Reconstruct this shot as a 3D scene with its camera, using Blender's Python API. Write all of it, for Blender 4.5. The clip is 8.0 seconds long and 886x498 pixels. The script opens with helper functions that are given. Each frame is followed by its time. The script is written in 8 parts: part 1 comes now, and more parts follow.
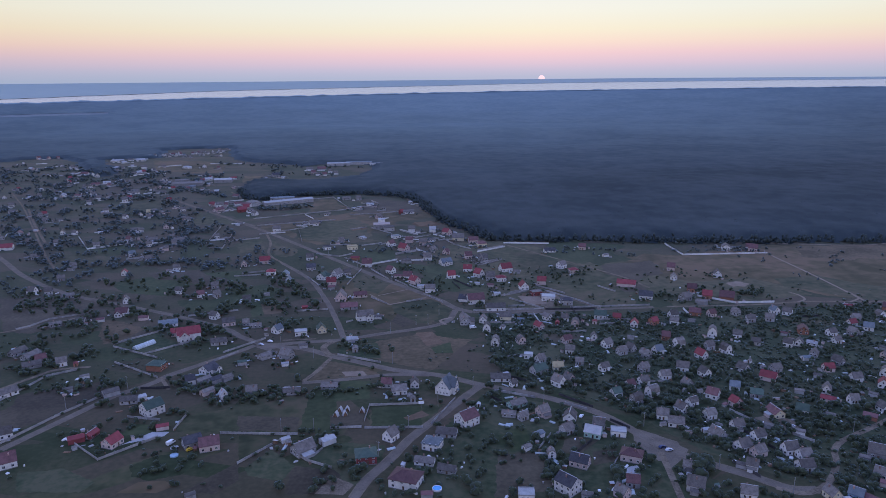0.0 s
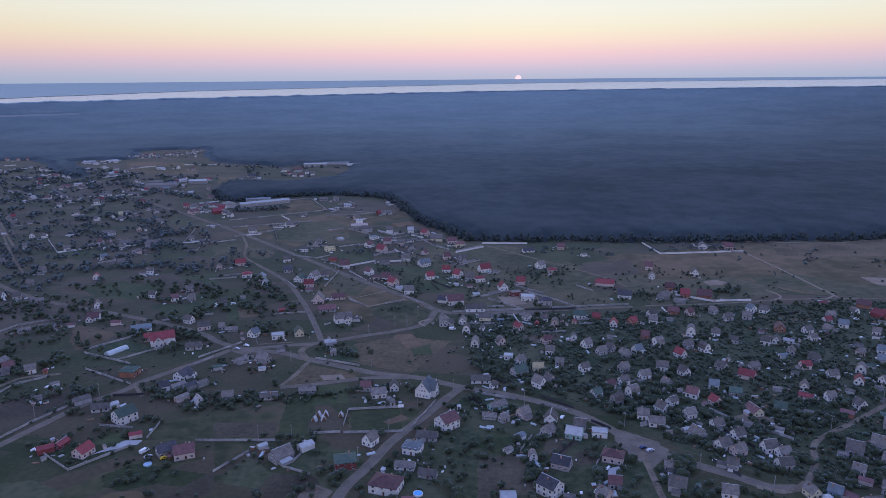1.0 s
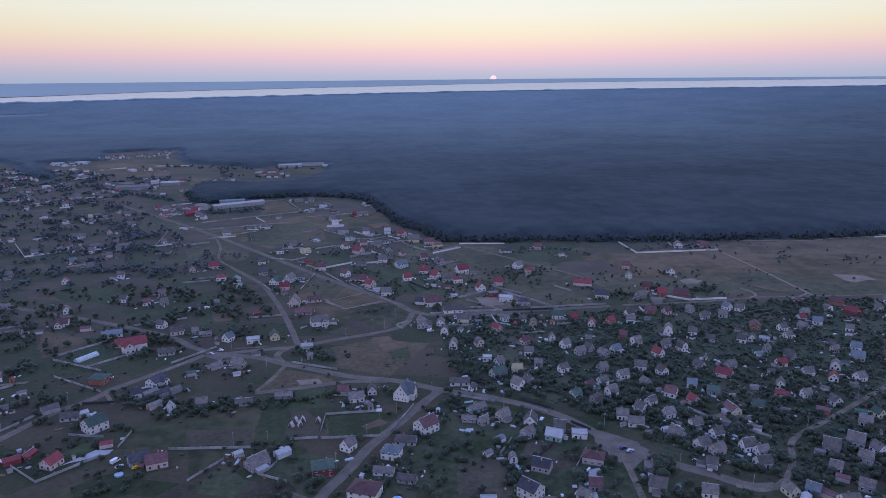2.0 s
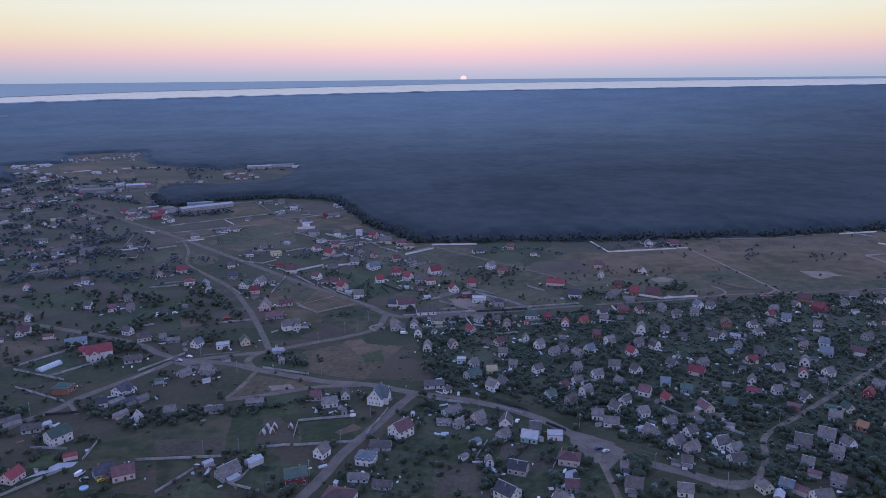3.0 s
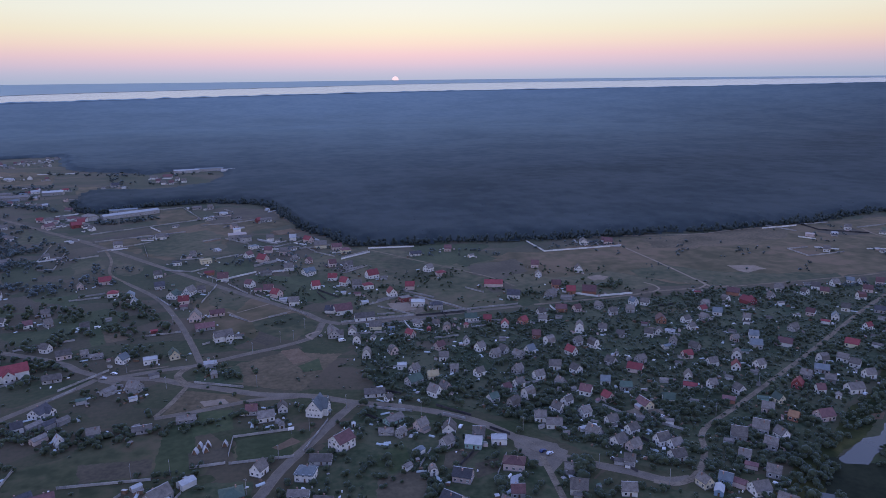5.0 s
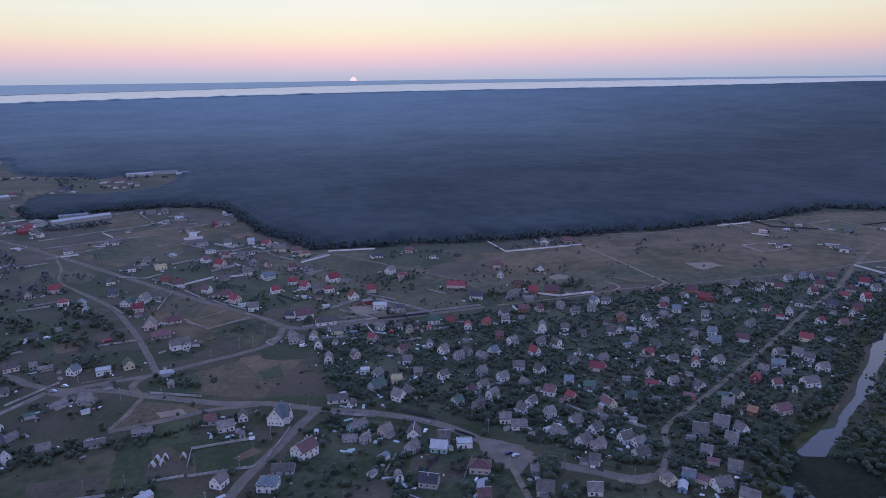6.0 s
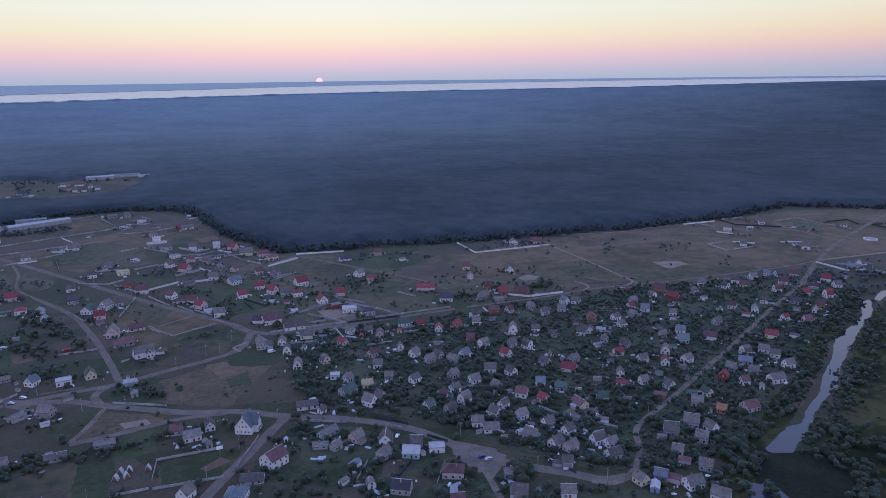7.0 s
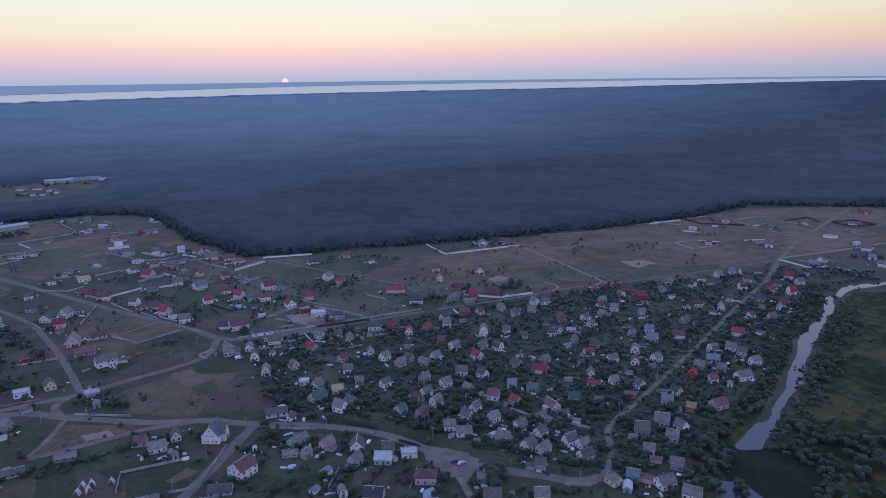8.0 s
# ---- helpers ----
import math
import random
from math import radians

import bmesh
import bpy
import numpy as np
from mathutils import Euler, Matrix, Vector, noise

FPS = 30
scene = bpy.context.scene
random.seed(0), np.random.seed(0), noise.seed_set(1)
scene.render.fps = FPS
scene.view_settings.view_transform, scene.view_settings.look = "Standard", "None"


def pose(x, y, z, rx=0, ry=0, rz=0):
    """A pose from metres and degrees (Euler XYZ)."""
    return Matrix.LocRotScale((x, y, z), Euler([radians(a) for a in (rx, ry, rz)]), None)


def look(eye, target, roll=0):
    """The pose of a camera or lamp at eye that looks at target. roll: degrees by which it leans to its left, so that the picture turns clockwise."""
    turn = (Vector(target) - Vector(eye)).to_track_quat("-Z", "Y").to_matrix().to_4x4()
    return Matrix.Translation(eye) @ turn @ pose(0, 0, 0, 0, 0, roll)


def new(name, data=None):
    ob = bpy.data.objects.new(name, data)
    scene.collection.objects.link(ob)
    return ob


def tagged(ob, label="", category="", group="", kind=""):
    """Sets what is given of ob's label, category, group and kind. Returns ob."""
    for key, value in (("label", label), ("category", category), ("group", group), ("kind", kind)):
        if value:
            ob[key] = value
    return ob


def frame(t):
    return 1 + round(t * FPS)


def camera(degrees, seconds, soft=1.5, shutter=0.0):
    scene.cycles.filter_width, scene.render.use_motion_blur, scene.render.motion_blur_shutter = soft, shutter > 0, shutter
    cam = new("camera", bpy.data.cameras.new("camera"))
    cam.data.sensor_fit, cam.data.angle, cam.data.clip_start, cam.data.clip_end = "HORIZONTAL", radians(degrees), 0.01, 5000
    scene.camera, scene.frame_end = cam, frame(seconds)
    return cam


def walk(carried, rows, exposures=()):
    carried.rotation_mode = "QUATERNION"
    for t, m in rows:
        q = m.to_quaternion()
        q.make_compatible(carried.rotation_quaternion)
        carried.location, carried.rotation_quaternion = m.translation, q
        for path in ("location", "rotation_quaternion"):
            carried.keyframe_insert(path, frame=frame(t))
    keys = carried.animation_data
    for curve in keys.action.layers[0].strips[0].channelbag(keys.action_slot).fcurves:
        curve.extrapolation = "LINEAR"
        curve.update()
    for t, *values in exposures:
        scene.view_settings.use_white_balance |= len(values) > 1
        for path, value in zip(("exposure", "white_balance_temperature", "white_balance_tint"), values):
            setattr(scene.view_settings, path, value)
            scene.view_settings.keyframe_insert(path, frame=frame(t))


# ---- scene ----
from mathutils import geometry
cam = camera(64.97, 8.0, soft=0.8)
# seconds, eye in metres, yaw, pitch, roll in degrees
ROWS = [
    (0.0, -0.03, 0.07, 199.61, -0.000, -13.800, -0.484),
    (0.5, -0.29, 2.42, 199.41, -0.915, -13.805, -0.469),
    (1.0, -0.52, 4.74, 199.25, -1.863, -13.809, -0.465),
    (1.5, -0.72, 7.05, 199.11, -2.791, -13.812, -0.468),
    (3.0, -1.16, 13.83, 198.87, -6.219, -13.814, -0.517),
    (3.5, -1.25, 16.03, 198.85, -7.464, -13.813, -0.541),
    (4.0, -1.30, 18.21, 198.85, -8.829, -13.811, -0.567),
    (4.5, -1.32, 20.36, 198.88, -10.095, -13.807, -0.594),
    (6.0, -1.17, 26.61, 199.14, -14.981, -13.792, -0.663),
    (6.5, -1.04, 28.62, 199.28, -16.280, -13.785, -0.678),
    (7.0, -0.87, 30.59, 199.45, -17.638, -13.777, -0.687),
    (7.5, -0.66, 32.52, 199.65, -18.908, -13.768, -0.688),
    (8.0, -0.41, 34.41, 199.88, -20.295, -13.758, -0.681),
]
walk(cam, [(t, pose(x, y, z) @ pose(0, 0, 0, 0, 0, yaw) @ pose(0, 0, 0, 90 + pitch) @ pose(0, 0, 0, 0, 0, roll)) for t, x, y, z, yaw, pitch, roll in ROWS])

# ---- sky and sun ----
SUN_AZ = 7.95     # degrees east of north
world = bpy.data.worlds.new("dusk_sky")
scene.world = world
world.use_nodes = True
wt = world.node_tree
wt.nodes.clear()


def wn(kind, **inputs):
    n = wt.nodes.new(kind)
    for k, v in inputs.items():
        n.inputs[k.replace("_", " ")].default_value = v
    return n


def ramp_stops(ramp, stops):
    els = ramp.color_ramp.elements
    while len(els) < len(stops):
        els.new(0.5)
    for e, (p, c) in zip(els, stops):
        e.position, e.color = p, (*c, 1)


coord = wn("ShaderNodeTexCoord")
sep = wn("ShaderNodeSeparateXYZ")
wt.links.new(coord.outputs["Generated"], sep.inputs[0])
toward = wn("ShaderNodeVectorMath")
toward.operation = "DOT_PRODUCT"
toward.inputs[1].default_value = (math.sin(radians(SUN_AZ)), math.cos(radians(SUN_AZ)), 0)
wt.links.new(coord.outputs["Generated"], toward.inputs[0])
sunside = wn("ShaderNodeMapRange")
sunside.inputs["From Min"].default_value, sunside.inputs["From Max"].default_value = 0.5, 1.0
wt.links.new(toward.outputs["Value"], sunside.inputs["Value"])
west = wn("ShaderNodeValToRGB")     # the sky over the set sun, by height
ramp_stops(west, [(0.0, (0.44, 0.49, 0.66)), (0.010, (0.54, 0.525, 0.69)), (0.020, (0.70, 0.56, 0.69)), (0.032, (0.84, 0.61, 0.67)), (0.046, (0.90, 0.73, 0.65)), (0.062, (0.89, 0.84, 0.68)),
                  (0.085, (0.87, 0.885, 0.80)), (0.112, (0.845, 0.885, 0.875)), (0.20, (0.90, 0.93, 1.02)), (0.32, (0.78, 0.88, 1.14)), (0.50, (0.54, 0.72, 1.46)), (1.0, (0.39, 0.59, 1.48))])
east = wn("ShaderNodeValToRGB")     # the sky away from it
ramp_stops(east, [(0.0, (0.31, 0.38, 0.53)), (0.012, (0.35, 0.39, 0.52)), (0.025, (0.46, 0.42, 0.50)), (0.042, (0.70, 0.47, 0.41)), (0.06, (0.78, 0.57, 0.41)), (0.085, (0.80, 0.70, 0.52)), (0.117, (0.775, 0.745, 0.63)), (0.2, (0.74, 0.75, 0.95)), (0.4, (0.53, 0.66, 1.34)), (1.0, (0.39, 0.59, 1.48))])
for r in (west, east):
    wt.links.new(sep.outputs["Z"], r.inputs["Fac"])
mix = wn("ShaderNodeMix")
mix.data_type = "RGBA"
wt.links.new(sunside.outputs["Result"], mix.inputs["Factor"])
wt.links.new(east.outputs["Color"], mix.inputs["A"])
wt.links.new(west.outputs["Color"], mix.inputs["B"])
glow = wn("ShaderNodeBackground", Strength=1.0)
wt.links.new(mix.outputs["Result"], glow.inputs["Color"])
air = wn("ShaderNodeTexSky")
air.sky_type, air.sun_disc, air.sun_elevation, air.sun_rotation, air.dust_density = "NISHITA", False, radians(1.0), radians(SUN_AZ), 2.0
thin = wn("ShaderNodeBackground", Strength=0.004)
wt.links.new(air.outputs["Color"], thin.inputs["Color"])
both = wn("ShaderNodeAddShader")
wt.links.new(glow.outputs[0], both.inputs[0])
wt.links.new(thin.outputs[0], both.inputs[1])
wt.links.new(both.outputs[0], wn("ShaderNodeOutputWorld").inputs["Surface"])

sun = new("sun_light", bpy.data.lights.new("sun_light", "SUN"))
sun.data.energy, sun.data.angle, sun.data.color = 0.12, radians(3), (1.0, 0.55, 0.42)
s_az, s_el = radians(SUN_AZ), radians(1.2)
sun.matrix_world = look((0, 0, 400), Vector((0, 0, 400)) - Vector((math.sin(s_az) * math.cos(s_el), math.cos(s_az) * math.cos(s_el), math.sin(s_el))))
scene.view_settings.exposure = 0.0


# ---- materials ----
def mat(name, a, b, scale=0.3, rough=0.85, fine=6.0, spec=0.25, metal=0.0, vary=0.12, island=False, bump=0.0, big=0.0, c=None, sheen=0.0, tint=(0.55, 0.75, 1.0), hard=1.0):
    """Two base colours mixed by noise at two scales; brightness varies from piece to piece."""
    m = bpy.data.materials.new(name)
    m.use_nodes = True
    nt = m.node_tree
    p = nt.nodes["Principled BSDF"]
    p.inputs["Roughness"].default_value, p.inputs["Metallic"].default_value = rough, metal
    p.inputs["Specular IOR Level"].default_value = spec
    # tinted sheen stands in for haze, stronger at grazing angles
    p.inputs["Sheen Weight"].default_value, p.inputs["Sheen Roughness"].default_value, p.inputs["Sheen Tint"].default_value = sheen, 0.45, (*tint, 1)
    geo = nt.nodes.new("ShaderNodeNewGeometry")
    n1, n2 = nt.nodes.new("ShaderNodeTexNoise"), nt.nodes.new("ShaderNodeTexNoise")
    for n, s, d in ((n1, scale, 4), (n2, fine, 2)):
        n.inputs["Scale"].default_value, n.inputs["Detail"].default_value = s, d
        nt.links.new(geo.outputs["Position"], n.inputs["Vector"])
    add = nt.nodes.new("ShaderNodeMath")
    add.operation = "MULTIPLY_ADD"
    add.inputs[1].default_value = 0.45
    nt.links.new(n2.outputs["Fac"], add.inputs[0])
    sh = nt.nodes.new("ShaderNodeMath")
    sh.operation = "MULTIPLY"
    sh.inputs[1].default_value = 0.6
    nt.links.new(n1.outputs["Fac"], sh.inputs[0])
    nt.links.new(sh.outputs[0], add.inputs[2])
    r = nt.nodes.new("ShaderNodeValToRGB")
    stops = [(0.52 - 0.16 * hard, a), (0.52 + 0.16 * hard, b)] if c is None else [(0.52 - 0.18 * hard, a), (0.52, b), (0.52 + 0.16 * hard, c)]
    ramp_stops(r, stops)
    nt.links.new(add.outputs[0], r.inputs["Fac"])
    col = r.outputs["Color"]
    if vary:
        hv = nt.nodes.new("ShaderNodeHueSaturation")
        mr = nt.nodes.new("ShaderNodeMapRange")
        mr.inputs["To Min"].default_value, mr.inputs["To Max"].default_value = 1 - vary * 1.6, 1 + vary * 1.6
        if island:
            nt.links.new(geo.outputs["Random Per Island"], mr.inputs["Value"])
        else:
            nt.links.new(nt.nodes.new("ShaderNodeObjectInfo").outputs["Random"], mr.inputs["Value"])
        nt.links.new(mr.outputs["Result"], hv.inputs["Value"])
        nt.links.new(col, hv.inputs["Color"])
        col = hv.outputs["Color"]
    nt.links.new(col, p.inputs["Base Color"])
    if bump:
        bp = nt.nodes.new("ShaderNodeBump")
        bp.inputs["Strength"].default_value, bp.inputs["Distance"].default_value = bump, big or 0.1
        nt.links.new(add.outputs[0], bp.inputs["Height"])
        nt.links.new(bp.outputs["Normal"], p.inputs["Normal"])
    return m


def translucent(m, share):
    """Thin leaves: part of the light goes through."""
    nt = m.node_tree
    p = nt.nodes["Principled BSDF"]
    out = nt.nodes["Material Output"]
    tr, mx = nt.nodes.new("ShaderNodeBsdfTranslucent"), nt.nodes.new("ShaderNodeMixShader")
    mx.inputs[0].default_value = share
    nt.links.new(p.inputs["Base Color"].links[0].from_socket, tr.inputs["Color"])
    nt.links.new(p.outputs[0], mx.inputs[1])
    nt.links.new(tr.outputs[0], mx.inputs[2])
    nt.links.new(mx.outputs[0], out.inputs["Surface"])


ROOF = {
    "slate": mat("weathered_slate", (0.092, 0.081, 0.072), (0.195, 0.172, 0.150), 0.5, 0.8, 3, vary=0.24),
    "red": mat("red_metal_tile", (0.17, 0.036, 0.040), (0.25, 0.058, 0.060), 0.4, 0.6, 3, 0.25, vary=0.15),
    "maroon": mat("brown_tile", (0.10, 0.05, 0.05), (0.18, 0.09, 0.085), 0.5, 0.6, 3, vary=0.2),
    "blue": mat("blue_grey_metal", (0.115, 0.135, 0.145), (0.18, 0.205, 0.215), 0.4, 0.6, 3, 0.2, vary=0.15),
    "green": mat("green_metal", (0.055, 0.085, 0.066), (0.09, 0.125, 0.096), 0.4, 0.6, 3, 0.2, vary=0.15),
    "dark": mat("dark_shingle", (0.043, 0.042, 0.047), (0.088, 0.085, 0.090), 0.5, 0.7, 3, vary=0.15),
    "pale": mat("pale_sheet_roof", (0.29, 0.29, 0.285), (0.42, 0.415, 0.405), 0.4, 0.5, 3, vary=0.08),
    "ochre": mat("ochre_roof", (0.34, 0.27, 0.15), (0.46, 0.38, 0.22), 0.4, 0.7, 3, vary=0.1),
    "orange": mat("rusty_roof", (0.22, 0.115, 0.062), (0.30, 0.17, 0.095), 0.4, 0.8, 3, vary=0.1),
    "buff": mat("buff_roof", (0.36, 0.29, 0.25), (0.46, 0.38, 0.33), 0.4, 0.8, 3, vary=0.1),
}
WALL = {
    "white": mat("white_silicate_brick", (0.53, 0.51, 0.48), (0.76, 0.735, 0.69), 0.4, 0.85, 4, vary=0.08),
    "grey": mat("grey_block", (0.23, 0.225, 0.22), (0.40, 0.385, 0.37), 0.4, 0.9, 4, vary=0.16),
    "buff": mat("buff_render", (0.44, 0.34, 0.31), (0.58, 0.47, 0.42), 0.4, 0.88, 4, vary=0.12),
    "cream": mat("cream_render", (0.55, 0.48, 0.33), (0.70, 0.62, 0.44), 0.4, 0.85, 4, vary=0.08),
    "brick": mat("orange_brick", (0.26, 0.115, 0.08), (0.37, 0.18, 0.12), 0.5, 0.88, 4, vary=0.15),
    "redwash": mat("red_painted_wall", (0.188, 0.047, 0.047), (0.247, 0.072, 0.072), 0.4, 0.8, 4, vary=0.1),
    "bluewash": mat("blue_painted_wall", (0.18, 0.28, 0.40), (0.28, 0.38, 0.50), 0.4, 0.8, 4, vary=0.1),
    "greenwash": mat("green_painted_wall", (0.22, 0.36, 0.30), (0.34, 0.48, 0.42), 0.4, 0.8, 4, vary=0.1),
}
M_PLINTH = mat("plinth_concrete", (0.16, 0.16, 0.16), (0.27, 0.26, 0.25), 0.5)
M_FRAME = mat("window_frame_paint", (0.70, 0.70, 0.70), (0.80, 0.80, 0.79), 1.0, 0.5)
M_GLASS = mat("dark_window_glass", (0.012, 0.014, 0.018), (0.03, 0.032, 0.04), 1.0, 0.12, spec=0.5)
M_DOOR = mat("brown_door", (0.07, 0.045, 0.03), (0.14, 0.09, 0.06), 1.0, 0.6, vary=0.3)
M_CHIM = mat("chimney_brick", (0.26, 0.15, 0.12), (0.40, 0.26, 0.21), 1.0, vary=0.2)
M_CONC = mat("fence_concrete", (0.24, 0.23, 0.22), (0.42, 0.40, 0.38), 0.4, 0.9, vary=0.15)
M_WHITEF = mat("white_fence", (0.60, 0.59, 0.57), (0.78, 0.765, 0.74), 0.4, 0.85, vary=0.08)
M_DARKF = mat("dark_fence", (0.035, 0.035, 0.04), (0.08, 0.075, 0.075), 0.4, 0.8, vary=0.15)
# sheen on the grass and soil grounds imitates distance haze
GROUNDS = {
    "asphalt": mat("asphalt", (0.122, 0.101, 0.079), (0.195, 0.162, 0.128), 0.12, 0.9, 1.2, vary=0.0),
    "dirt": mat("packed_dirt", (0.117, 0.093, 0.068), (0.223, 0.177, 0.128), 0.10, 0.95, 0.8, vary=0.0, hard=0.7),
    "sand": mat("sandy_track", (0.20, 0.152, 0.112), (0.29, 0.228, 0.172), 0.12, 0.95, 1.0, vary=0.0),
    "tan": mat("bare_sand", (0.120, 0.082, 0.054), (0.175, 0.123, 0.083), 0.12, 0.95, 0.5, vary=0.12),
    "soil": mat("tilled_soil", (0.055, 0.045, 0.029), (0.094, 0.076, 0.048), 0.04, 0.95, 0.4, vary=0.12, hard=0.7, sheen=0.12, tint=(0.75, 0.78, 0.93)),
    "dry": mat("dry_grass", (0.060, 0.052, 0.023), (0.100, 0.078, 0.039), 0.010, 0.95, 0.07, vary=0.06, c=(0.144, 0.098, 0.056), sheen=0.10, tint=(0.75, 0.78, 0.93), hard=0.62),
    "olive": mat("rough_pasture", (0.031, 0.039, 0.015), (0.062, 0.062, 0.028), 0.014, 0.95, 0.12, vary=0.08, c=(0.092, 0.074, 0.040), sheen=0.13, tint=(0.75, 0.78, 0.93), hard=0.62),
    "green": mat("lush_grass", (0.032, 0.046, 0.017), (0.060, 0.070, 0.030), 0.03, 0.95, 0.25, vary=0.1, sheen=0.12, tint=(0.75, 0.78, 0.93), hard=0.7),
    "meadow": mat("wet_meadow", (0.016, 0.023, 0.008), (0.034, 0.038, 0.013), 0.020, 0.95, 0.12, vary=0.0, c=(0.072, 0.068, 0.025), sheen=0.03, hard=0.62),
    "rough": mat("rough_grass", (0.044, 0.054, 0.021), (0.082, 0.076, 0.039), 0.016, 0.95, 0.12, vary=0.0, c=(0.116, 0.096, 0.050), sheen=0.12, tint=(0.75, 0.78, 0.93), hard=0.62),
    "ochre": mat("ochre_field", (0.066, 0.052, 0.028), (0.104, 0.080, 0.046), 0.03, 0.95, 0.3, vary=0.05, c=(0.140, 0.098, 0.058), sheen=0.10, tint=(0.75, 0.78, 0.93), hard=0.7),
    "garden": mat("garden_soil_and_grass", (0.031, 0.044, 0.020), (0.058, 0.064, 0.032), 0.03, 0.95, 0.25, vary=0.05, c=(0.084, 0.080, 0.044), sheen=0.13, tint=(0.66, 0.85, 0.85), hard=0.6),
    "swamp": mat("dark_reed_bed", (0.014, 0.017, 0.011), (0.030, 0.034, 0.020), 0.04, 0.9, 0.3, vary=0.0),
    "concrete": mat("pale_concrete_yard", (0.30, 0.295, 0.29), (0.42, 0.41, 0.40), 0.15, 0.85, 1.0, vary=0.0),
}
for m in GROUNDS.values():     # earth and grass have hardly any gloss
    m.node_tree.nodes["Principled BSDF"].inputs["Specular IOR Level"].default_value = 0.05

# bluish sheen lifts dark leaves as haze would
M_LEAF = mat("leaves", (0.064, 0.080, 0.046), (0.098, 0.116, 0.066), 0.05, 0.9, 1.8, 0.03, vary=0.08, island=True, sheen=0.42, tint=(0.64, 0.81, 0.98))
translucent(M_LEAF, 0.35)
# leaves of far trees: haze put in as paler base and bluish sheen
M_HAZED_LEAF = mat("hazed_leaves", (0.070, 0.084, 0.072), (0.110, 0.124, 0.100), 0.035, 0.9, 0.9, 0.03, vary=0.09, island=True, sheen=0.55, tint=(0.52, 0.72, 1.0))
translucent(M_HAZED_LEAF, 0.25)
M_BARK = mat("bark", (0.05, 0.04, 0.03), (0.11, 0.09, 0.07), 1.0, 0.95)
HAZE_TINT = (0.44, 0.69, 1.0)
def hazed_forest_material():
    """Pine forest: dark by the village, paler and bluer towards the river, haze put into base colour and sheen, in soft
    blocks.
    """
    m = mat("hazed_forest", (0.028, 0.038, 0.039), (0.050, 0.060, 0.059), 0.0060, 0.85, 0.032, 0.05, vary=0.0, tint=HAZE_TINT, hard=0.62)
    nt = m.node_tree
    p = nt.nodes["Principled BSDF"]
    near_tone = p.inputs["Base Color"].links[0].from_socket
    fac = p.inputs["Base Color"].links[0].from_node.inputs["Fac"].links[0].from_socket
    # paler, bluer ramp for the distant woods: haze put into the base colour
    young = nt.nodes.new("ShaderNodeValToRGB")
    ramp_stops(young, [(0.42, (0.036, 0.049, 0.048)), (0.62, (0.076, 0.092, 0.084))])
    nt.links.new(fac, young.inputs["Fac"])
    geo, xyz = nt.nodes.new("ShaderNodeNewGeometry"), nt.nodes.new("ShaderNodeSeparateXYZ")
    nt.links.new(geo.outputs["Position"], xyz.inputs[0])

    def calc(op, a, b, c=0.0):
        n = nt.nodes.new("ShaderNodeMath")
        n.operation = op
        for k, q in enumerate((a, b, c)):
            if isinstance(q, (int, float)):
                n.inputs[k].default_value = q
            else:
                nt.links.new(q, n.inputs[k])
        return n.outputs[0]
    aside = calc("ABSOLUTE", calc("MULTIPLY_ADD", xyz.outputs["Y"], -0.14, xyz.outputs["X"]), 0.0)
    haze = nt.nodes.new("ShaderNodeMapRange")     # painted haze grows with distance, less to either side of the sun's direction
    haze.inputs["From Min"].default_value, haze.inputs["From Max"].default_value = 1150, 4300
    nt.links.new(calc("MULTIPLY_ADD", xyz.outputs["X"], -0.12, calc("MULTIPLY_ADD", aside, -0.30, xyz.outputs["Y"])), haze.inputs["Value"])
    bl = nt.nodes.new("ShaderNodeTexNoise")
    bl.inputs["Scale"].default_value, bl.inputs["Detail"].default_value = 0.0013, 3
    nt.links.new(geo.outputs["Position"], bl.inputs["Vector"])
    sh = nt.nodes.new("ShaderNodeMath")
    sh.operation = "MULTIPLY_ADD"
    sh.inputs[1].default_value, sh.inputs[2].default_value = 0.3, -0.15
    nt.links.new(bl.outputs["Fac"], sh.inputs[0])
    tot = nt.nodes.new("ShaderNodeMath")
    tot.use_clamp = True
    nt.links.new(haze.outputs["Result"], tot.inputs[0])
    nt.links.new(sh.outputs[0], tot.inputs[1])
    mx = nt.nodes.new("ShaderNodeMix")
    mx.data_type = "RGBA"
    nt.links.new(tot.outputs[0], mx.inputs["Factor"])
    nt.links.new(near_tone, mx.inputs["A"])
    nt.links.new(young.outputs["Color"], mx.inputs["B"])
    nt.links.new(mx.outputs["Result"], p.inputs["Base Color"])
    down = nt.nodes.new("ShaderNodeMapRange")     # the bluish haze sheen grows along with the paler colour
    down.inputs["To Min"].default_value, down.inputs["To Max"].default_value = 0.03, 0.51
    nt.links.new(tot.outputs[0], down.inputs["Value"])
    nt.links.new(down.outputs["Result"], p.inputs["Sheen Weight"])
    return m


M_HAZED_FOREST = hazed_forest_material()
# haze over the far shore, put in as a strong bluish sheen
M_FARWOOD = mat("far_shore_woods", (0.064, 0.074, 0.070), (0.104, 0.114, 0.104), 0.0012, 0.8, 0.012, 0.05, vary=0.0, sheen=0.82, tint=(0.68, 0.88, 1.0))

# paler than the near canopy, to lift the shade on these upright crowns
M_EDGE = mat("edge_trees", (0.046, 0.059, 0.056), (0.066, 0.080, 0.072), 0.02, 0.9, 0.5, 0.03, vary=0.03, island=True, sheen=0.08, tint=HAZE_TINT)
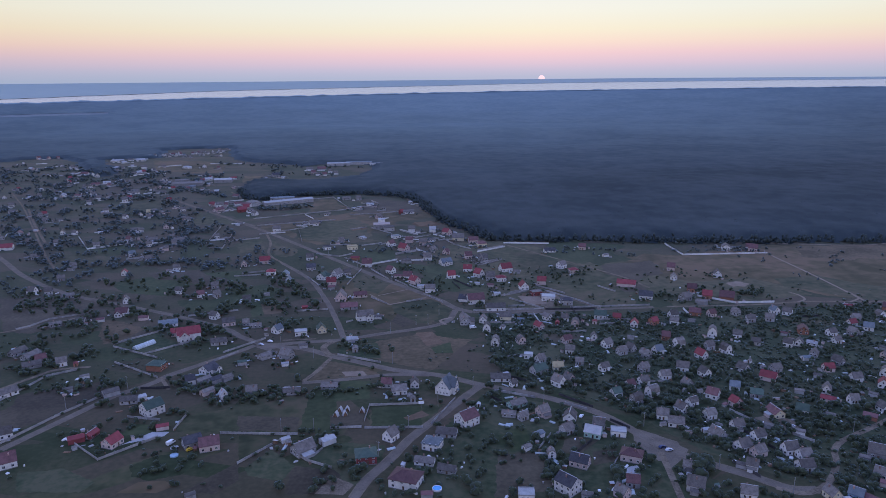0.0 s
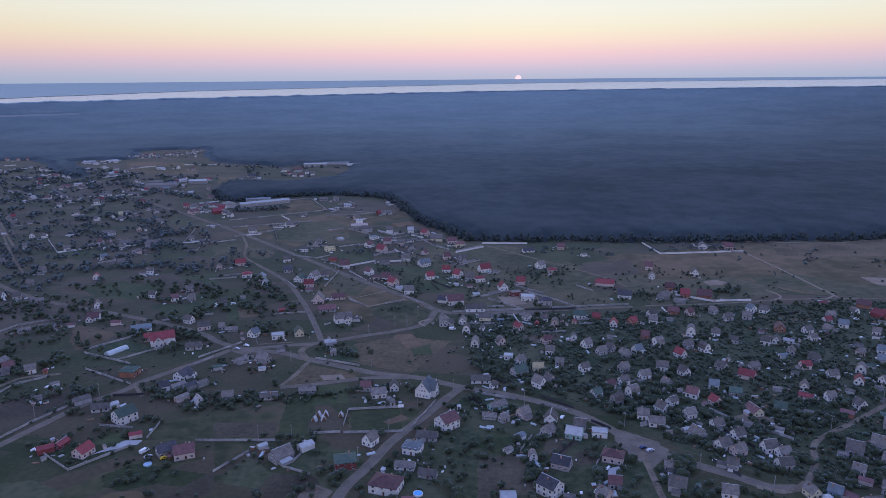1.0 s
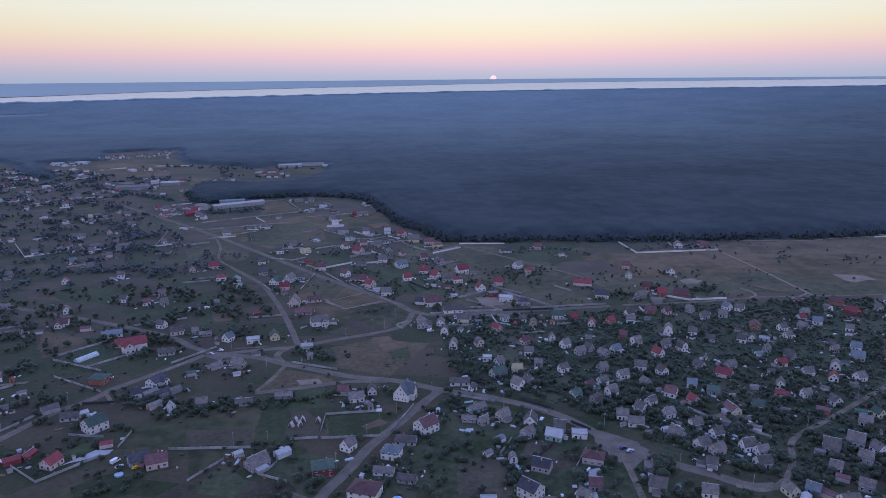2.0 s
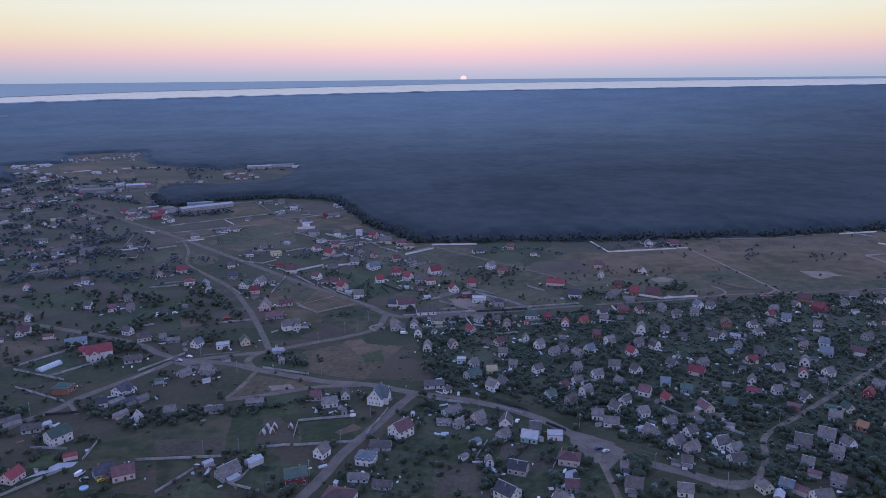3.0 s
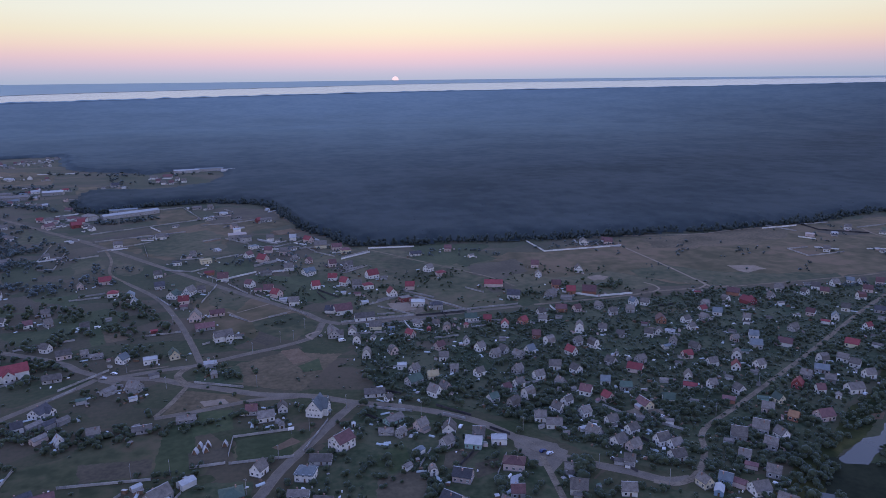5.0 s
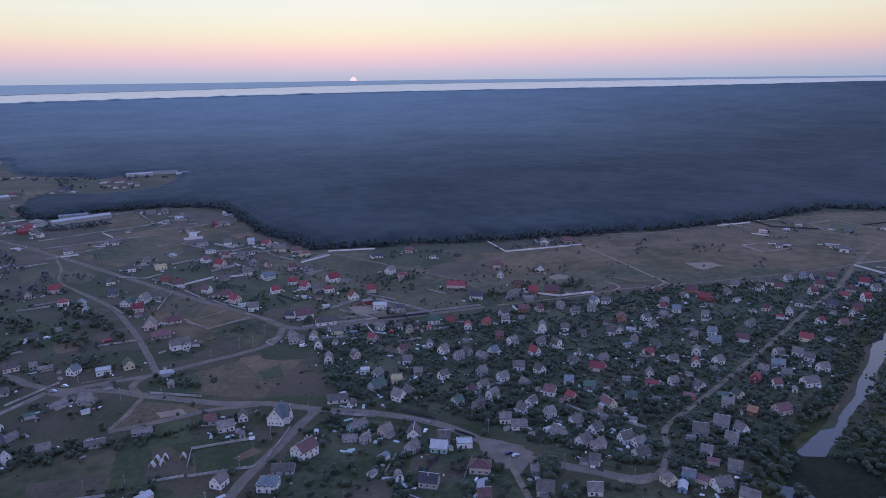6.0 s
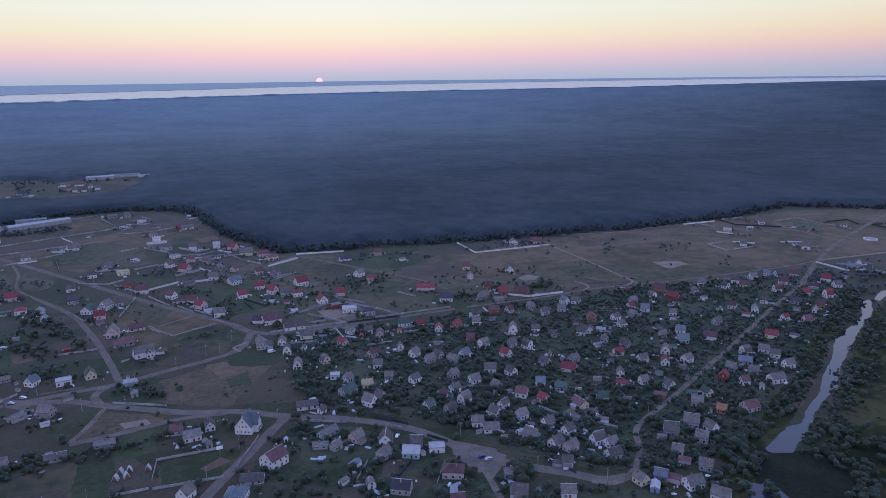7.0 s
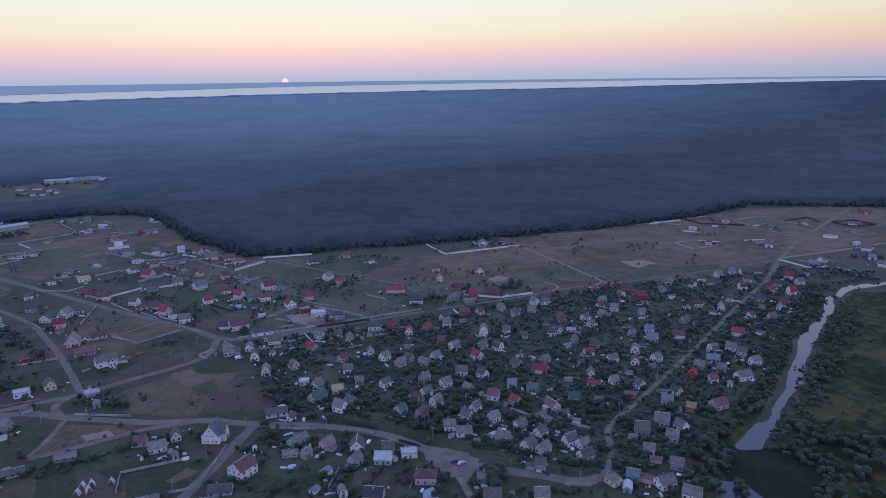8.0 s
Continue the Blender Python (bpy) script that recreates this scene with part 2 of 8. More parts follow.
# bluish sheen puts haze onto the distant field
M_FARSAND = mat("far_sandy_field", (0.07, 0.068, 0.066), (0.15, 0.14, 0.13), 0.012, 0.9, 0.05, 0.05, vary=0.0, sheen=0.3, tint=HAZE_TINT)
# bluish sheen stands in for haze on this distant tree belt
M_SHORE = mat("shore_trees", (0.044, 0.056, 0.050), (0.084, 0.096, 0.084), 0.004, 0.85, 0.02, 0.05, vary=0.0, sheen=0.62, tint=HAZE_TINT)


def water_material(name, colour, rough, ior=1.33):
    m = bpy.data.materials.new(name)
    m.use_nodes = True
    p = m.node_tree.nodes["Principled BSDF"]
    p.inputs["Base Color"].default_value, p.inputs["Roughness"].default_value, p.inputs["IOR"].default_value = (*colour, 1), rough, ior
    n, b = m.node_tree.nodes.new("ShaderNodeTexNoise"), m.node_tree.nodes.new("ShaderNodeBump")
    g = m.node_tree.nodes.new("ShaderNodeNewGeometry")
    n.inputs["Scale"].default_value, b.inputs["Strength"].default_value, b.inputs["Distance"].default_value = 0.6, 0.15, 0.05
    m.node_tree.links.new(g.outputs["Position"], n.inputs["Vector"])
    m.node_tree.links.new(n.outputs["Fac"], b.inputs["Height"])
    m.node_tree.links.new(b.outputs["Normal"], p.inputs["Normal"])
    return m


M_WATER = water_material("stream_water", (0.035, 0.039, 0.042), 0.08, 1.42)
# pale base and raised IOR stand in for a brighter sky reflection
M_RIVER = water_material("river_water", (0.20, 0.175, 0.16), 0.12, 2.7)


def ground_material():
    """Grass and bare plots: uneven strips of different growth, with finer patches."""
    # the sheen here also takes the place of haze
    m = mat("village_ground", (0.030, 0.039, 0.015), (0.062, 0.060, 0.028), 0.016, 0.95, 0.30, vary=0.0, c=(0.100, 0.078, 0.045), sheen=0.13, tint=(0.75, 0.78, 0.93), hard=0.55)
    nt = m.node_tree
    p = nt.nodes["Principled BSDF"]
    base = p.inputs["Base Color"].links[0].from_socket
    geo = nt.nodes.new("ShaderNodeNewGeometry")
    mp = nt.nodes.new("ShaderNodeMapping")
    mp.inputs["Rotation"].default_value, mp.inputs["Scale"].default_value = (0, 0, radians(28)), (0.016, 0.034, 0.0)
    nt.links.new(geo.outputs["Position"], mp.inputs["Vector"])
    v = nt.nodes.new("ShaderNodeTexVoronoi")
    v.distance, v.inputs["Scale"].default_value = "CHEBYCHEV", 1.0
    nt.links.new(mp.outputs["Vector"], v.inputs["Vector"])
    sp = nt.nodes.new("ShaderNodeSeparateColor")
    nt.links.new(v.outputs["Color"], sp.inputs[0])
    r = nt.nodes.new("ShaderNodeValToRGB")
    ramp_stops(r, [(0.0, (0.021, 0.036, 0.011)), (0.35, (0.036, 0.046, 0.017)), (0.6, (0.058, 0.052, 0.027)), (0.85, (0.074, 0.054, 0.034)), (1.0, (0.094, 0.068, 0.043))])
    nt.links.new(sp.outputs["Red"], r.inputs["Fac"])
    mx = nt.nodes.new("ShaderNodeMix")
    mx.data_type = "RGBA"
    mx.inputs["Factor"].default_value = 0.62
    nt.links.new(base, mx.inputs["A"])
    nt.links.new(r.outputs["Color"], mx.inputs["B"])
    nt.links.new(mx.outputs["Result"], p.inputs["Base Color"])
    return m


M_GROUND = ground_material()
M_GROUND.node_tree.nodes["Principled BSDF"].inputs["Specular IOR Level"].default_value = 0.05


# ---- mesh helpers ----
def mesh_of(name, verts, faces, *materials, index=None, smooth=False):
    me = bpy.data.meshes.new(name)
    me.from_pydata([tuple(v) for v in verts], [], [tuple(f) for f in faces])
    for m in materials:
        me.materials.append(m)
    if index is not None:
        me.polygons.foreach_set("material_index", index)
    if smooth:
        me.shade_smooth()
    me.update()
    return me


def fast_mesh(name, verts, faces, material):
    """Many equal-sided faces from arrays: verts (n, 3), faces (m, k)."""
    me = bpy.data.meshes.new(name)
    k = faces.shape[1]
    me.vertices.add(len(verts))
    me.vertices.foreach_set("co", np.ascontiguousarray(verts, dtype=np.float32).ravel())
    me.loops.add(faces.size)
    me.loops.foreach_set("vertex_index", np.ascontiguousarray(faces, dtype=np.int32).ravel())
    me.polygons.add(len(faces))
    me.polygons.foreach_set("loop_start", np.arange(len(faces), dtype=np.int32) * k)
    me.materials.append(material)
    me.update(calc_edges=True)
    me.validate()
    return me


def boxes(*specs):
    """Verts and faces of boxes (x0, x1, y0, y1, z0, z1)."""
    vs, fs = [], []
    for x0, x1, y0, y1, z0, z1 in specs:
        o = len(vs)
        vs += [(x0, y0, z0), (x1, y0, z0), (x1, y1, z0), (x0, y1, z0), (x0, y0, z1), (x1, y0, z1), (x1, y1, z1), (x0, y1, z1)]
        fs += [(o + a, o + b, o + c, o + d) for a, b, c, d in ((3, 2, 1, 0), (4, 5, 6, 7), (0, 1, 5, 4), (1, 2, 6, 5), (2, 3, 7, 6), (3, 0, 4, 7))]
    return vs, fs


def prism(profile, x0, x1):
    """A closed profile of (y, z), counter-clockwise seen from +x, drawn out along x."""
    n = len(profile)
    vs = [(x0, y, z) for y, z in profile] + [(x1, y, z) for y, z in profile]
    fs = [tuple(range(n - 1, -1, -1)), tuple(range(n, 2 * n))] + [(i, (i + 1) % n, n + (i + 1) % n, n + i) for i in range(n)]
    return vs, fs


def join(*geos):
    vs, fs = [], []
    for v, f in geos:
        o = len(vs)
        vs += v
        fs += [tuple(i + o for i in q) for q in f]
    return vs, fs


def part(name, data, parent, label="", m=None):
    ob = new(name, data)
    ob.parent = parent
    if m is not None:
        ob.matrix_basis = m
    if label:
        ob["label"] = label
    return ob


def smooth_line(pts, step=4.0):
    """A Catmull-Rom line through the points."""
    p = [Vector((*q, 0)) for q in pts]
    p = [2 * p[0] - p[1]] + p + [2 * p[-1] - p[-2]]
    out = []
    for i in range(1, len(p) - 2):
        a, b, c, d = p[i - 1:i + 3]
        n = max(1, int((c - b).length / step))
        for k in range(n):
            t = k / n
            out.append(0.5 * (2 * b + (c - a) * t + (2 * a - 5 * b + 4 * c - d) * t * t + (3 * b - a - 3 * c + d) * t ** 3))
    out.append(p[-2])
    return out


def inside(px, py, poly):
    """Which of the points lie in the polygon."""
    res = np.zeros(len(px), bool)
    for (x0, y0), (x1, y1) in zip(poly, poly[1:] + poly[:1]):
        if y0 != y1:
            res ^= ((y0 > py) != (y1 > py)) & (px < (x1 - x0) * (py - y0) / (y1 - y0) + x0)
    return res


# ---- the land ----
EYE_H, NEAR_R, FAR_R = 199.3, 3000.0, 1900.0


def settle(x, y, up=0.0):
    """Past 3 km the land is drawn in and raised along the camera's lines of sight, so that the horizon comes within
    reach at its true height in view.
    """
    x, y = np.asarray(x, float), np.asarray(y, float)
    d = np.hypot(x, y)
    k = np.where(d > NEAR_R, (NEAR_R + FAR_R * (1 - NEAR_R / np.maximum(d, NEAR_R))) / np.maximum(d, 1), 1.0)
    return np.stack([x * k, y * k, EYE_H * (1 - k) + up * k], -1)


def polar_sheet(name, az, rings, up, material, keep=None):
    """A sheet over azimuths (degrees east of north) and true distances; rings is an array per azimuth."""
    a = np.radians(az)[:, None]
    v = settle(np.sin(a) * rings, np.cos(a) * rings, up)
    na, nr = rings.shape
    i = (np.arange(na - 1)[:, None] * nr + np.arange(nr - 1)[None, :]).ravel()
    f = np.stack([i, i + nr, i + nr + 1, i + 1], -1)
    if keep is not None:
        f = f[keep.ravel()]
    return new(name, fast_mesh(name, v.reshape(-1, 3), f[:, ::-1], material))


az_all = np.linspace(-180, 180, 181)
ring_all = np.concatenate([[0.5], np.geomspace(60, 3000, 18), np.geomspace(3300, 56000, 18)])
tagged(polar_sheet("ground", az_all, np.repeat(ring_all[None], len(az_all), 0), 0.0, M_GROUND), "grassy village land with uneven green and brown plots", "ground", kind="structure")

# the wide river by azimuth: near shore and far shore
RIV_AZ = [-100, -60, -32, -24, -16, -8, 0, 10, 21, 32, 40, 52, 75]
RIV_NEAR = [5828, 6572, 7254, 7502, 7955, 8572, 9312, 10366, 11567, 13126, 16293, 24667, 29333]
RIV_FAR = [6870, 8218, 9506, 11284, 13920, 15902, 18750, 25146, 29747, 36667, 40667, 44667, 48000]
az_r = np.linspace(-100, 75, 351)
wob = np.array([60 * noise.noise((a * 0.7, 3.1, 0)) + 40 * noise.noise((a * 2.3, 8.1, 0)) for a in az_r])
near_s, far_s = np.interp(az_r, RIV_AZ, RIV_NEAR) + wob * 2, np.interp(az_r, RIV_AZ, RIV_FAR) + wob * 5
steps = np.linspace(0, 1, 7)[None]
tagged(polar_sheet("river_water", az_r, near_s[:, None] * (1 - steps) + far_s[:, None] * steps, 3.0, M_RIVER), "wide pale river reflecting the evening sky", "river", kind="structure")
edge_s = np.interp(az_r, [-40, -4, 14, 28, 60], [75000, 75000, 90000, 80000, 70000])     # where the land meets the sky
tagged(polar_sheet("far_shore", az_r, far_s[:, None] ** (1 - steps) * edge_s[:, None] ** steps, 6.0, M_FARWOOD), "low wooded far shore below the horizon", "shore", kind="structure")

# a ragged belt of old trees along the near shore
az_s = np.linspace(-60, 60, 1201)
belt = np.interp(az_s, az_r, near_s)
tall = np.array([9 + 9 * noise.noise((a * 1.1, 0.0, 5.0)) + 8 * max(0, noise.noise((a * 0.35, 4.0, 1.0))) + 5 * noise.noise((a * 6.0, 2.0, 3.0)) for a in az_s])
belt_r = belt[:, None] + np.array([-420.0, -260.0, -120.0, -30.0])[None]
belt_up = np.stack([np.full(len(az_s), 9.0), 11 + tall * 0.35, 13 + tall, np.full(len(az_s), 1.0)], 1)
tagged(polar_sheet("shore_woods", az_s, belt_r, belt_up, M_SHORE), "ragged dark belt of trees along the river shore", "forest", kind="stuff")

# the forest
FOREST = [(-3467, 1773), (-1168, 1772), (-1087, 1777), (-1088, 1827), (-1010, 1846), (-879, 1680), (-790, 1533), (-731, 1476), (-700, 1499), (-726, 1575), (-823, 1720), (-870, 1820), (-767, 1824), (-727, 1834), (-794, 2042), (-724, 2085), (-643, 2094), (-541, 1792), (-474, 1714), (-385, 1683), (-316, 1623), (-277, 1685), (-223, 1692), (-172, 1643), (-162, 1580), (-193, 1459), (-234, 1418), (-257, 1386), (-300, 1406), (-374, 1429), (-402, 1397), (-377, 1268), (-360, 1209), (-328, 1166), (-289, 1164), (-258, 1196), (-202, 1210), (-143, 1218), (-72, 1184), (-49, 1143), (-32, 1071), (-16, 1011), (-1, 965),
          (55, 849), (163, 840), (285, 827), (396, 821), (551, 823), (671, 832), (827, 876), (991, 787), (1333, 693), (3467, 560), (40000, 560), (40000, 80000), (-40000, 80000), (-40000, 1773)]
az_f = np.linspace(-75, 80, 776)
fr = np.concatenate([np.arange(800, 2300, 14.0), np.geomspace(2312, 6200, 90)])
fa = np.radians(az_f)[:, None]
rings = np.repeat(fr[None], len(az_f), 0)
over = np.interp(az_f, az_r, near_s)
tail = np.linspace(0, 1, 14)[None] ** 1.3
rings = np.concatenate([rings, 6260 + (over[:, None] - 60 - 6260) * tail], 1)
rng = np.random.default_rng(5)
lift = np.interp(rings, [800, 1300, 1500, 2300, 2700], [10.2, 10.2, 6.8, 7.0, 12.0]) + rng.normal(0, 1, rings.shape) * np.interp(rings, [800, 1500, 2700, 7000], [0.45, 0.35, 0.2, 0.3])
cx, cy = np.sin(fa) * rings, np.cos(fa) * rings
# the edge wanders, more so far from the village
stray = np.array([(noise.noise((a * 0.012, b * 0.012, 2.0)) + 0.7 * noise.noise((a * 0.03, b * 0.03, 9.0)), noise.noise((a * 0.012, b * 0.012, 20.0)) + 0.7 * noise.noise((a * 0.03, b * 0.03, 14.0))) if r < 2300 else (0, 0) for a, b, r in zip(cx.ravel(), cy.ravel(), rings.ravel())])
stray *= np.where(cx.ravel() < 0, np.interp(rings.ravel(), [800, 1250, 1450], [3, 5, 12]), 4.0)[:, None]
ok = inside(cx.ravel() + stray[:, 0], cy.ravel() + stray[:, 1], FOREST).reshape(cx.shape)
# a long strip of sandy fields lies open far off in the west
far_open = (az_f[:, None] > -33.0) & (az_f[:, None] < -25.3) & (rings > 4560) & (rings < 4830)
inner = ok.copy()
rise_to = np.zeros(ok.shape)
for share in (0.8, 0.2):     # the canopy falls to the ground along its edge
    for k in range(3):
        nxt = inner.copy()
        nxt[1:-1, :] &= inner[2:, :] & inner[:-2, :]
        if k == 0:
            nxt[:, 1:-1] &= nxt[:, 2:] & nxt[:, :-2]
        inner = nxt
    rise_to += inner * share
lift = 0.6 + (lift - 0.6) * rise_to
ok &= ~far_open
deep = ok[:-1, :-1] & ok[1:, :-1] & ok[:-1, 1:] & ok[1:, 1:]
canopy = polar_sheet("forest_canopy", az_f, rings, lift, M_HAZED_FOREST, deep)
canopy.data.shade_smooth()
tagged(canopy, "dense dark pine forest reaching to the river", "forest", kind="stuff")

az_o = np.linspace(-33.4, -25.0, 40)
ring_o = np.linspace(4360, 5000, 12)[None] * np.ones((40, 1))
# raised 10.5 m to fit the camera's view over the canopy
tagged(polar_sheet("far_field", az_o, ring_o, 10.5, M_FARSAND), "pale sandy field far off among the woods", "field", kind="structure")


def icosahedron():
    g = (1 + 5 ** 0.5) / 2
    v = np.array([(-1, g, 0), (1, g, 0), (-1, -g, 0), (1, -g, 0), (0, -1, g), (0, 1, g), (0, -1, -g), (0, 1, -g), (g, 0, -1), (g, 0, 1), (-g, 0, -1), (-g, 0, 1)], float)
    f = np.array([(0, 11, 5), (0, 5, 1), (0, 1, 7), (0, 7, 10), (0, 10, 11), (1, 5, 9), (5, 11, 4), (11, 10, 2), (10, 7, 6), (7, 1, 8),
                  (3, 9, 4), (3, 4, 2), (3, 2, 6), (3, 6, 8), (3, 8, 9), (4, 9, 5), (2, 4, 11), (6, 2, 10), (8, 6, 7), (9, 8, 1)])
    return v / np.linalg.norm(v[0]), f


def pines():
    """Crowns of the forest's nearer trees, close together, each an uneven tapering lump."""
    rng = np.random.default_rng(11)
    pos = []
    for r0, r1, gap in ((790, 980, 5.2), (980, 1350, 7.0)):
        n = int(radians(98) / 2 * (r1 ** 2 - r0 ** 2) / gap ** 2)
        a, r = np.radians(rng.uniform(-36, 62, n)), np.sqrt(rng.uniform(r0 ** 2, r1 ** 2, n))
        x, y = np.sin(a) * r, np.cos(a) * r
        k = inside(x, y - 36, FOREST) & inside(x - 34, y - 10, FOREST) & inside(x, y, FOREST) & (rng.uniform(820, 1350, n) > r)
        pos.append(np.stack([x[k], y[k], np.full(k.sum(), gap), np.full(k.sum(), 0.86)], -1))
    pos = np.concatenate(pos)
    v0, f0 = icosahedron()
    n = len(pos)
    rad, hgt = pos[:, 2] * rng.uniform(0.5, 0.8, n), 6.3 * pos[:, 3] * rng.uniform(0.94, 1.04, n)
    v = v0[None] * rng.uniform(0.75, 1.2, (n, 12, 1))
    v = v * np.stack([rad, rad, hgt], -1)[:, None]
    v[..., :2] *= np.where(v0[None, :, 2:] > 0.3, 0.62, 1.1)
    v += np.stack([pos[:, 0], pos[:, 1], hgt * 0.92], -1)[:, None]
    f = f0[None] + (np.arange(n) * 12)[:, None, None]
    me = fast_mesh("forest_pines", v.reshape(-1, 3), f.reshape(-1, 3), M_HAZED_FOREST)
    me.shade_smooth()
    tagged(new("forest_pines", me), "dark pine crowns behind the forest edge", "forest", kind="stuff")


pines()

# the sun's disc, half set behind the far shore
sm = bpy.data.materials.new("setting_sun")
sm.use_nodes = True
sp_ = sm.node_tree.nodes["Principled BSDF"]
sp_.inputs["Base Color"].default_value, sp_.inputs["Emission Color"].default_value, sp_.inputs["Emission Strength"].default_value = (0, 0, 0, 1), (1.0, 0.70, 0.77, 1), 1.08
bm = bmesh.new()
bmesh.ops.create_icosphere(bm, subdivisions=3, radius=21)
me = bpy.data.meshes.new("sun_disc")
bm.to_mesh(me)
bm.free()
me.materials.append(sm)
disc = new("sun_disc", me)
disc.location = (math.sin(s_az) * 4850, math.cos(s_az) * 4850, 192.5)
tagged(disc, "pink half-set sun on the horizon", "sun", kind="structure")


# ---- roads, plots, stream ----
LANES, BARE = [], []
FIELD_BOXES = []     # extent and layer of each field, so that none lies in the plane of another


def ribbon(line, w, z):
    vs, fs = [], []
    for i, p in enumerate(line):
        d = (line[min(i + 1, len(line) - 1)] - line[max(i - 1, 0)]).normalized()
        s = Vector((-d.y, d.x, 0)) * w / 2 * (1 + 0.08 * noise.noise(p * 0.11))
        vs += [(p.x + s.x, p.y + s.y, z), (p.x - s.x, p.y - s.y, z)]
        if i:
            fs.append((2 * i - 2, 2 * i - 1, 2 * i + 1, 2 * i))
    return vs, fs


ROAD_WORDS = {"asphalt": "worn grey asphalt village road", "dirt": "unpaved brown dirt track", "sand": "pale sandy field track"}
lift_road = [0.09]


def road(pts, w, kind):
    line = smooth_line(pts)
    LANES.append((np.array([(p.x, p.y) for p in line]), w))
    lift_road[0] += 0.003
    v, f = ribbon(line, w * 0.88, lift_road[0])
    tagged(new("road", mesh_of("road", v, f, GROUNDS[kind])), ROAD_WORDS[kind], "road", kind="structure")
    if kind == "asphalt":
        v, f = ribbon(line, w * 0.88 + 1.0, 0.088)
        tagged(new("verge", mesh_of("verge", v, f, GROUNDS["dirt"])), "trodden dirt verge beside the asphalt", "verge", kind="structure")


def plot(pts, kind, level=None):
    """A field with a slightly ragged edge."""
    line = []
    for a, b in zip(pts, pts[1:] + pts[:1]):
        a, b = Vector((*a, 0)), Vector((*b, 0))
        n = max(1, int((b - a).length / 1.3))
        line += [a + (b - a) * k / n for k in range(n)]
    vs = []
    area = abs(sum(a[0] * b[1] - b[0] * a[1] for a, b in zip(pts, pts[1:] + pts[:1]))) / 2
    girth = sum(math.hypot(a[0] - b[0], a[1] - b[1]) for a, b in zip(pts, pts[1:] + pts[:1]))
    calm = min(1.0, area / girth / 9) ** 1.5     # narrow fields keep a straighter edge
    fray = 0.0 if kind in ("concrete", "asphalt") else 1.6 * calm
    box = [min(p.x for p in line) - 9, min(p.y for p in line) - 9, max(p.x for p in line) + 9, max(p.y for p in line) + 9]
    step = 1 + max([n for q, n in FIELD_BOXES if box[0] < q[2] and q[0] < box[2] and box[1] < q[3] and q[1] < box[3]], default=0)
    if level is None:
        FIELD_BOXES.append((box, step))
    for p in line:
        wide = min(7.0, max(0.0, p.length - 420) * 0.014) * calm
        q = p + Vector((noise.noise(p * 0.13), noise.noise(p * 0.13 + Vector((9, 9, 9))), 0)) * 1.3 * calm
        q += Vector((noise.noise(p * 0.45 + Vector((3, 1, 8))), noise.noise(p * 0.45 + Vector((8, 5, 4))), 0)) * fray
        q += Vector((noise.noise(p * 1.3 + Vector((2, 7, 1))), noise.noise(p * 1.3 + Vector((6, 2, 9))), 0)) * fray * 0.6
        q += Vector((noise.noise(p * 0.035 + Vector((5, 0, 0))), noise.noise(p * 0.035 + Vector((0, 7, 2))), 0)) * wide * 1.6
        vs.append((q.x, q.y, level or 0.016 + 0.004 * step))
    if kind in ("soil", "tan", "dirt", "concrete", "asphalt", "swamp"):
        BARE.append([(v[0], v[1]) for v in vs[::8]])
    z = vs[0][2]
    flat, _, faces = geometry.delaunay_2d_cdt([Vector(v[:2]) for v in vs], [], [list(range(len(vs)))], 1, 1e-4)[:3]
    me = mesh_of("field", [(p.x, p.y, z) for p in flat], [tuple(f) for f in faces], GROUNDS[kind])
    tagged(new("field", me), PLOT_WORDS[kind], "field", kind="structure")


PLOT_WORDS = {"soil": "bare brown tilled field", "tan": "patch of bare pale sand", "ochre": "ochre-brown stubble field", "dirt": "trodden dirt yard by the road", "olive": "rough olive-green pasture", "green": "patch of lush green grass",
              "dry": "dry brownish meadow", "sand": "patch of bare pale sand", "meadow": "wet green meadow beyond the stream", "rough": "uneven rough grass between the houses", "garden": "dark overgrown garden ground with patches of soil", "swamp": "dark boggy reed bed beside the stream", "concrete": "pale concrete yard by a house", "asphalt": "grey asphalt parking place"}
plot([(36, 368), (48, 373), (48, 350), (36, 344)], "green")
plot([(64, 361), (83, 357), (70, 341), (57, 344)], "olive")
plot([(29, 343), (53, 344), (58, 327), (52, 307), (25, 302)], "soil")
plot([(110, 371), (122, 362), (134, 345), (126, 334), (119, 327), (112, 343), (107, 356)], "asphalt")
plot([(58, 591), (108, 589), (106, 579), (56, 574)], "dirt")
plot([(-43, 961), (-15, 980), (1, 963), (-11, 941), (-35, 945)], "tan")
plot([(-65, 1038), (-54, 1060), (-41, 1050), (-50, 1033)], "tan")
plot([(92, 641), (110, 650), (109, 597), (91, 590), (81, 615)], "dirt")
plot([(-140, 1032), (-100, 1048), (-100, 1030), (-136, 1019)], "soil")
plot([(-27, 776), (50, 902), (128, 794), (207, 771), (241, 664), (312, 680), (347, 622), (212, 589), (129, 591), (61, 581), (33, 615)], "rough", 0.01)
plot([(-64, 506), (-21, 526), (22, 513), (-8, 456), (-47, 472)], "ochre")
plot([(-23, 529), (-9, 532), (0, 507), (-13, 501)], "tan")
plot([(-94, 435), (-81, 472), (-42, 456), (-72, 439)], "dry")
plot([(-69, 452), (-58, 455), (-55, 448), (-67, 445)], "tan")
plot([(-152, 368), (-88, 369), (-61, 365), (-50, 382), (-83, 417), (-158, 389)], "olive")
plot([(-85, 368), (-62, 366), (-66, 382), (-70, 425), (-88, 425)], "green")
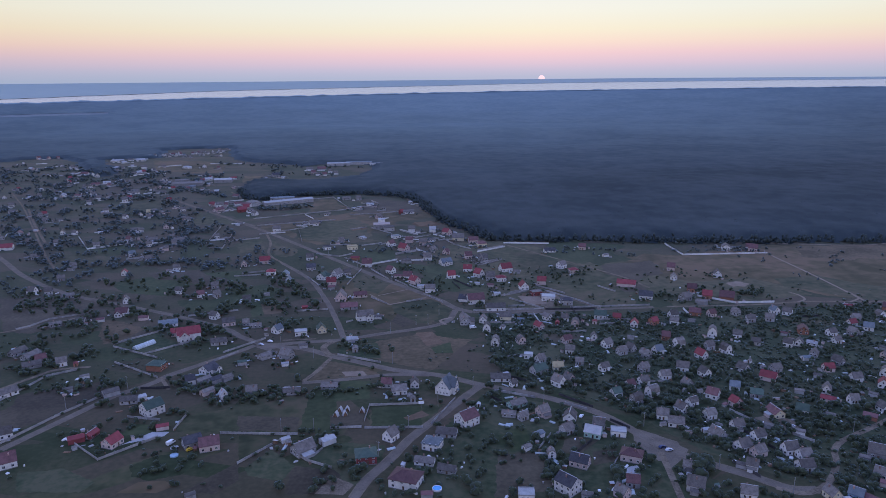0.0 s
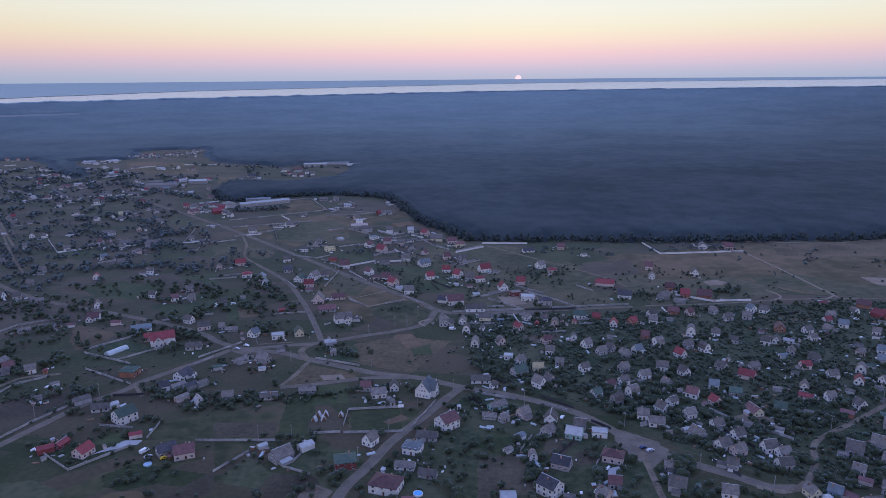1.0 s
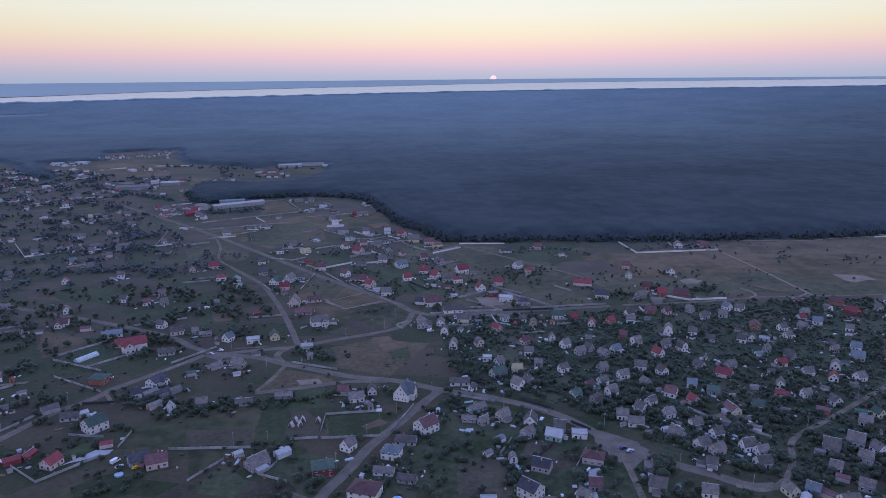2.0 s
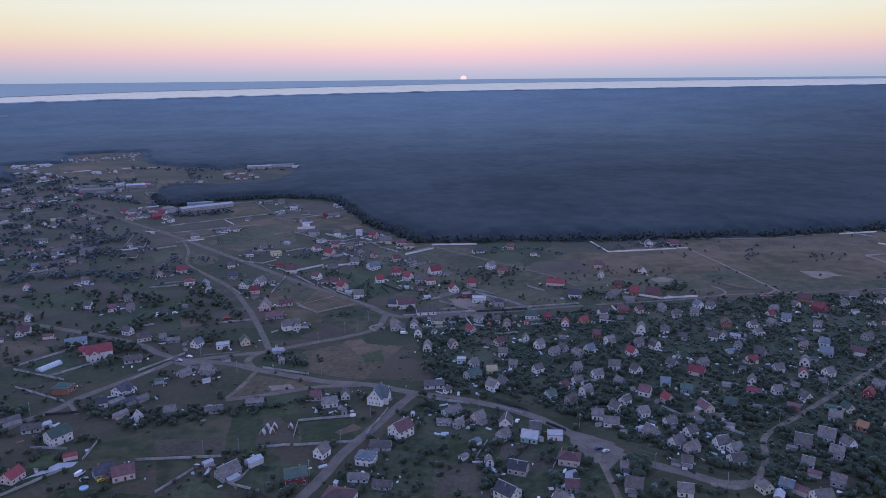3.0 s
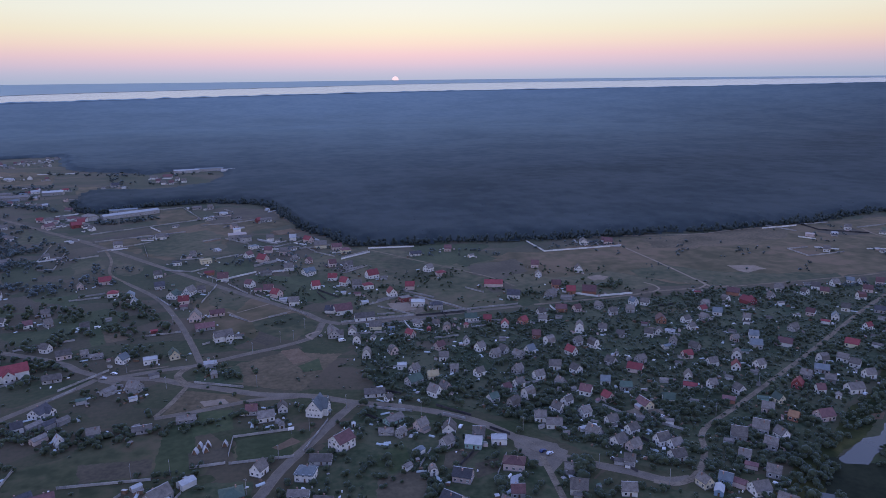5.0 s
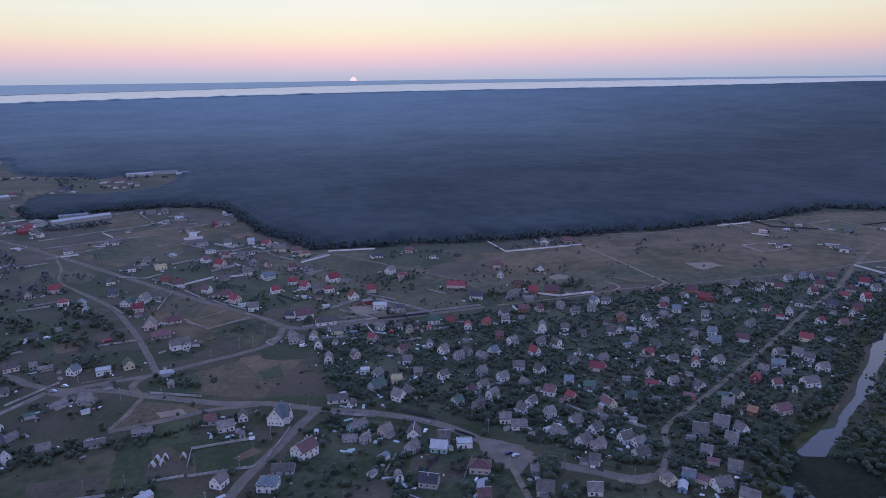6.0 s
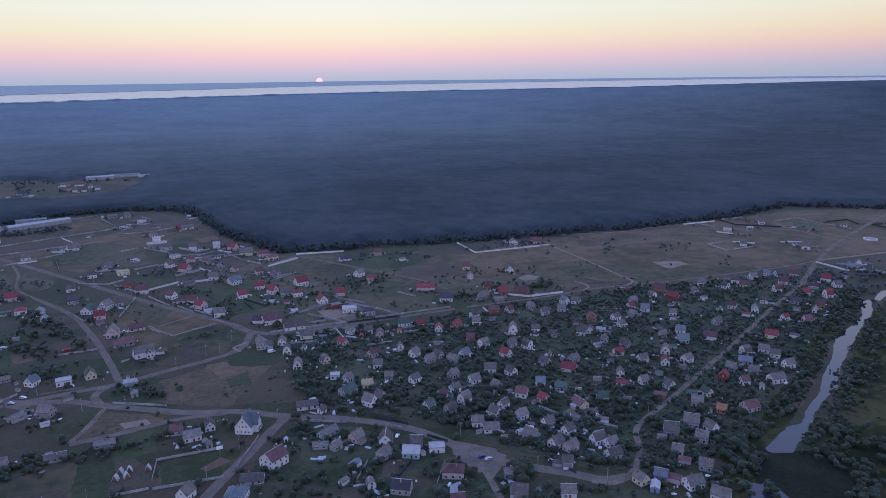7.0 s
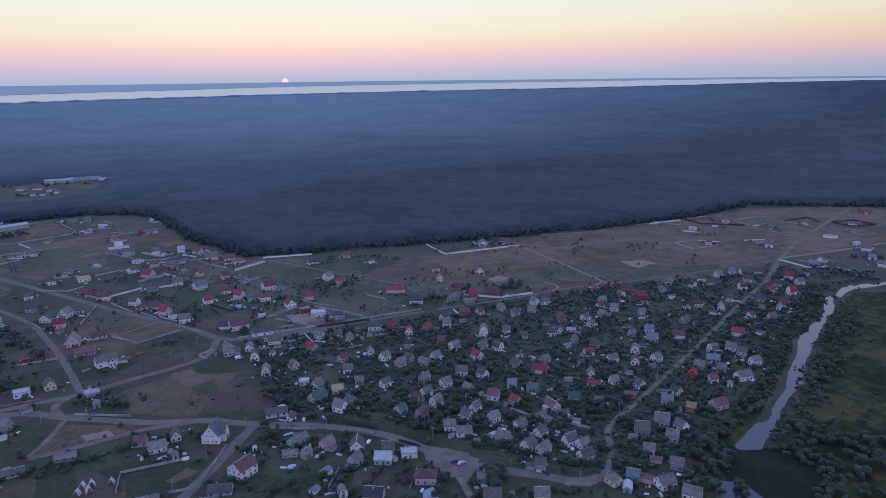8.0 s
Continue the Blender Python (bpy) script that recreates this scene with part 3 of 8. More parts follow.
plot([(-45, 377), (-13, 375), (0, 402), (-46, 399)], "olive")
plot([(-33, 389), (-16, 393), (-21, 383)], "tan")
plot([(-259, 951), (-127, 1068), (-61, 1175), (-7, 1009), (-68, 982), (-97, 908), (-123, 844), (-157, 839)], "dry")
plot([(-106, 675), (-61, 690), (5, 597), (-41, 559), (-90, 603)], "dry")
plot([(65, 813), (127, 753), (155, 721), (101, 685), (74, 735)], "olive")
plot([(127, 668), (194, 643), (200, 595), (143, 589), (103, 640)], "olive")
plot([(443, 671), (439, 637), (470, 636), (469, 666)], "sand")
plot([(363, 630), (366, 621), (374, 622), (369, 629)], "sand")
plot([(-167, 621), (-145, 621), (-138, 585), (-159, 579)], "soil")
plot([(-277, 397), (-269, 420), (-235, 441), (-222, 428), (-259, 368)], "soil")
plot([(-419, 628), (-375, 645), (-282, 584), (-335, 536), (-363, 537)], "soil")
plot([(-214, 305), (-183, 320), (-156, 348), (-119, 350), (-183, 304)], "olive")
plot([(-189, 381), (-172, 378), (-172, 368), (-187, 366)], "green")
plot([(-184, 354), (-171, 370), (-161, 370), (-162, 365), (-180, 357)], "concrete")
plot([(-54, 674), (-3, 693), (8, 652), (-14, 635)], "green")
plot([(-96, 791), (-65, 818), (-54, 764), (-84, 745)], "green")
plot([(148, 815), (192, 842), (221, 820), (185, 764), (149, 774)], "green")
plot([(-15, 738), (10, 756), (26, 671), (3, 662)], "green")
plot([(112, 369), (131, 354), (130, 336), (114, 334), (107, 351)], "asphalt")
plot([(-147, 513), (-125, 507), (-131, 493), (-144, 501)], "asphalt")
plot([(280, 660), (297, 667), (299, 657), (282, 648)], "sand")
plot([(-276, 999), (-153, 1070), (-188, 1181), (-215, 1171), (-205, 1086)], "olive")
plot([(393, 819), (509, 814), (614, 833), (697, 838), (802, 850), (964, 820), (991, 776), (797, 625), (710, 618), (621, 615), (567, 606), (433, 602), (390, 602), (349, 626), (312, 680), (241, 664), (200, 727), (207, 771), (263, 775), (375, 803)], "dry")
plot([(232, 780), (254, 766), (241, 707), (186, 677), (165, 709)], "dry")
plot([(524, 461), (574, 485), (650, 469), (504, 340), (326, 209), (251, 238), (288, 269), (296, 289), (309, 304), (344, 328), (410, 378), (463, 418)], "meadow", 0.01)
plot([(265, 308), (272, 308), (283, 299), (298, 295), (295, 272), (283, 254), (253, 237), (227, 247), (246, 266), (242, 281)], "swamp")
plot([(199, 272), (249, 308), (289, 330), (320, 355), (353, 370), (415, 424), (471, 458), (548, 515), (568, 517), (542, 489), (493, 449), (432, 417), (373, 372), (327, 339), (300, 321), (271, 308), (246, 285), (219, 264)], "meadow", 0.01)
plot([(-218, 649), (-178, 667), (-157, 648), (-162, 605), (-201, 614)], "green")
plot([(-337, 682), (-287, 701), (-250, 679), (-261, 633), (-303, 643)], "green")
plot([(74, 356), (87, 356), (74, 342), (69, 346)], "soil")
plot([(403, 381), (401, 376), (367, 347), (363, 346)], "tan")
plot([(367, 374), (369, 368), (357, 358), (355, 363)], "tan")
plot([(327, 345), (337, 345), (329, 338), (321, 339)], "tan")
plot([(-395, 613), (-363, 620), (-322, 604), (-317, 573), (-336, 564), (-355, 546)], "soil")
plot([(-484, 797), (-407, 805), (-367, 753), (-400, 738), (-457, 753)], "olive")
plot([(-337, 677), (-291, 710), (-253, 716), (-220, 721), (-210, 684), (-258, 672), (-312, 649)], "green")
plot([(-245, 618), (-200, 627), (-185, 597), (-226, 583)], "green")
plot([(-311, 531), (-267, 546), (-246, 550), (-242, 537), (-284, 508), (-299, 514)], "green")
plot([(-275, 521), (-243, 542), (-237, 535), (-256, 508)], "soil")
plot([(-277, 486), (-261, 504), (-227, 486), (-230, 476), (-272, 478)], "green")
plot([(-256, 508), (-234, 536), (-203, 503), (-219, 484)], "garden")
plot([(-317, 719), (-264, 724), (-208, 678), (-238, 673), (-296, 693)], "soil")
plot([(-439, 838), (-404, 854), (-376, 834), (-368, 805), (-413, 803)], "green")
plot([(-329, 874), (-305, 884), (-274, 782), (-306, 784)], "green")
plot([(-179, 614), (-163, 613), (-156, 575), (-166, 572)], "green")
plot([(-112, 741), (-76, 708), (-52, 671), (-64, 633), (-89, 660)], "olive")
plot([(-47, 604), (-12, 616), (7, 589), (-11, 549), (-34, 557)], "olive")
plot([(-69, 739), (-51, 754), (-14, 736), (-3, 697), (-34, 714)], "green")
plot([(-40, 577), (-23, 556), (-33, 543), (-45, 557)], "soil")
plot([(-258, 854), (-233, 869), (-215, 817), (-242, 799)], "olive")
plot([(-218, 868), (-170, 810), (-181, 778), (-197, 788)], "olive")
plot([(-173, 866), (-157, 887), (-111, 885), (-79, 861), (-114, 842), (-142, 843)], "olive")
plot([(-10, 497), (5, 509), (7, 487), (-6, 486)], "green")
plot([(-81, 500), (-51, 509), (-46, 478), (-67, 478), (-78, 487)], "garden")
plot([(82, 792), (116, 777), (139, 729), (117, 699), (85, 740)], "olive")
plot([(123, 824), (190, 826), (210, 759), (168, 728), (147, 771)], "green")
plot([(101, 658), (148, 713), (173, 661), (190, 588), (148, 587), (120, 626)], "olive")
plot([(73, 628), (83, 639), (94, 609), (86, 593), (70, 604)], "tan")
plot([(178, 623), (202, 628), (207, 593), (171, 584)], "green")
plot([(168, 728), (231, 754), (232, 701), (196, 674), (174, 696)], "soil")
plot([(106, 546), (139, 550), (147, 531), (114, 524)], "olive")
plot([(80, 525), (111, 524), (102, 507), (79, 508)], "soil")
plot([(-168, 332), (-161, 341), (-152, 345), (-132, 337), (-138, 324), (-152, 319), (-163, 323)], "green")
plot([(-131, 308), (-123, 321), (-111, 336), (-106, 319), (-114, 307)], "soil")
plot([(-280, 420), (-261, 431), (-233, 430), (-222, 424), (-238, 396), (-252, 373)], "soil")
plot([(-162, 387), (-153, 393), (-130, 401), (-121, 372), (-156, 370)], "olive")
plot([(-225, 327), (-202, 331), (-179, 318), (-183, 309), (-215, 310)], "garden")
plot([(-164, 308), (-157, 318), (-144, 319), (-137, 314), (-144, 308)], "dry")
plot([(-74, 347), (-56, 356), (-34, 353), (-33, 336), (-42, 314), (-51, 314), (-59, 329), (-74, 339)], "garden")
plot([(-81, 332), (-58, 328), (-53, 320), (-61, 306), (-80, 306)], "soil")
plot([(-106, 330), (-96, 349), (-85, 337), (-80, 331), (-84, 317), (-102, 323)], "garden")
plot([(-119, 365), (-99, 364), (-98, 355), (-111, 336)], "olive")
plot([(-75, 439), (-50, 438), (-48, 412), (-70, 407)], "green")
plot([(-70, 389), (-50, 392), (-48, 373), (-67, 372)], "soil")
plot([(-45, 398), (-15, 400), (-13, 374), (-43, 374)], "green")
plot([(-25, 385), (-14, 394), (-9, 388), (-21, 381)], "tan")
plot([(-131, 407), (-107, 408), (-90, 400), (-86, 370), (-121, 370)], "soil")
plot([(-65, 306), (-58, 322), (-46, 314), (-50, 305)], "dirt")
plot([(-75, 453), (-64, 456), (-56, 452), (-63, 446), (-72, 448)], "tan")
plot([(68, 357), (75, 361), (82, 355), (74, 340), (64, 344)], "soil")
plot([(81, 344), (95, 347), (91, 334), (79, 330)], "soil")
plot([(29, 341), (54, 345), (56, 329), (38, 319), (27, 322)], "soil")
plot([(96, 328), (106, 331), (98, 320), (93, 320)], "concrete")
plot([(32, 364), (46, 362), (45, 351), (29, 352)], "green")
plot([(185, 381), (199, 386), (207, 379), (210, 370), (198, 366), (191, 374)], "dirt")
plot([(215, 380), (235, 379), (218, 354), (210, 359)], "olive")
plot([(178, 376), (186, 375), (178, 367), (172, 369)], "green")
plot([(-989, 1664), (-958, 1679), (-881, 1556), (-914, 1528)], "olive")
plot([(-777, 1321), (-685, 1293), (-646, 1217), (-710, 1202)], "green")
plot([(-660, 1313), (-631, 1383), (-583, 1331), (-612, 1277)], "soil")
plot([(-602, 1083), (-531, 1128), (-471, 1178), (-447, 1123), (-501, 1062), (-566, 1022)], "olive")
plot([(-658, 1410), (-617, 1421), (-552, 1353), (-562, 1307)], "soil")
plot([(-741, 1796), (-596, 1763), (-524, 1680), (-485, 1525), (-650, 1569)], "dry")
plot([(-422, 1476), (-394, 1488), (-360, 1415), (-400, 1379)], "dry")
plot([(-386, 1070), (-331, 1022), (-287, 966), (-357, 969)], "olive")
plot([(-269, 978), (-208, 1022), (-197, 994), (-250, 964)], "soil")
plot([(-221, 1152), (-191, 1182), (-148, 1084), (-207, 1060)], "dry")
plot([(-212, 974), (-135, 997), (-98, 955), (-99, 862), (-154, 865), (-193, 878)], "olive")
plot([(-129, 1147), (-55, 1160), (-30, 1049), (-85, 1052), (-135, 1040)], "soil")
plot([(-41, 971), (-15, 983), (-9, 960), (-30, 945)], "tan")
plot([(-127, 934), (-105, 943), (-104, 928), (-123, 920)], "tan")
plot([(-28, 717), (4, 694), (9, 654), (-13, 661)], "green")
plot([(-7, 674), (19, 666), (18, 648), (-4, 652)], "green")
plot([(49, 787), (73, 814), (93, 751), (76, 744)], "olive")
plot([(133, 861), (158, 829), (147, 748), (132, 783)], "green")
plot([(681, 684), (710, 672), (663, 639), (655, 658)], "dry")
plot([(756, 789), (772, 758), (736, 725), (722, 757)], "garden")
plot([(660, 794), (661, 762), (708, 760), (710, 790)], "soil")
plot([(598, 598), (607, 566), (582, 548), (566, 569)], "olive")
plot([(282, 663), (295, 668), (302, 658), (292, 648), (282, 653)], "sand")
plot([(363, 627), (370, 627), (375, 620), (367, 619)], "sand")
plot([(287, 559), (331, 554), (316, 536), (289, 542)], "rough")
plot([(27, 571), (40, 451), (80, 415), (113, 389), (140, 346), (173, 317), (213, 306), (267, 315), (307, 349), (387, 400), (467, 460), (573, 527), (600, 573), (507, 581), (387, 589), (253, 580), (133, 573)], "garden", 0.012)
plot([(30, 424), (60, 404), (93, 373), (110, 345), (145, 309), (200, 287), (160, 233), (80, 240), (-25, 267), (-30, 310), (-8, 360), (21, 408)], "garden", 0.012)
plot([(444, 669), (471, 662), (473, 646), (445, 638), (439, 648)], "sand")
plot([(333, 673), (384, 690), (404, 659), (462, 631), (536, 612), (525, 600), (429, 601), (386, 604), (357, 630), (330, 648)], "olive")
plot([(414, 808), (491, 815), (584, 824), (645, 818), (602, 773), (520, 753), (449, 744), (405, 762)], "ochre")
plot([(132, 868), (174, 846), (205, 810), (180, 776), (152, 740), (118, 762)], "green")
plot([(166, 657), (193, 662), (194, 638), (173, 633)], "soil")
plot([(-12, 696), (20, 699), (39, 657), (12, 638), (-7, 652)], "green")
plot([(18, 776), (36, 784), (60, 752), (36, 737)], "soil")
plot([(70, 623), (88, 626), (94, 602), (77, 597)], "sand")
plot([(-82, 473), (-61, 463), (-39, 445), (-68, 442), (-92, 441)], "ochre")
plot([(-72, 454), (-57, 455), (-53, 447), (-68, 446)], "sand")
plot([(-167, 608), (-150, 603), (-140, 582), (-156, 578)], "ochre")
plot([(-295, 569), (-274, 561), (-247, 543), (-256, 512), (-267, 509)], "ochre")
plot([(-130, 420), (-92, 415), (-88, 387), (-134, 389)], "olive")
road([(-645, 908), (-572, 842), (-504, 773), (-441, 706), (-363, 643), (-291, 606), (-230, 574), (-182, 544), (-161, 523), (-135, 503)], 5.5, "asphalt")
road([(-135, 503), (-106, 497), (-84, 483), (-60, 470), (-34, 456), (-2, 446), (24, 431), (53, 418), (76, 404), (94, 389), (107, 371), (120, 349), (139, 332), (157, 319), (172, 307), (185, 306)], 6.5, "asphalt")
road([(165, 308), (175, 303), (185, 306), (197, 316), (209, 333), (212, 341), (223, 353), (255, 372), (316, 410), (376, 448), (457, 501), (534, 548)], 4, "dirt")
road([(534, 548), (617, 611), (722, 678), (943, 797)], 6, "dirt")
road([(-248, 351), (-235, 378), (-215, 418), (-205, 429), (-197, 439), (-191, 451), (-163, 483), (-146, 505)], 5.5, "asphalt")
road([(-79, 518), (-92, 564), (-111, 622), (-138, 688), (-180, 753)], 4.4, "asphalt")
road([(-458, 1178), (-324, 1022), (-240, 920), (-160, 815), (-119, 761), (-75, 703), (-35, 654), (-4, 615), (10, 592), (26, 579)], 6.5, "asphalt")
road([(26, 579), (107, 582), (140, 585), (187, 589)], 5, "asphalt")
road([(199, 590), (255, 592), (298, 596), (331, 601), (385, 600), (401, 601)], 4, "dirt")
road([(11, 586), (2, 555), (-21, 539), (-48, 529), (-79, 516), (-109, 511), (-135, 505)], 5.5, "asphalt")
road([(24, 429), (12, 411), (-2, 388), (-19, 361), (-30, 337), (-40, 318), (-45, 302)], 6, "asphalt")
road([(374, 775), (380, 687), (383, 595)], 3, "sand")
road([(-84, 481), (-92, 500), (-86, 513)], 6, "dirt")
road([(-83, 479), (-90, 453), (-96, 438)], 4, "dirt")
road([(-96, 436), (-68, 441), (-38, 448), (-10, 447)], 4.5, "asphalt")
road([(118, 343), (117, 326), (115, 300)], 4, "dirt")
road([(387, 599), (431, 598), (563, 602), (617, 611)], 3, "dirt")
road([(617, 611), (703, 612), (786, 617)], 5, "sand")
road([(-238, 913), (-217, 853), (-205, 795), (-180, 753)], 3.5, "dirt")
road([(74, 836), (128, 763), (183, 687), (200, 647)], 3, "dirt")
road([(96, 644), (140, 584)], 4, "dirt")
road([(-330, 1027), (-265, 959)], 4, "asphalt")
road([(-363, 537), (-337, 556), (-314, 577)], 3, "dirt")
road([(-387, 1265), (-345, 1189), (-307, 1153)], 4, "dirt")
road([(-61, 1175), (-16, 1031), (13, 979)], 5, "dirt")
road([(-669, 1108), (-594, 992), (-507, 864)], 4, "dirt")
road([(-101, 518), (-127, 515)], 3, "dirt")
road([(-196, 447), (-183, 427)], 3, "dirt")
road([(-70, 633), (-49, 602)], 2, "sand")
road([(-49, 602), (-16, 622)], 2.4, "sand")
road([(-62, 629), (-35, 648)], 1.6, "sand")
road([(-675, 1652), (-660, 1684), (-624, 1716)], 5, "sand")
road([(-663, 1379), (-648, 1450)], 4, "sand")
road([(-154, 1011), (-74, 1071)], 3, "dirt")
road([(2, 548), (-3, 558), (7, 566)], 3, "sand")
road([(368, 599), (382, 610), (383, 627)], 2.4, "sand")
road([(-297, 429), (-285, 449), (-276, 461), (-254, 466)], 4, "dirt")
road([(-419, 727), (-474, 804), (-572, 952), (-694, 1134), (-805, 1287)], 3, "dirt")
road([(399, 828), (492, 814), (551, 823), (663, 834)], 3, "sand")
road([(723, 791), (713, 758), (715, 714), (717, 675)], 2.6, "sand")
road([(327, 630), (332, 620), (331, 607), (321, 600)], 2.4, "sand")

BANK_L = [(270, 301), (270, 305), (281, 311), (292, 317), (301, 321), (312, 322), (324, 332), (336, 340), (349, 347), (358, 354), (373, 367), (392, 381), (412, 395), (426, 408), (441, 421), (464, 433), (481, 441), (505, 454), (518, 466), (535, 484), (558, 488), (579, 502), (598, 505), (612, 503), (623, 502), (634, 499), (693, 497)]
BANK_R = [(282, 297), (286, 300), (295, 306), (307, 312), (312, 317), (317, 320), (330, 330), (343, 338), (355, 345), (368, 350), (384, 364), (400, 378), (421, 392), (438, 404), (456, 416), (473, 428), (487, 437), (511, 451), (527, 463), (544, 479), (556, 481), (571, 489), (588, 494), (602, 493), (615, 493), (629, 493), (691, 488)]


def stream():
    vs, fs = [], []
    left, right = smooth_line(BANK_L, 1e9), smooth_line(BANK_R, 1e9)
    rows = [(left[k].lerp(left[k + 1], q / 8), right[k].lerp(right[k + 1], q / 8)) for k in range(len(left) - 1) for q in range(8)] + [(left[-1], right[-1])]
    for i, (a, b) in enumerate(rows):
        jag = [0.9 * noise.noise(p * 0.16) + 0.8 * noise.noise(p * 0.5 + Vector((4, 2, 7))) for p in (a, b)]
        side = (b - a).normalized()
        a, b = a - side * jag[0], b + side * jag[1]
        vs += [(a.x, a.y, 0.11), (b.x, b.y, 0.11)]
        if i:
            fs.append((2 * i - 2, 2 * i - 1, 2 * i + 1, 2 * i))
    tagged(new("stream_water", mesh_of("stream_water", vs, fs, M_WATER)), "narrow still stream between wooded banks", "stream", kind="structure")
    vs = [(240, 281, 0.11), (249, 275, 0.11), (248, 261, 0.11), (232, 261, 0.11), (229, 271, 0.11)]
    tagged(new("pond_water", mesh_of("pond_water", vs, [tuple(range(5))], M_WATER)), "small dark pond among the trees", "pond", kind="structure")


stream()


# ---- houses ----
HOUSES = []
FAR_HOUSES = []     # verts, faces and material of those past the nearest three hundred
HOUSE_REACH = 832


def window_meshes(w, h):
    f = mesh_of("window_frame", *boxes((0, 0.06, -w / 2 - 0.08, -w / 2, -0.08, h + 0.08), (0, 0.06, w / 2, w / 2 + 0.08, -0.08, h + 0.08), (0, 0.06, -w / 2, w / 2, -0.08, 0), (0, 0.06, -w / 2, w / 2, h, h + 0.08), (0, 0.05, -0.03, 0.03, 0, h)), M_FRAME)
    p = mesh_of("pane", *boxes((0, 0.02, -w / 2, w / 2, 0, h)), M_GLASS)
    v, q = join(boxes((0, 0.05, -w / 2 - 0.1, w / 2 + 0.1, -0.1, h + 0.1)), boxes((0.051, 0.06, -w / 2, w / 2, 0, h)))
    whole = mesh_of("window", v, q, M_FRAME, M_GLASS, index=[0] * 6 + [1] * 6)
    return f, p, whole


WIN = window_meshes(1.15, 1.3)
WIN_S = window_meshes(0.8, 1.0)
DOOR = mesh_of("door", *boxes((0, 0.07, -0.48, 0.48, 0, 2.05)), M_DOOR)
CHIMNEY = mesh_of("chimney", *boxes((-0.3, 0.3, -0.3, 0.3, 0, 1.6), (-0.38, 0.38, -0.38, 0.38, 1.6, 1.72)), M_CHIM)
# kind: length along the ridge, width, wall height, roof rise, shape
KINDS = {"dacha": (6.6, 5.8, 3.3, 3.2, "gable"), "mansard": (6.4, 6.2, 3.0, 4.2, "mansard"), "shed": (5.2, 3.4, 2.1, 0.9, "gable"), "cottage": (11.5, 9.5, 3.6, 4.0, "gable"),
         "longhouse": (12.5, 7.0, 2.6, 2.6, "gable"), "flat": (9.0, 7.5, 3.6, 0, "flat"), "hipped": (12.0, 10.0, 4.6, 3.0, "hip"), "tall": (11.0, 9.5, 5.6, 3.6, "gable"), "winged": (14.0, 8.5, 4.6, 3.6, "gable")}
ROOF_WORD = {"slate": "grey slate", "red": "red metal", "maroon": "brown", "blue": "pale blue metal", "green": "green metal", "dark": "dark", "pale": "pale sheet", "ochre": "ochre", "orange": "rusty orange", "buff": "buff"}
WALL_WORD = {"white": "white brick", "grey": "grey block", "buff": "buff plastered", "cream": "cream plastered", "brick": "orange brick", "redwash": "red painted", "bluewash": "blue painted", "greenwash": "green painted"}
KIND_WORD = {"dacha": ("small {w} garden house with {r} gable roof", "house"), "mansard": ("{w} garden house with a {r} mansard roof", "house"), "shed": ("low {w} garden shed with {r} roof", "shed"),
             "cottage": ("{w} family house with a {r} gable roof", "house"), "longhouse": ("long low {w} house with {r} gable roof", "house"), "flat": ("{w} box house with a flat {r} roof", "house"),
             "hipped": ("large {w} house with a {r} hipped roof", "house"), "tall": ("two-storey {w} house with {r} gable roof", "house"),
             "winged": ("{w} family house with {r} cross-gabled roof", "house")}


def roof_profile(shape, w, h, rise):
    """Upper outline of the gable end, from one eave to the other."""
    if shape == "mansard":
        return [(w / 2, h), (w * 0.36, h + rise * 0.62), (0, h + rise), (-w * 0.36, h + rise * 0.62), (-w / 2, h)]
    return [(w / 2, h), (0, h + rise), (-w / 2, h)]


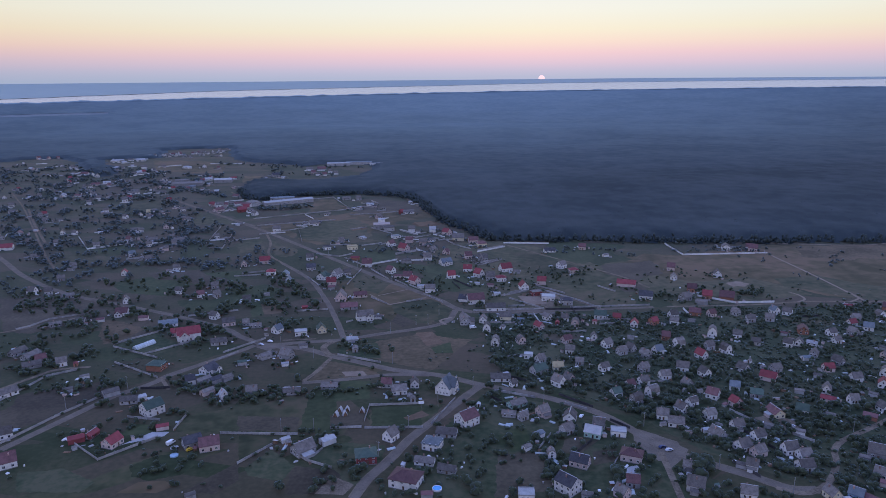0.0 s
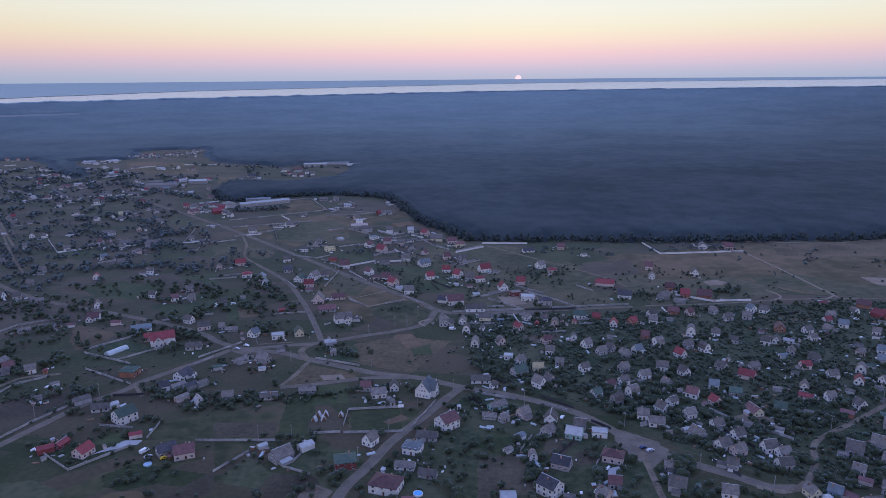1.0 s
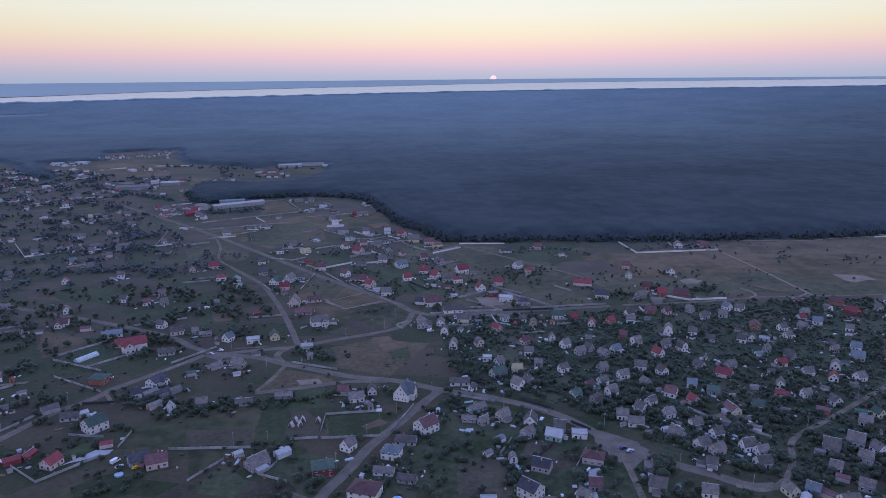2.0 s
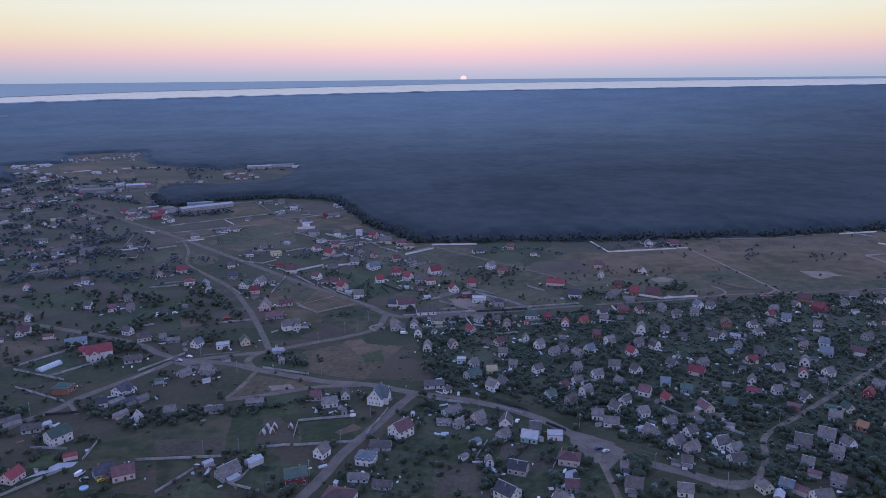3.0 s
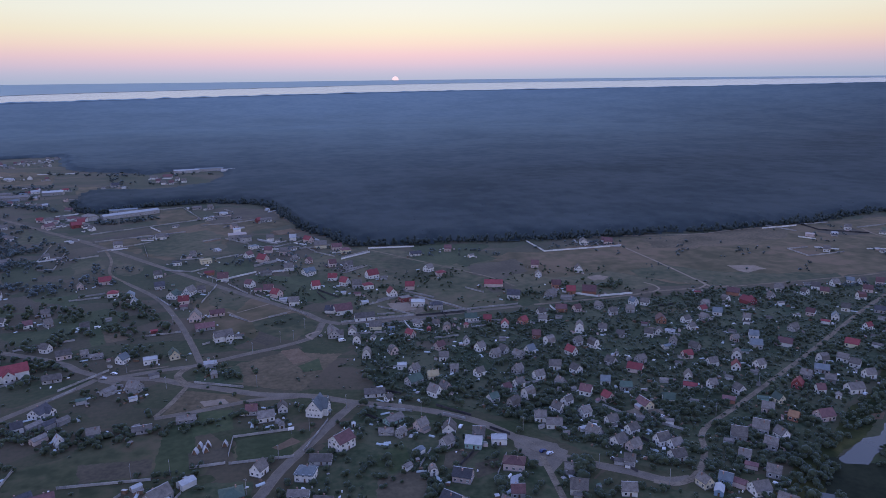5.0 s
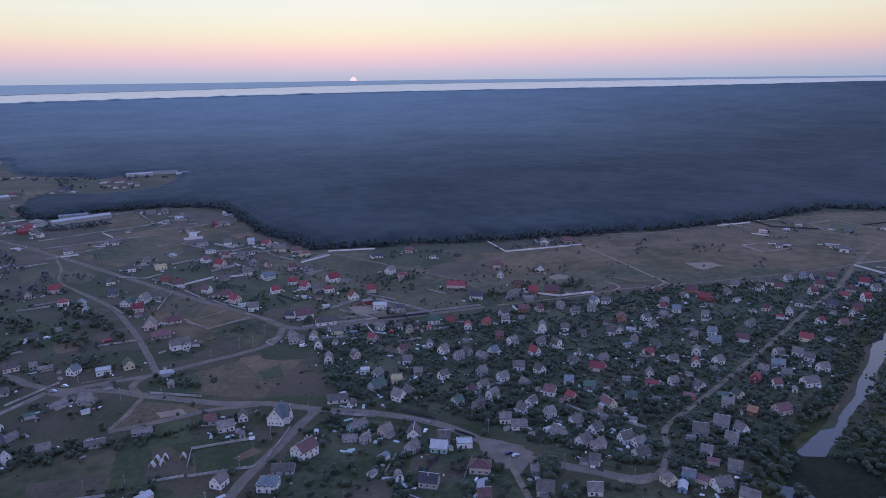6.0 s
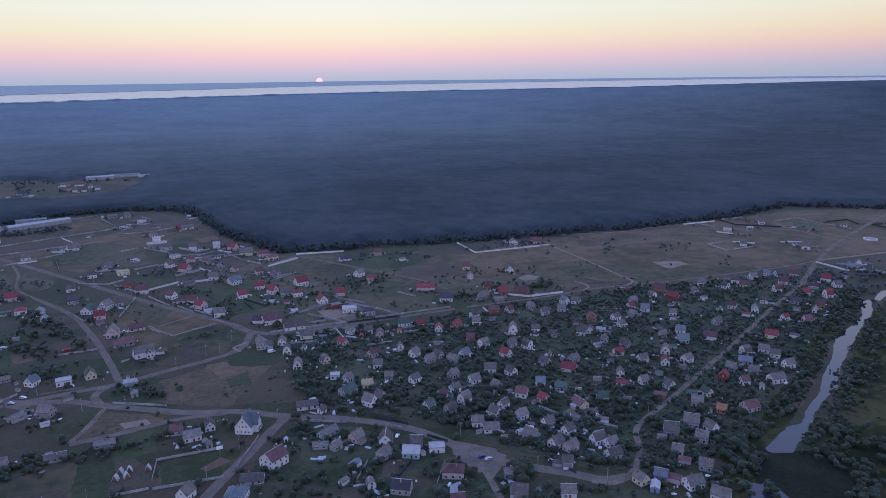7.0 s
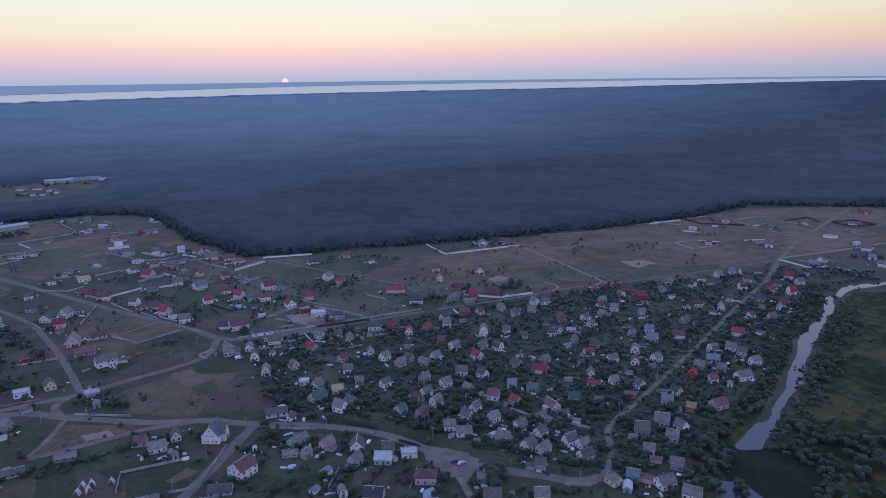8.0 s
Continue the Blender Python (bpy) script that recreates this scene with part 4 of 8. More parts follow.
def house(x, y, turn, kind, roof, wall, s=1.0):
    l, w, h, rise, shape = KINDS[kind]
    rnd = random.Random(int(x * 7919 + y * 104729))
    l, w, h, rise = l * s * rnd.uniform(0.92, 1.12), w * s * rnd.uniform(0.94, 1.08), h * (0.5 + 0.5 * s) * rnd.uniform(0.93, 1.07), rise * s * rnd.uniform(0.88, 1.12)
    if math.hypot(x, y) > HOUSE_REACH:
        HOUSES.append((x, y, max(l, w) / 2))
        m = pose(x, y, 0, 0, 0, turn)
        prof = roof_profile(shape, w, h, max(rise, 0.3))
        if shape in ("flat", "hip"):
            o = 0.4
            body = boxes((-l / 2, l / 2, -w / 2, w / 2, 0, h))
            vs = [(-l / 2 - o, -w / 2 - o, h), (l / 2 + o, -w / 2 - o, h), (l / 2 + o, w / 2 + o, h), (-l / 2 - o, w / 2 + o, h), (-l / 6, 0, h + max(rise, 0.3)), (l / 6, 0, h + max(rise, 0.3))]
            cap = (vs, [(3, 2, 1, 0), (0, 1, 5, 4), (2, 3, 4, 5), (1, 2, 5), (3, 0, 4)])
        else:
            body = prism([(-w / 2, 0), (w / 2, 0)] + prof, -l / 2, l / 2)
            cap = prism([(a * 1.08, b - 0.1) for a, b in prof[::-1]] + [(a * 1.1, b + 0.2) for a, b in prof], -l / 2 - 0.4, l / 2 + 0.4)
        panes = boxes(*[(-l / 2 - 0.05, -l / 2, q - 0.6, q + 0.6, 1.0, 2.3) for q in (-w / 4, w / 4)], *[(q - 0.6, q + 0.6, -w / 2 - 0.05, -w / 2, 1.0, 2.3) for q in (-l / 4, l / 4)])
        # an outbuilding and a stretch of pale yard wall beside it
        more = []
        if rnd.random() < 0.7:
            sx, sy, sl, sw = rnd.uniform(-1, 1) * l, rnd.choice((-1, 1)) * (w / 2 + rnd.uniform(4, 8)), rnd.uniform(3, 7), rnd.uniform(2.5, 4)
            more += [(prism([(sy - sw / 2, 0), (sy + sw / 2, 0), (sy + sw / 2, 2.0), (sy, 2.9), (sy - sw / 2, 2.0)], sx - sl / 2, sx + sl / 2), WALL[rnd.choice(("white", "grey", "buff"))]),
                     (prism([(sy + sw / 2 + 0.3, 1.9), (sy, 2.92), (sy - sw / 2 - 0.3, 1.9), (sy - sw / 2 - 0.3, 2.05), (sy, 3.1), (sy + sw / 2 + 0.3, 2.05)], sx - sl / 2 - 0.2, sx + sl / 2 + 0.2), ROOF[rnd.choice(("slate", "slate", "pale", "dark"))])]
        if rnd.random() < 0.6:
            q, k = rnd.choice((-1, 1)) * (w / 2 + rnd.uniform(9, 13)), rnd.uniform(6, 13)
            more.append((boxes((-k, k, q - 0.1, q + 0.1, 0, 1.5)), rnd.choice((M_CONC, M_WHITEF, M_CONC))))
            if rnd.random() < 0.5:
                more.append((boxes((k - 0.1, k + 0.1, min(q, 0), max(q, 0), 0, 1.5)), M_CONC))
        for geo, mm in [(body, WALL[wall]), (cap, ROOF[roof]), (panes, M_GLASS)] + more:
            FAR_HOUSES.append(([m @ Vector(v) for v in geo[0]], geo[1], mm))
        return
    words, cat = KIND_WORD[kind]
    top = tagged(new("shed" if kind == "shed" else "house"), words.format(w=WALL_WORD[wall], r=ROOF_WORD[roof]), cat, "houses of the village" if cat == "house" else "garden sheds")
    top.matrix_basis = pose(x, y, 0, 0, 0, turn)
    HOUSES.append((x, y, max(l, w) / 2))
    near = math.hypot(x, y) < 435
    t = 0.14
    prof = roof_profile(shape, w, h, rise)
    if shape == "flat":
        part("wall", mesh_of("wall", *boxes((-l / 2, l / 2, -w / 2, w / 2, 0, h)), WALL[wall]), top)
        rim = 0.35
        part("roof", mesh_of("roof", *boxes((-l / 2 - 0.15, l / 2 + 0.15, -w / 2 - 0.15, w / 2 + 0.15, h, h + 0.22), (-l / 2 - 0.15, l / 2 + 0.15, -w / 2 - 0.15, -w / 2 + 0.1, h + 0.22, h + rim + 0.2), (-l / 2 - 0.15, l / 2 + 0.15, w / 2 - 0.1, w / 2 + 0.15, h + 0.22, h + rim + 0.2),
                                                (-l / 2 - 0.15, -l / 2 + 0.1, -w / 2 + 0.1, w / 2 - 0.1, h + 0.22, h + rim + 0.2), (l / 2 - 0.1, l / 2 + 0.15, -w / 2 + 0.1, w / 2 - 0.1, h + 0.22, h + rim + 0.2)), ROOF[roof]), top)
    elif shape == "hip":
        part("wall", mesh_of("wall", *boxes((-l / 2, l / 2, -w / 2, w / 2, 0, h)), WALL[wall]), top)
        o, rl = 0.55, max(l - w * 0.95, 0.4) / 2
        vs = [(-l / 2 - o, -w / 2 - o, h), (l / 2 + o, -w / 2 - o, h), (l / 2 + o, w / 2 + o, h), (-l / 2 - o, w / 2 + o, h)]
        vs += [(a, b, h + 0.2) for a, b, _ in vs] + [(-rl, 0, h + rise), (rl, 0, h + rise)]
        part("roof", mesh_of("roof", vs, [(3, 2, 1, 0), (0, 1, 5, 4), (1, 2, 6, 5), (2, 3, 7, 6), (3, 0, 4, 7), (4, 5, 9, 8), (6, 7, 8, 9), (5, 6, 9), (7, 4, 8)], ROOF[roof]), top)
    else:
        part("wall", mesh_of("wall", *prism([(-w / 2, 0), (w / 2, 0)] + prof, -l / 2, l / 2), WALL[wall]), top)
        o = 0.35 if kind != "shed" else 0.2
        (y0, z0), (y1, z1) = prof[0], prof[1]
        k = o / math.hypot(y0 - y1, z0 - z1)
        ey, ez = y0 + (y0 - y1) * k, z0 + (z0 - z1) * k
        under = [(ey, ez)] + prof[1:-1] + [(-ey, ez)]
        upper = [(a + (0.05 if a > 0 else -0.05 if a < 0 else 0), b + t * 1.25) for a, b in under]
        under = [(a, b + 0.015) for a, b in under]
        part("roof", mesh_of("roof", *prism(under[::-1] + upper, -l / 2 - o, l / 2 + o), ROOF[roof]), top)
        if kind != "shed" and near:
            part("ridge_cap", mesh_of("ridge_cap", *prism([(-0.28, h + rise + t * 0.85), (0.28, h + rise + t * 0.85), (0, h + rise + t * 1.25 + 0.1)], -l / 2 - o - 0.03, l / 2 + o + 0.03), ROOF["pale" if rnd.random() < 0.18 else roof]), top)
    if kind == "shed":
        part("door", DOOR, top, m=pose(-l / 2, 0, 0.05, 0, 0, 180))
        return
    if kind == "winged" or (kind in ("cottage", "tall") and s > 0.87 and rnd.random() < 0.35):
        # a cross wing with its own gable
        ww, wl, wx = w * 0.62, w * 0.5 + 3.0, l * rnd.choice((-0.2, 0.2))
        body = prism([(-ww / 2, 0), (ww / 2, 0), (ww / 2, h * 0.92), (0, h * 0.92 + rise * 0.72), (-ww / 2, h * 0.92)], 0.3, wl)
        cap = prism([(-ww / 2 - 0.35, h * 0.92 - 0.4), (0, h * 0.92 + rise * 0.72 + 0.02), (ww / 2 + 0.35, h * 0.92 - 0.4), (ww / 2 + 0.4, h * 0.92 - 0.2), (0, h * 0.92 + rise * 0.72 + 0.22), (-ww / 2 - 0.4, h * 0.92 - 0.2)], 0.3, wl + 0.35)
        wing = part("wing", mesh_of("wing", *body, WALL[wall]), top, m=pose(wx, 0, 0, 0, 0, -90))
        part("wing_roof", mesh_of("wing_roof", *cap, ROOF[roof]), wing)
        for off, zf in ((-ww / 4, 1.0), (ww / 4, 1.0), (0, h * 0.92 + 0.1)):
            part("window", WIN[2], wing, m=pose(wl + 0.004, off, zf))
    if near and shape != "hip" and rnd.random() < 0.4:
        # a lower lean-to along one side
        side = rnd.choice((-1, 1))
        al, aw, ah = l * rnd.uniform(0.45, 0.8), w * rnd.uniform(0.28, 0.42), min(h * 0.8, 2.5)
        ax = l * rnd.uniform(-0.12, 0.12)
        y0, y1 = w / 2 + 0.02, w / 2 + aw
        prof_a = [(y0, 0), (y1, 0), (y1, ah - 0.5), (y0, ah)]
        roof_a = [(y0, ah + 0.02), (y1 + 0.25, ah - 0.6), (y1 + 0.25, ah - 0.48), (y0, ah + 0.14)]
        if side < 0:
            prof_a, roof_a = [(-a, b) for a, b in prof_a[::-1]], [(-a, b) for a, b in roof_a[::-1]]
        lean = part("lean_to", mesh_of("lean_to", *prism(prof_a, ax - al / 2, ax + al / 2), WALL[rnd.choice((wall, wall, "grey", "buff"))]), top)
        part("lean_to_roof", mesh_of("lean_to_roof", *prism(roof_a, ax - al / 2 - 0.2, ax + al / 2 + 0.2), ROOF[rnd.choice(("slate", "slate", "pale", roof))]), lean)
    if near:
        part("plinth", mesh_of("plinth", *boxes((-l / 2 - 0.06, l / 2 + 0.06, -w / 2 - 0.06, w / 2 + 0.06, 0, 0.4)), M_PLINTH), top)
    if shape != "flat" and (near or rnd.random() < 0.4):
        part("chimney", CHIMNEY, top, m=pose(l * rnd.uniform(-0.25, 0.25), w * 0.16, h + rise * 0.55))
    spots = []
    for side, turn_w, half, span in ((0, 180, l / 2, w), (1, 0, l / 2, w), (2, -90, w / 2, l), (3, 90, w / 2, l)):
        n = max(1, min(3, round(span / 3.4)))
        floors = [1.0] if h < 4.2 else [1.0, 3.6]
        for zf in floors:
            for i in range(n):
                off = (i + 0.5) / n * span - span / 2
                if side == 2 and zf == 1.0 and i == n // 2 and n > 1:
                    continue
                spots.append((turn_w, half, off, zf, WIN))
        if side < 2 and shape in ("gable", "mansard"):
            if w > 7.5:
                spots += [(turn_w, half, -1.1, h + 0.25, WIN_S), (turn_w, half, 1.1, h + 0.25, WIN_S)]
            else:
                spots.append((turn_w, half, 0, h + 0.2, WIN_S if shape == "gable" else WIN))
    if not near:
        spots = [q for q in spots if q[0] in (180, -90, 90)][:7]
    for turn_w, half, off, zf, kit in spots:
        m = pose(0, 0, 0, 0, 0, turn_w) @ pose(half + 0.004, off, zf)
        if near:
            wo = part("window", kit[0], top, m=m)
            part("pane", kit[1], wo, m=pose(0.006, 0, 0))
        else:
            part("window", kit[2], top, m=m)
    part("door", DOOR, top, m=pose(0, 0, 0, 0, 0, -90) @ pose(w / 2 + 0.07, l * 0.06, 0.3))


house(-163.7, 438.6, 50, "shed", "slate", "grey", 1.7)
house(-155.7, 439.1, 50, "shed", "dark", "grey", 1.7)
house(-149.0, 442.3, 50, "shed", "slate", "grey", 1.5)
house(-142.8, 414.8, 120, "dacha", "pale", "white", 0.8)
house(-155.2, 420.7, 50, "shed", "slate", "buff", 1.5)
house(-132.1, 479.7, 50, "shed", "slate", "grey", 1.8)
house(-218.0, 420.1, 40, "shed", "slate", "grey", 1.9)
house(-195.5, 412.4, 40, "shed", "pale", "white", 1.3)
house(-107.6, 500.5, 20, "shed", "slate", "grey", 1.2)
house(216.3, 274.4, 130, "dacha", "slate", "white", 1.2)
house(210.2, 287.5, 1, "cottage", "slate", "white", 0.8)
house(191.3, 291.8, 52, "shed", "pale", "bluewash", 1.3)
house(204.0, 295.6, 127, "shed", "maroon", "buff", 1.5)
house(199.4, 298.7, 137, "dacha", "blue", "bluewash", 0.9)
house(226.8, 298.9, 138, "dacha", "slate", "grey")
house(187.7, 298.9, 102, "dacha", "slate", "cream")
house(147.9, 300.7, -18, "dacha", "slate", "white")
house(39.7, 301.4, -3, "flat", "pale", "white", 0.9)
house(69.6, 301.6, 167, "shed", "slate", "grey")
house(86.7, 302.0, 129, "dacha", "slate", "buff")
house(-8.9, 302.8, 180, "shed", "maroon", "grey")
house(-125.5, 303.9, 33, "shed", "slate", "grey")
house(124.7, 307.3, 155, "dacha", "slate", "grey", 1.3)
house(61.1, 307.3, 132, "tall", "dark", "white")
house(220.6, 308.3, -39, "shed", "maroon", "buff", 1.2)
house(94.4, 311.2, -11, "dacha", "maroon", "grey")
house(-19.7, 314.2, -20, "hipped", "maroon", "white", 1.1)
house(222.3, 316.6, 140, "dacha", "slate", "white", 0.9)
house(243.4, 323.7, 134, "dacha", "slate", "grey", 1.1)
house(187.6, 324.8, 6, "cottage", "slate", "white", 0.7)
house(127.0, 324.9, -21, "dacha", "slate", "grey", 0.8)
house(160.6, 325.5, 151, "dacha", "slate", "white", 0.9)
house(1.2, 325.1, -18, "longhouse", "slate", "grey", 0.75)
house(155.6, 327.2, 149, "shed", "slate", "grey")
house(71.6, 330.8, 152, "cottage", "dark", "buff", 0.8)
house(256.0, 332.0, 97, "dacha", "slate", "white")
house(-10.7, 333.3, -12, "longhouse", "slate", "white", 0.8)
house(224.0, 333.4, -29, "shed", "slate", "grey")
house(-233.7, 334.5, 214, "dacha", "maroon", "white", 1.3)
house(192.5, 335.6, 11, "dacha", "slate", "white")
house(100.3, 335.8, 157, "hipped", "maroon", "buff", 0.85)
house(232.3, 336.6, -30, "dacha", "slate", "grey", 1.2)
house(-42.4, 336.8, 10, "hipped", "green", "redwash", 0.95)
house(169.5, 338.8, 24, "dacha", "slate", "buff")
house(57.7, 339.1, 91, "mansard", "slate", "white", 0.7)
house(249.3, 340.9, 141, "dacha", "slate", "grey", 1.2)
house(187.4, 341.0, 11, "dacha", "slate", "white", 1.1)
house(163.7, 345.1, 25, "dacha", "slate", "white", 1.1)
house(-77.8, 345.8, 42, "cottage", "slate", "grey", 0.95)
house(295.7, 346.4, 2, "cottage", "maroon", "buff", 0.85)
house(45.4, 347.0, 37, "shed", "slate", "white")
house(277.2, 348.9, 127, "dacha", "orange", "brick", 0.9)
house(-6.7, 349.6, -20, "hipped", "blue", "white", 0.82)
house(-131.4, 351.5, 20, "cottage", "maroon", "buff", 0.95)
house(-142.1, 354.5, 35, "cottage", "dark", "grey", 0.8)
house(-187.2, 355.2, 71, "cottage", "red", "buff", 0.8)
house(-66.1, 355.8, 40, "shed", "pale", "white", 1.5)
house(177.1, 356.1, 18, "dacha", "slate", "white")
house(154.5, 357.5, 116, "dacha", "slate", "grey", 1.1)
house(-90.5, 357.9, 38, "shed", "pale", "white")
house(-30.6, 359.3, 56, "dacha", "slate", "white", 1.1)
house(-210.1, 359.9, 31, "shed", "red", "redwash", 1.6)
house(53.8, 361.0, 37, "shed", "blue", "white", 1.2)
house(269.0, 361.5, -38, "dacha", "slate", "buff")
house(203.4, 361.5, -28, "shed", "slate", "white", 1.1)
house(85.1, 361.5, -25, "cottage", "pale", "greenwash", 0.8)
house(99.6, 362.0, -12, "flat", "pale", "white", 0.9)
house(1.3, 363.6, -12, "longhouse", "slate", "grey")
house(150.9, 364.9, 15, "shed", "pale", "white", 0.8)
house(-253.4, 365.1, 210, "dacha", "slate", "white")
house(70.6, 365.3, 34, "dacha", "slate", "grey")
house(-204.1, 365.4, 77, "longhouse", "red", "redwash", 0.7)
house(169.9, 367.7, 14, "dacha", "slate", "white")
house(324.6, 368.4, 50, "shed", "slate", "white")
house(189.3, 368.9, 146, "shed", "slate", "grey")
house(90.5, 371.3, 162, "dacha", "slate", "grey")
house(283.7, 371.4, 99, "dacha", "green", "cream")
house(136.2, 372.8, -15, "cottage", "slate", "white", 0.75)
house(340.5, 373.4, -3, "cottage", "slate", "white", 0.8)
house(-166.2, 373.7, 201, "shed", "red", "buff", 1.3)
house(275.9, 375.4, -28, "shed", "green", "greenwash", 1.2)
house(13.2, 376.8, 39, "tall", "maroon", "white")
house(318.1, 377.1, -10, "dacha", "maroon", "white", 0.9)
house(254.1, 378.8, 142, "shed", "maroon", "brick", 1.5)
house(75.0, 379.6, 72, "dacha", "slate", "white", 1.2)
house(231.7, 381.3, -33, "shed", "slate", "white")
house(130.9, 381.7, -13, "dacha", "slate", "white")
house(159.2, 381.8, 16, "dacha", "slate", "white")
house(47.1, 381.9, 32, "dacha", "slate", "grey", 0.8)
house(199.5, 383.9, 102, "cottage", "maroon", "cream", 0.75)
house(39.2, 386.3, 168, "longhouse", "slate", "grey", 0.7)
house(217.1, 386.5, -24, "dacha", "green", "white")
house(59.8, 387.5, 33, "dacha", "slate", "buff", 1.1)
house(310.0, 387.5, 40, "dacha", "red", "redwash")
house(268.1, 388.8, 97, "dacha", "slate", "white")
house(336.1, 389.4, -36, "dacha", "slate", "grey")
house(366.6, 390.0, -1, "dacha", "slate", "white")
house(145.5, 390.3, 116, "dacha", "slate", "white")
house(-180.5, 394.2, 50, "tall", "green", "white")
house(286.1, 396.5, -37, "shed", "slate", "grey")
house(181.2, 397.4, 109, "dacha", "red", "buff")
house(154.6, 398.6, 27, "dacha", "slate", "white", 0.9)
house(325.7, 398.9, 122, "dacha", "slate", "grey")
house(45.3, 399.5, 33, "longhouse", "slate", "greenwash", 0.9)
house(21.5, 399.6, 83, "shed", "pale", "white", 0.6)
house(256.0, 400.1, 2, "dacha", "slate", "white", 0.9)
house(241.7, 402.4, 142, "longhouse", "red", "buff", 0.7)
house(120.9, 402.5, 28, "mansard", "slate", "grey")
house(342.5, 405.0, -35, "cottage", "blue", "grey", 0.7)
house(371.1, 407.2, 126, "dacha", "slate", "white", 0.9)
house(-20.1, 408.2, 97, "shed", "slate", "grey")
house(274.0, 408.4, 135, "shed", "slate", "grey")
house(-201.1, 408.8, 12, "longhouse", "slate", "grey", 0.9)
house(171.6, 409.0, 140, "dacha", "maroon", "white", 1.1)
house(199.5, 409.6, -20, "cottage", "green", "grey", 0.7)
house(295.6, 412.3, 141, "shed", "slate", "grey")
house(110.3, 412.3, 26, "dacha", "green", "white")
house(133.8, 412.9, 30, "mansard", "slate", "white")
house(229.4, 414.3, -24, "shed", "slate", "grey")
house(247.3, 414.8, 59, "dacha", "slate", "white")
house(370.1, 417.5, 129, "dacha", "slate", "white")
house(354.6, 419.0, 2, "mansard", "slate", "white")
house(-125.5, 419.0, 192, "dacha", "slate", "grey", 1.1)
house(-29.4, 419.6, 8, "cottage", "slate", "white", 0.8)
house(-99.6, 419.8, 188, "longhouse", "slate", "grey", 0.8)
house(-286.2, 420.6, 51, "longhouse", "slate", "white")
house(190.3, 420.9, -21, "dacha", "blue", "white")
house(305.9, 421.2, 14, "dacha", "slate", "white")
house(288.6, 422.6, 58, "dacha", "red", "white")
house(122.8, 424.9, 21, "dacha", "maroon", "white", 0.9)
house(160.7, 425.2, 111, "dacha", "slate", "grey")
house(-249.1, 425.9, 208, "shed", "slate", "grey")
house(46.0, 427.9, 36, "dacha", "slate", "white", 0.7)
house(-76.1, 427.9, 182, "longhouse", "slate", "grey", 0.8)
house(-19.7, 428.9, 94, "dacha", "slate", "white")
house(-38.2, 429.3, 177, "dacha", "maroon", "grey")
house(76.3, 429.5, 128, "dacha", "slate", "white", 1.2)
house(132.9, 429.9, 25, "dacha", "slate", "white")
house(276.0, 432.1, 6, "dacha", "slate", "white")
house(414.1, 433.6, 126, "shed", "slate", "white", 1.2)
house(84.4, 435.2, 118, "dacha", "slate", "buff")
house(219.2, 435.4, 140, "cottage", "red", "buff", 0.8)
house(-171.8, 436.4, 26, "dacha", "dark", "white")
house(253.8, 437.9, 144, "shed", "slate", "grey")
house(38.3, 438.2, -3, "longhouse", "slate", "white")
house(150.1, 439.0, 11, "dacha", "slate", "white")
house(300.7, 439.6, 54, "mansard", "slate", "white")
house(397.7, 439.8, 130, "cottage", "red", "cream", 0.8)
house(178.4, 442.5, 110, "dacha", "slate", "white")
house(-248.5, 446.5, 35, "shed", "slate", "white")
house(312.6, 447.0, -32, "shed", "green", "grey")
house(229.8, 448.5, 15, "dacha", "slate", "grey")
house(266.6, 448.7, 2, "dacha", "red", "buff")
house(207.8, 449.6, 115, "dacha", "slate", "grey")
house(427.2, 450.1, 130, "shed", "slate", "grey")
house(66.0, 450.1, 32, "cottage", "green", "grey", 0.85)
house(139.1, 451.2, 27, "dacha", "slate", "grey")
house(166.6, 451.6, -21, "dacha", "slate", "white", 1.1)
house(112.0, 453.0, 24, "dacha", "slate", "white", 0.9)
house(351.0, 453.4, 136, "cottage", "maroon", "white", 0.8)
house(326.4, 453.9, -27, "dacha", "blue", "grey", 1.2)
house(79.9, 454.8, 3, "dacha", "ochre", "cream")
house(-165.3, 455.4, 65, "cottage", "dark", "white", 0.9)
house(450.1, 457.7, -6, "dacha", "maroon", "buff")
house(279.8, 460.3, 112, "dacha", "slate", "grey")
house(-204.3, 461.6, 170, "hipped", "green", "brick", 0.95)
house(96.8, 463.7, -9, "dacha", "slate", "grey", 0.8)
house(218.8, 464.3, 46, "shed", "slate", "white", 0.7)
house(-114.0, 465.5, 18, "shed", "pale", "white", 0.9)
house(-296.3, 466.8, 212, "longhouse", "slate", "grey", 0.9)
house(261.5, 468.3, 7, "shed", "blue", "white", 1.2)
house(-145.6, 468.4, 194, "shed", "green", "grey", 1.2)
house(69.4, 468.4, 36, "dacha", "slate", "white")
house(437.5, 468.5, 9, "dacha", "red", "white", 0.9)
house(-265.9, 468.9, 114, "shed", "red", "brick", 0.8)
house(319.3, 469.5, 4, "dacha", "slate", "buff", 0.8)
house(-276.5, 469.5, 31, "dacha", "slate", "white")
house(336.9, 471.6, -27, "dacha", "blue", "white")
house(187.6, 473.9, 114, "dacha", "red", "white", 1.1)
house(-294.8, 475.1, 42, "dacha", "maroon", "buff")
house(476.5, 475.2, 46, "dacha", "slate", "white", 0.9)
house(270.5, 475.2, 53, "dacha", "slate", "grey", 0.9)
house(147.6, 476.1, 122, "dacha", "slate", "grey")
house(61.9, 476.3, 171, "flat", "pale", "white", 0.75)
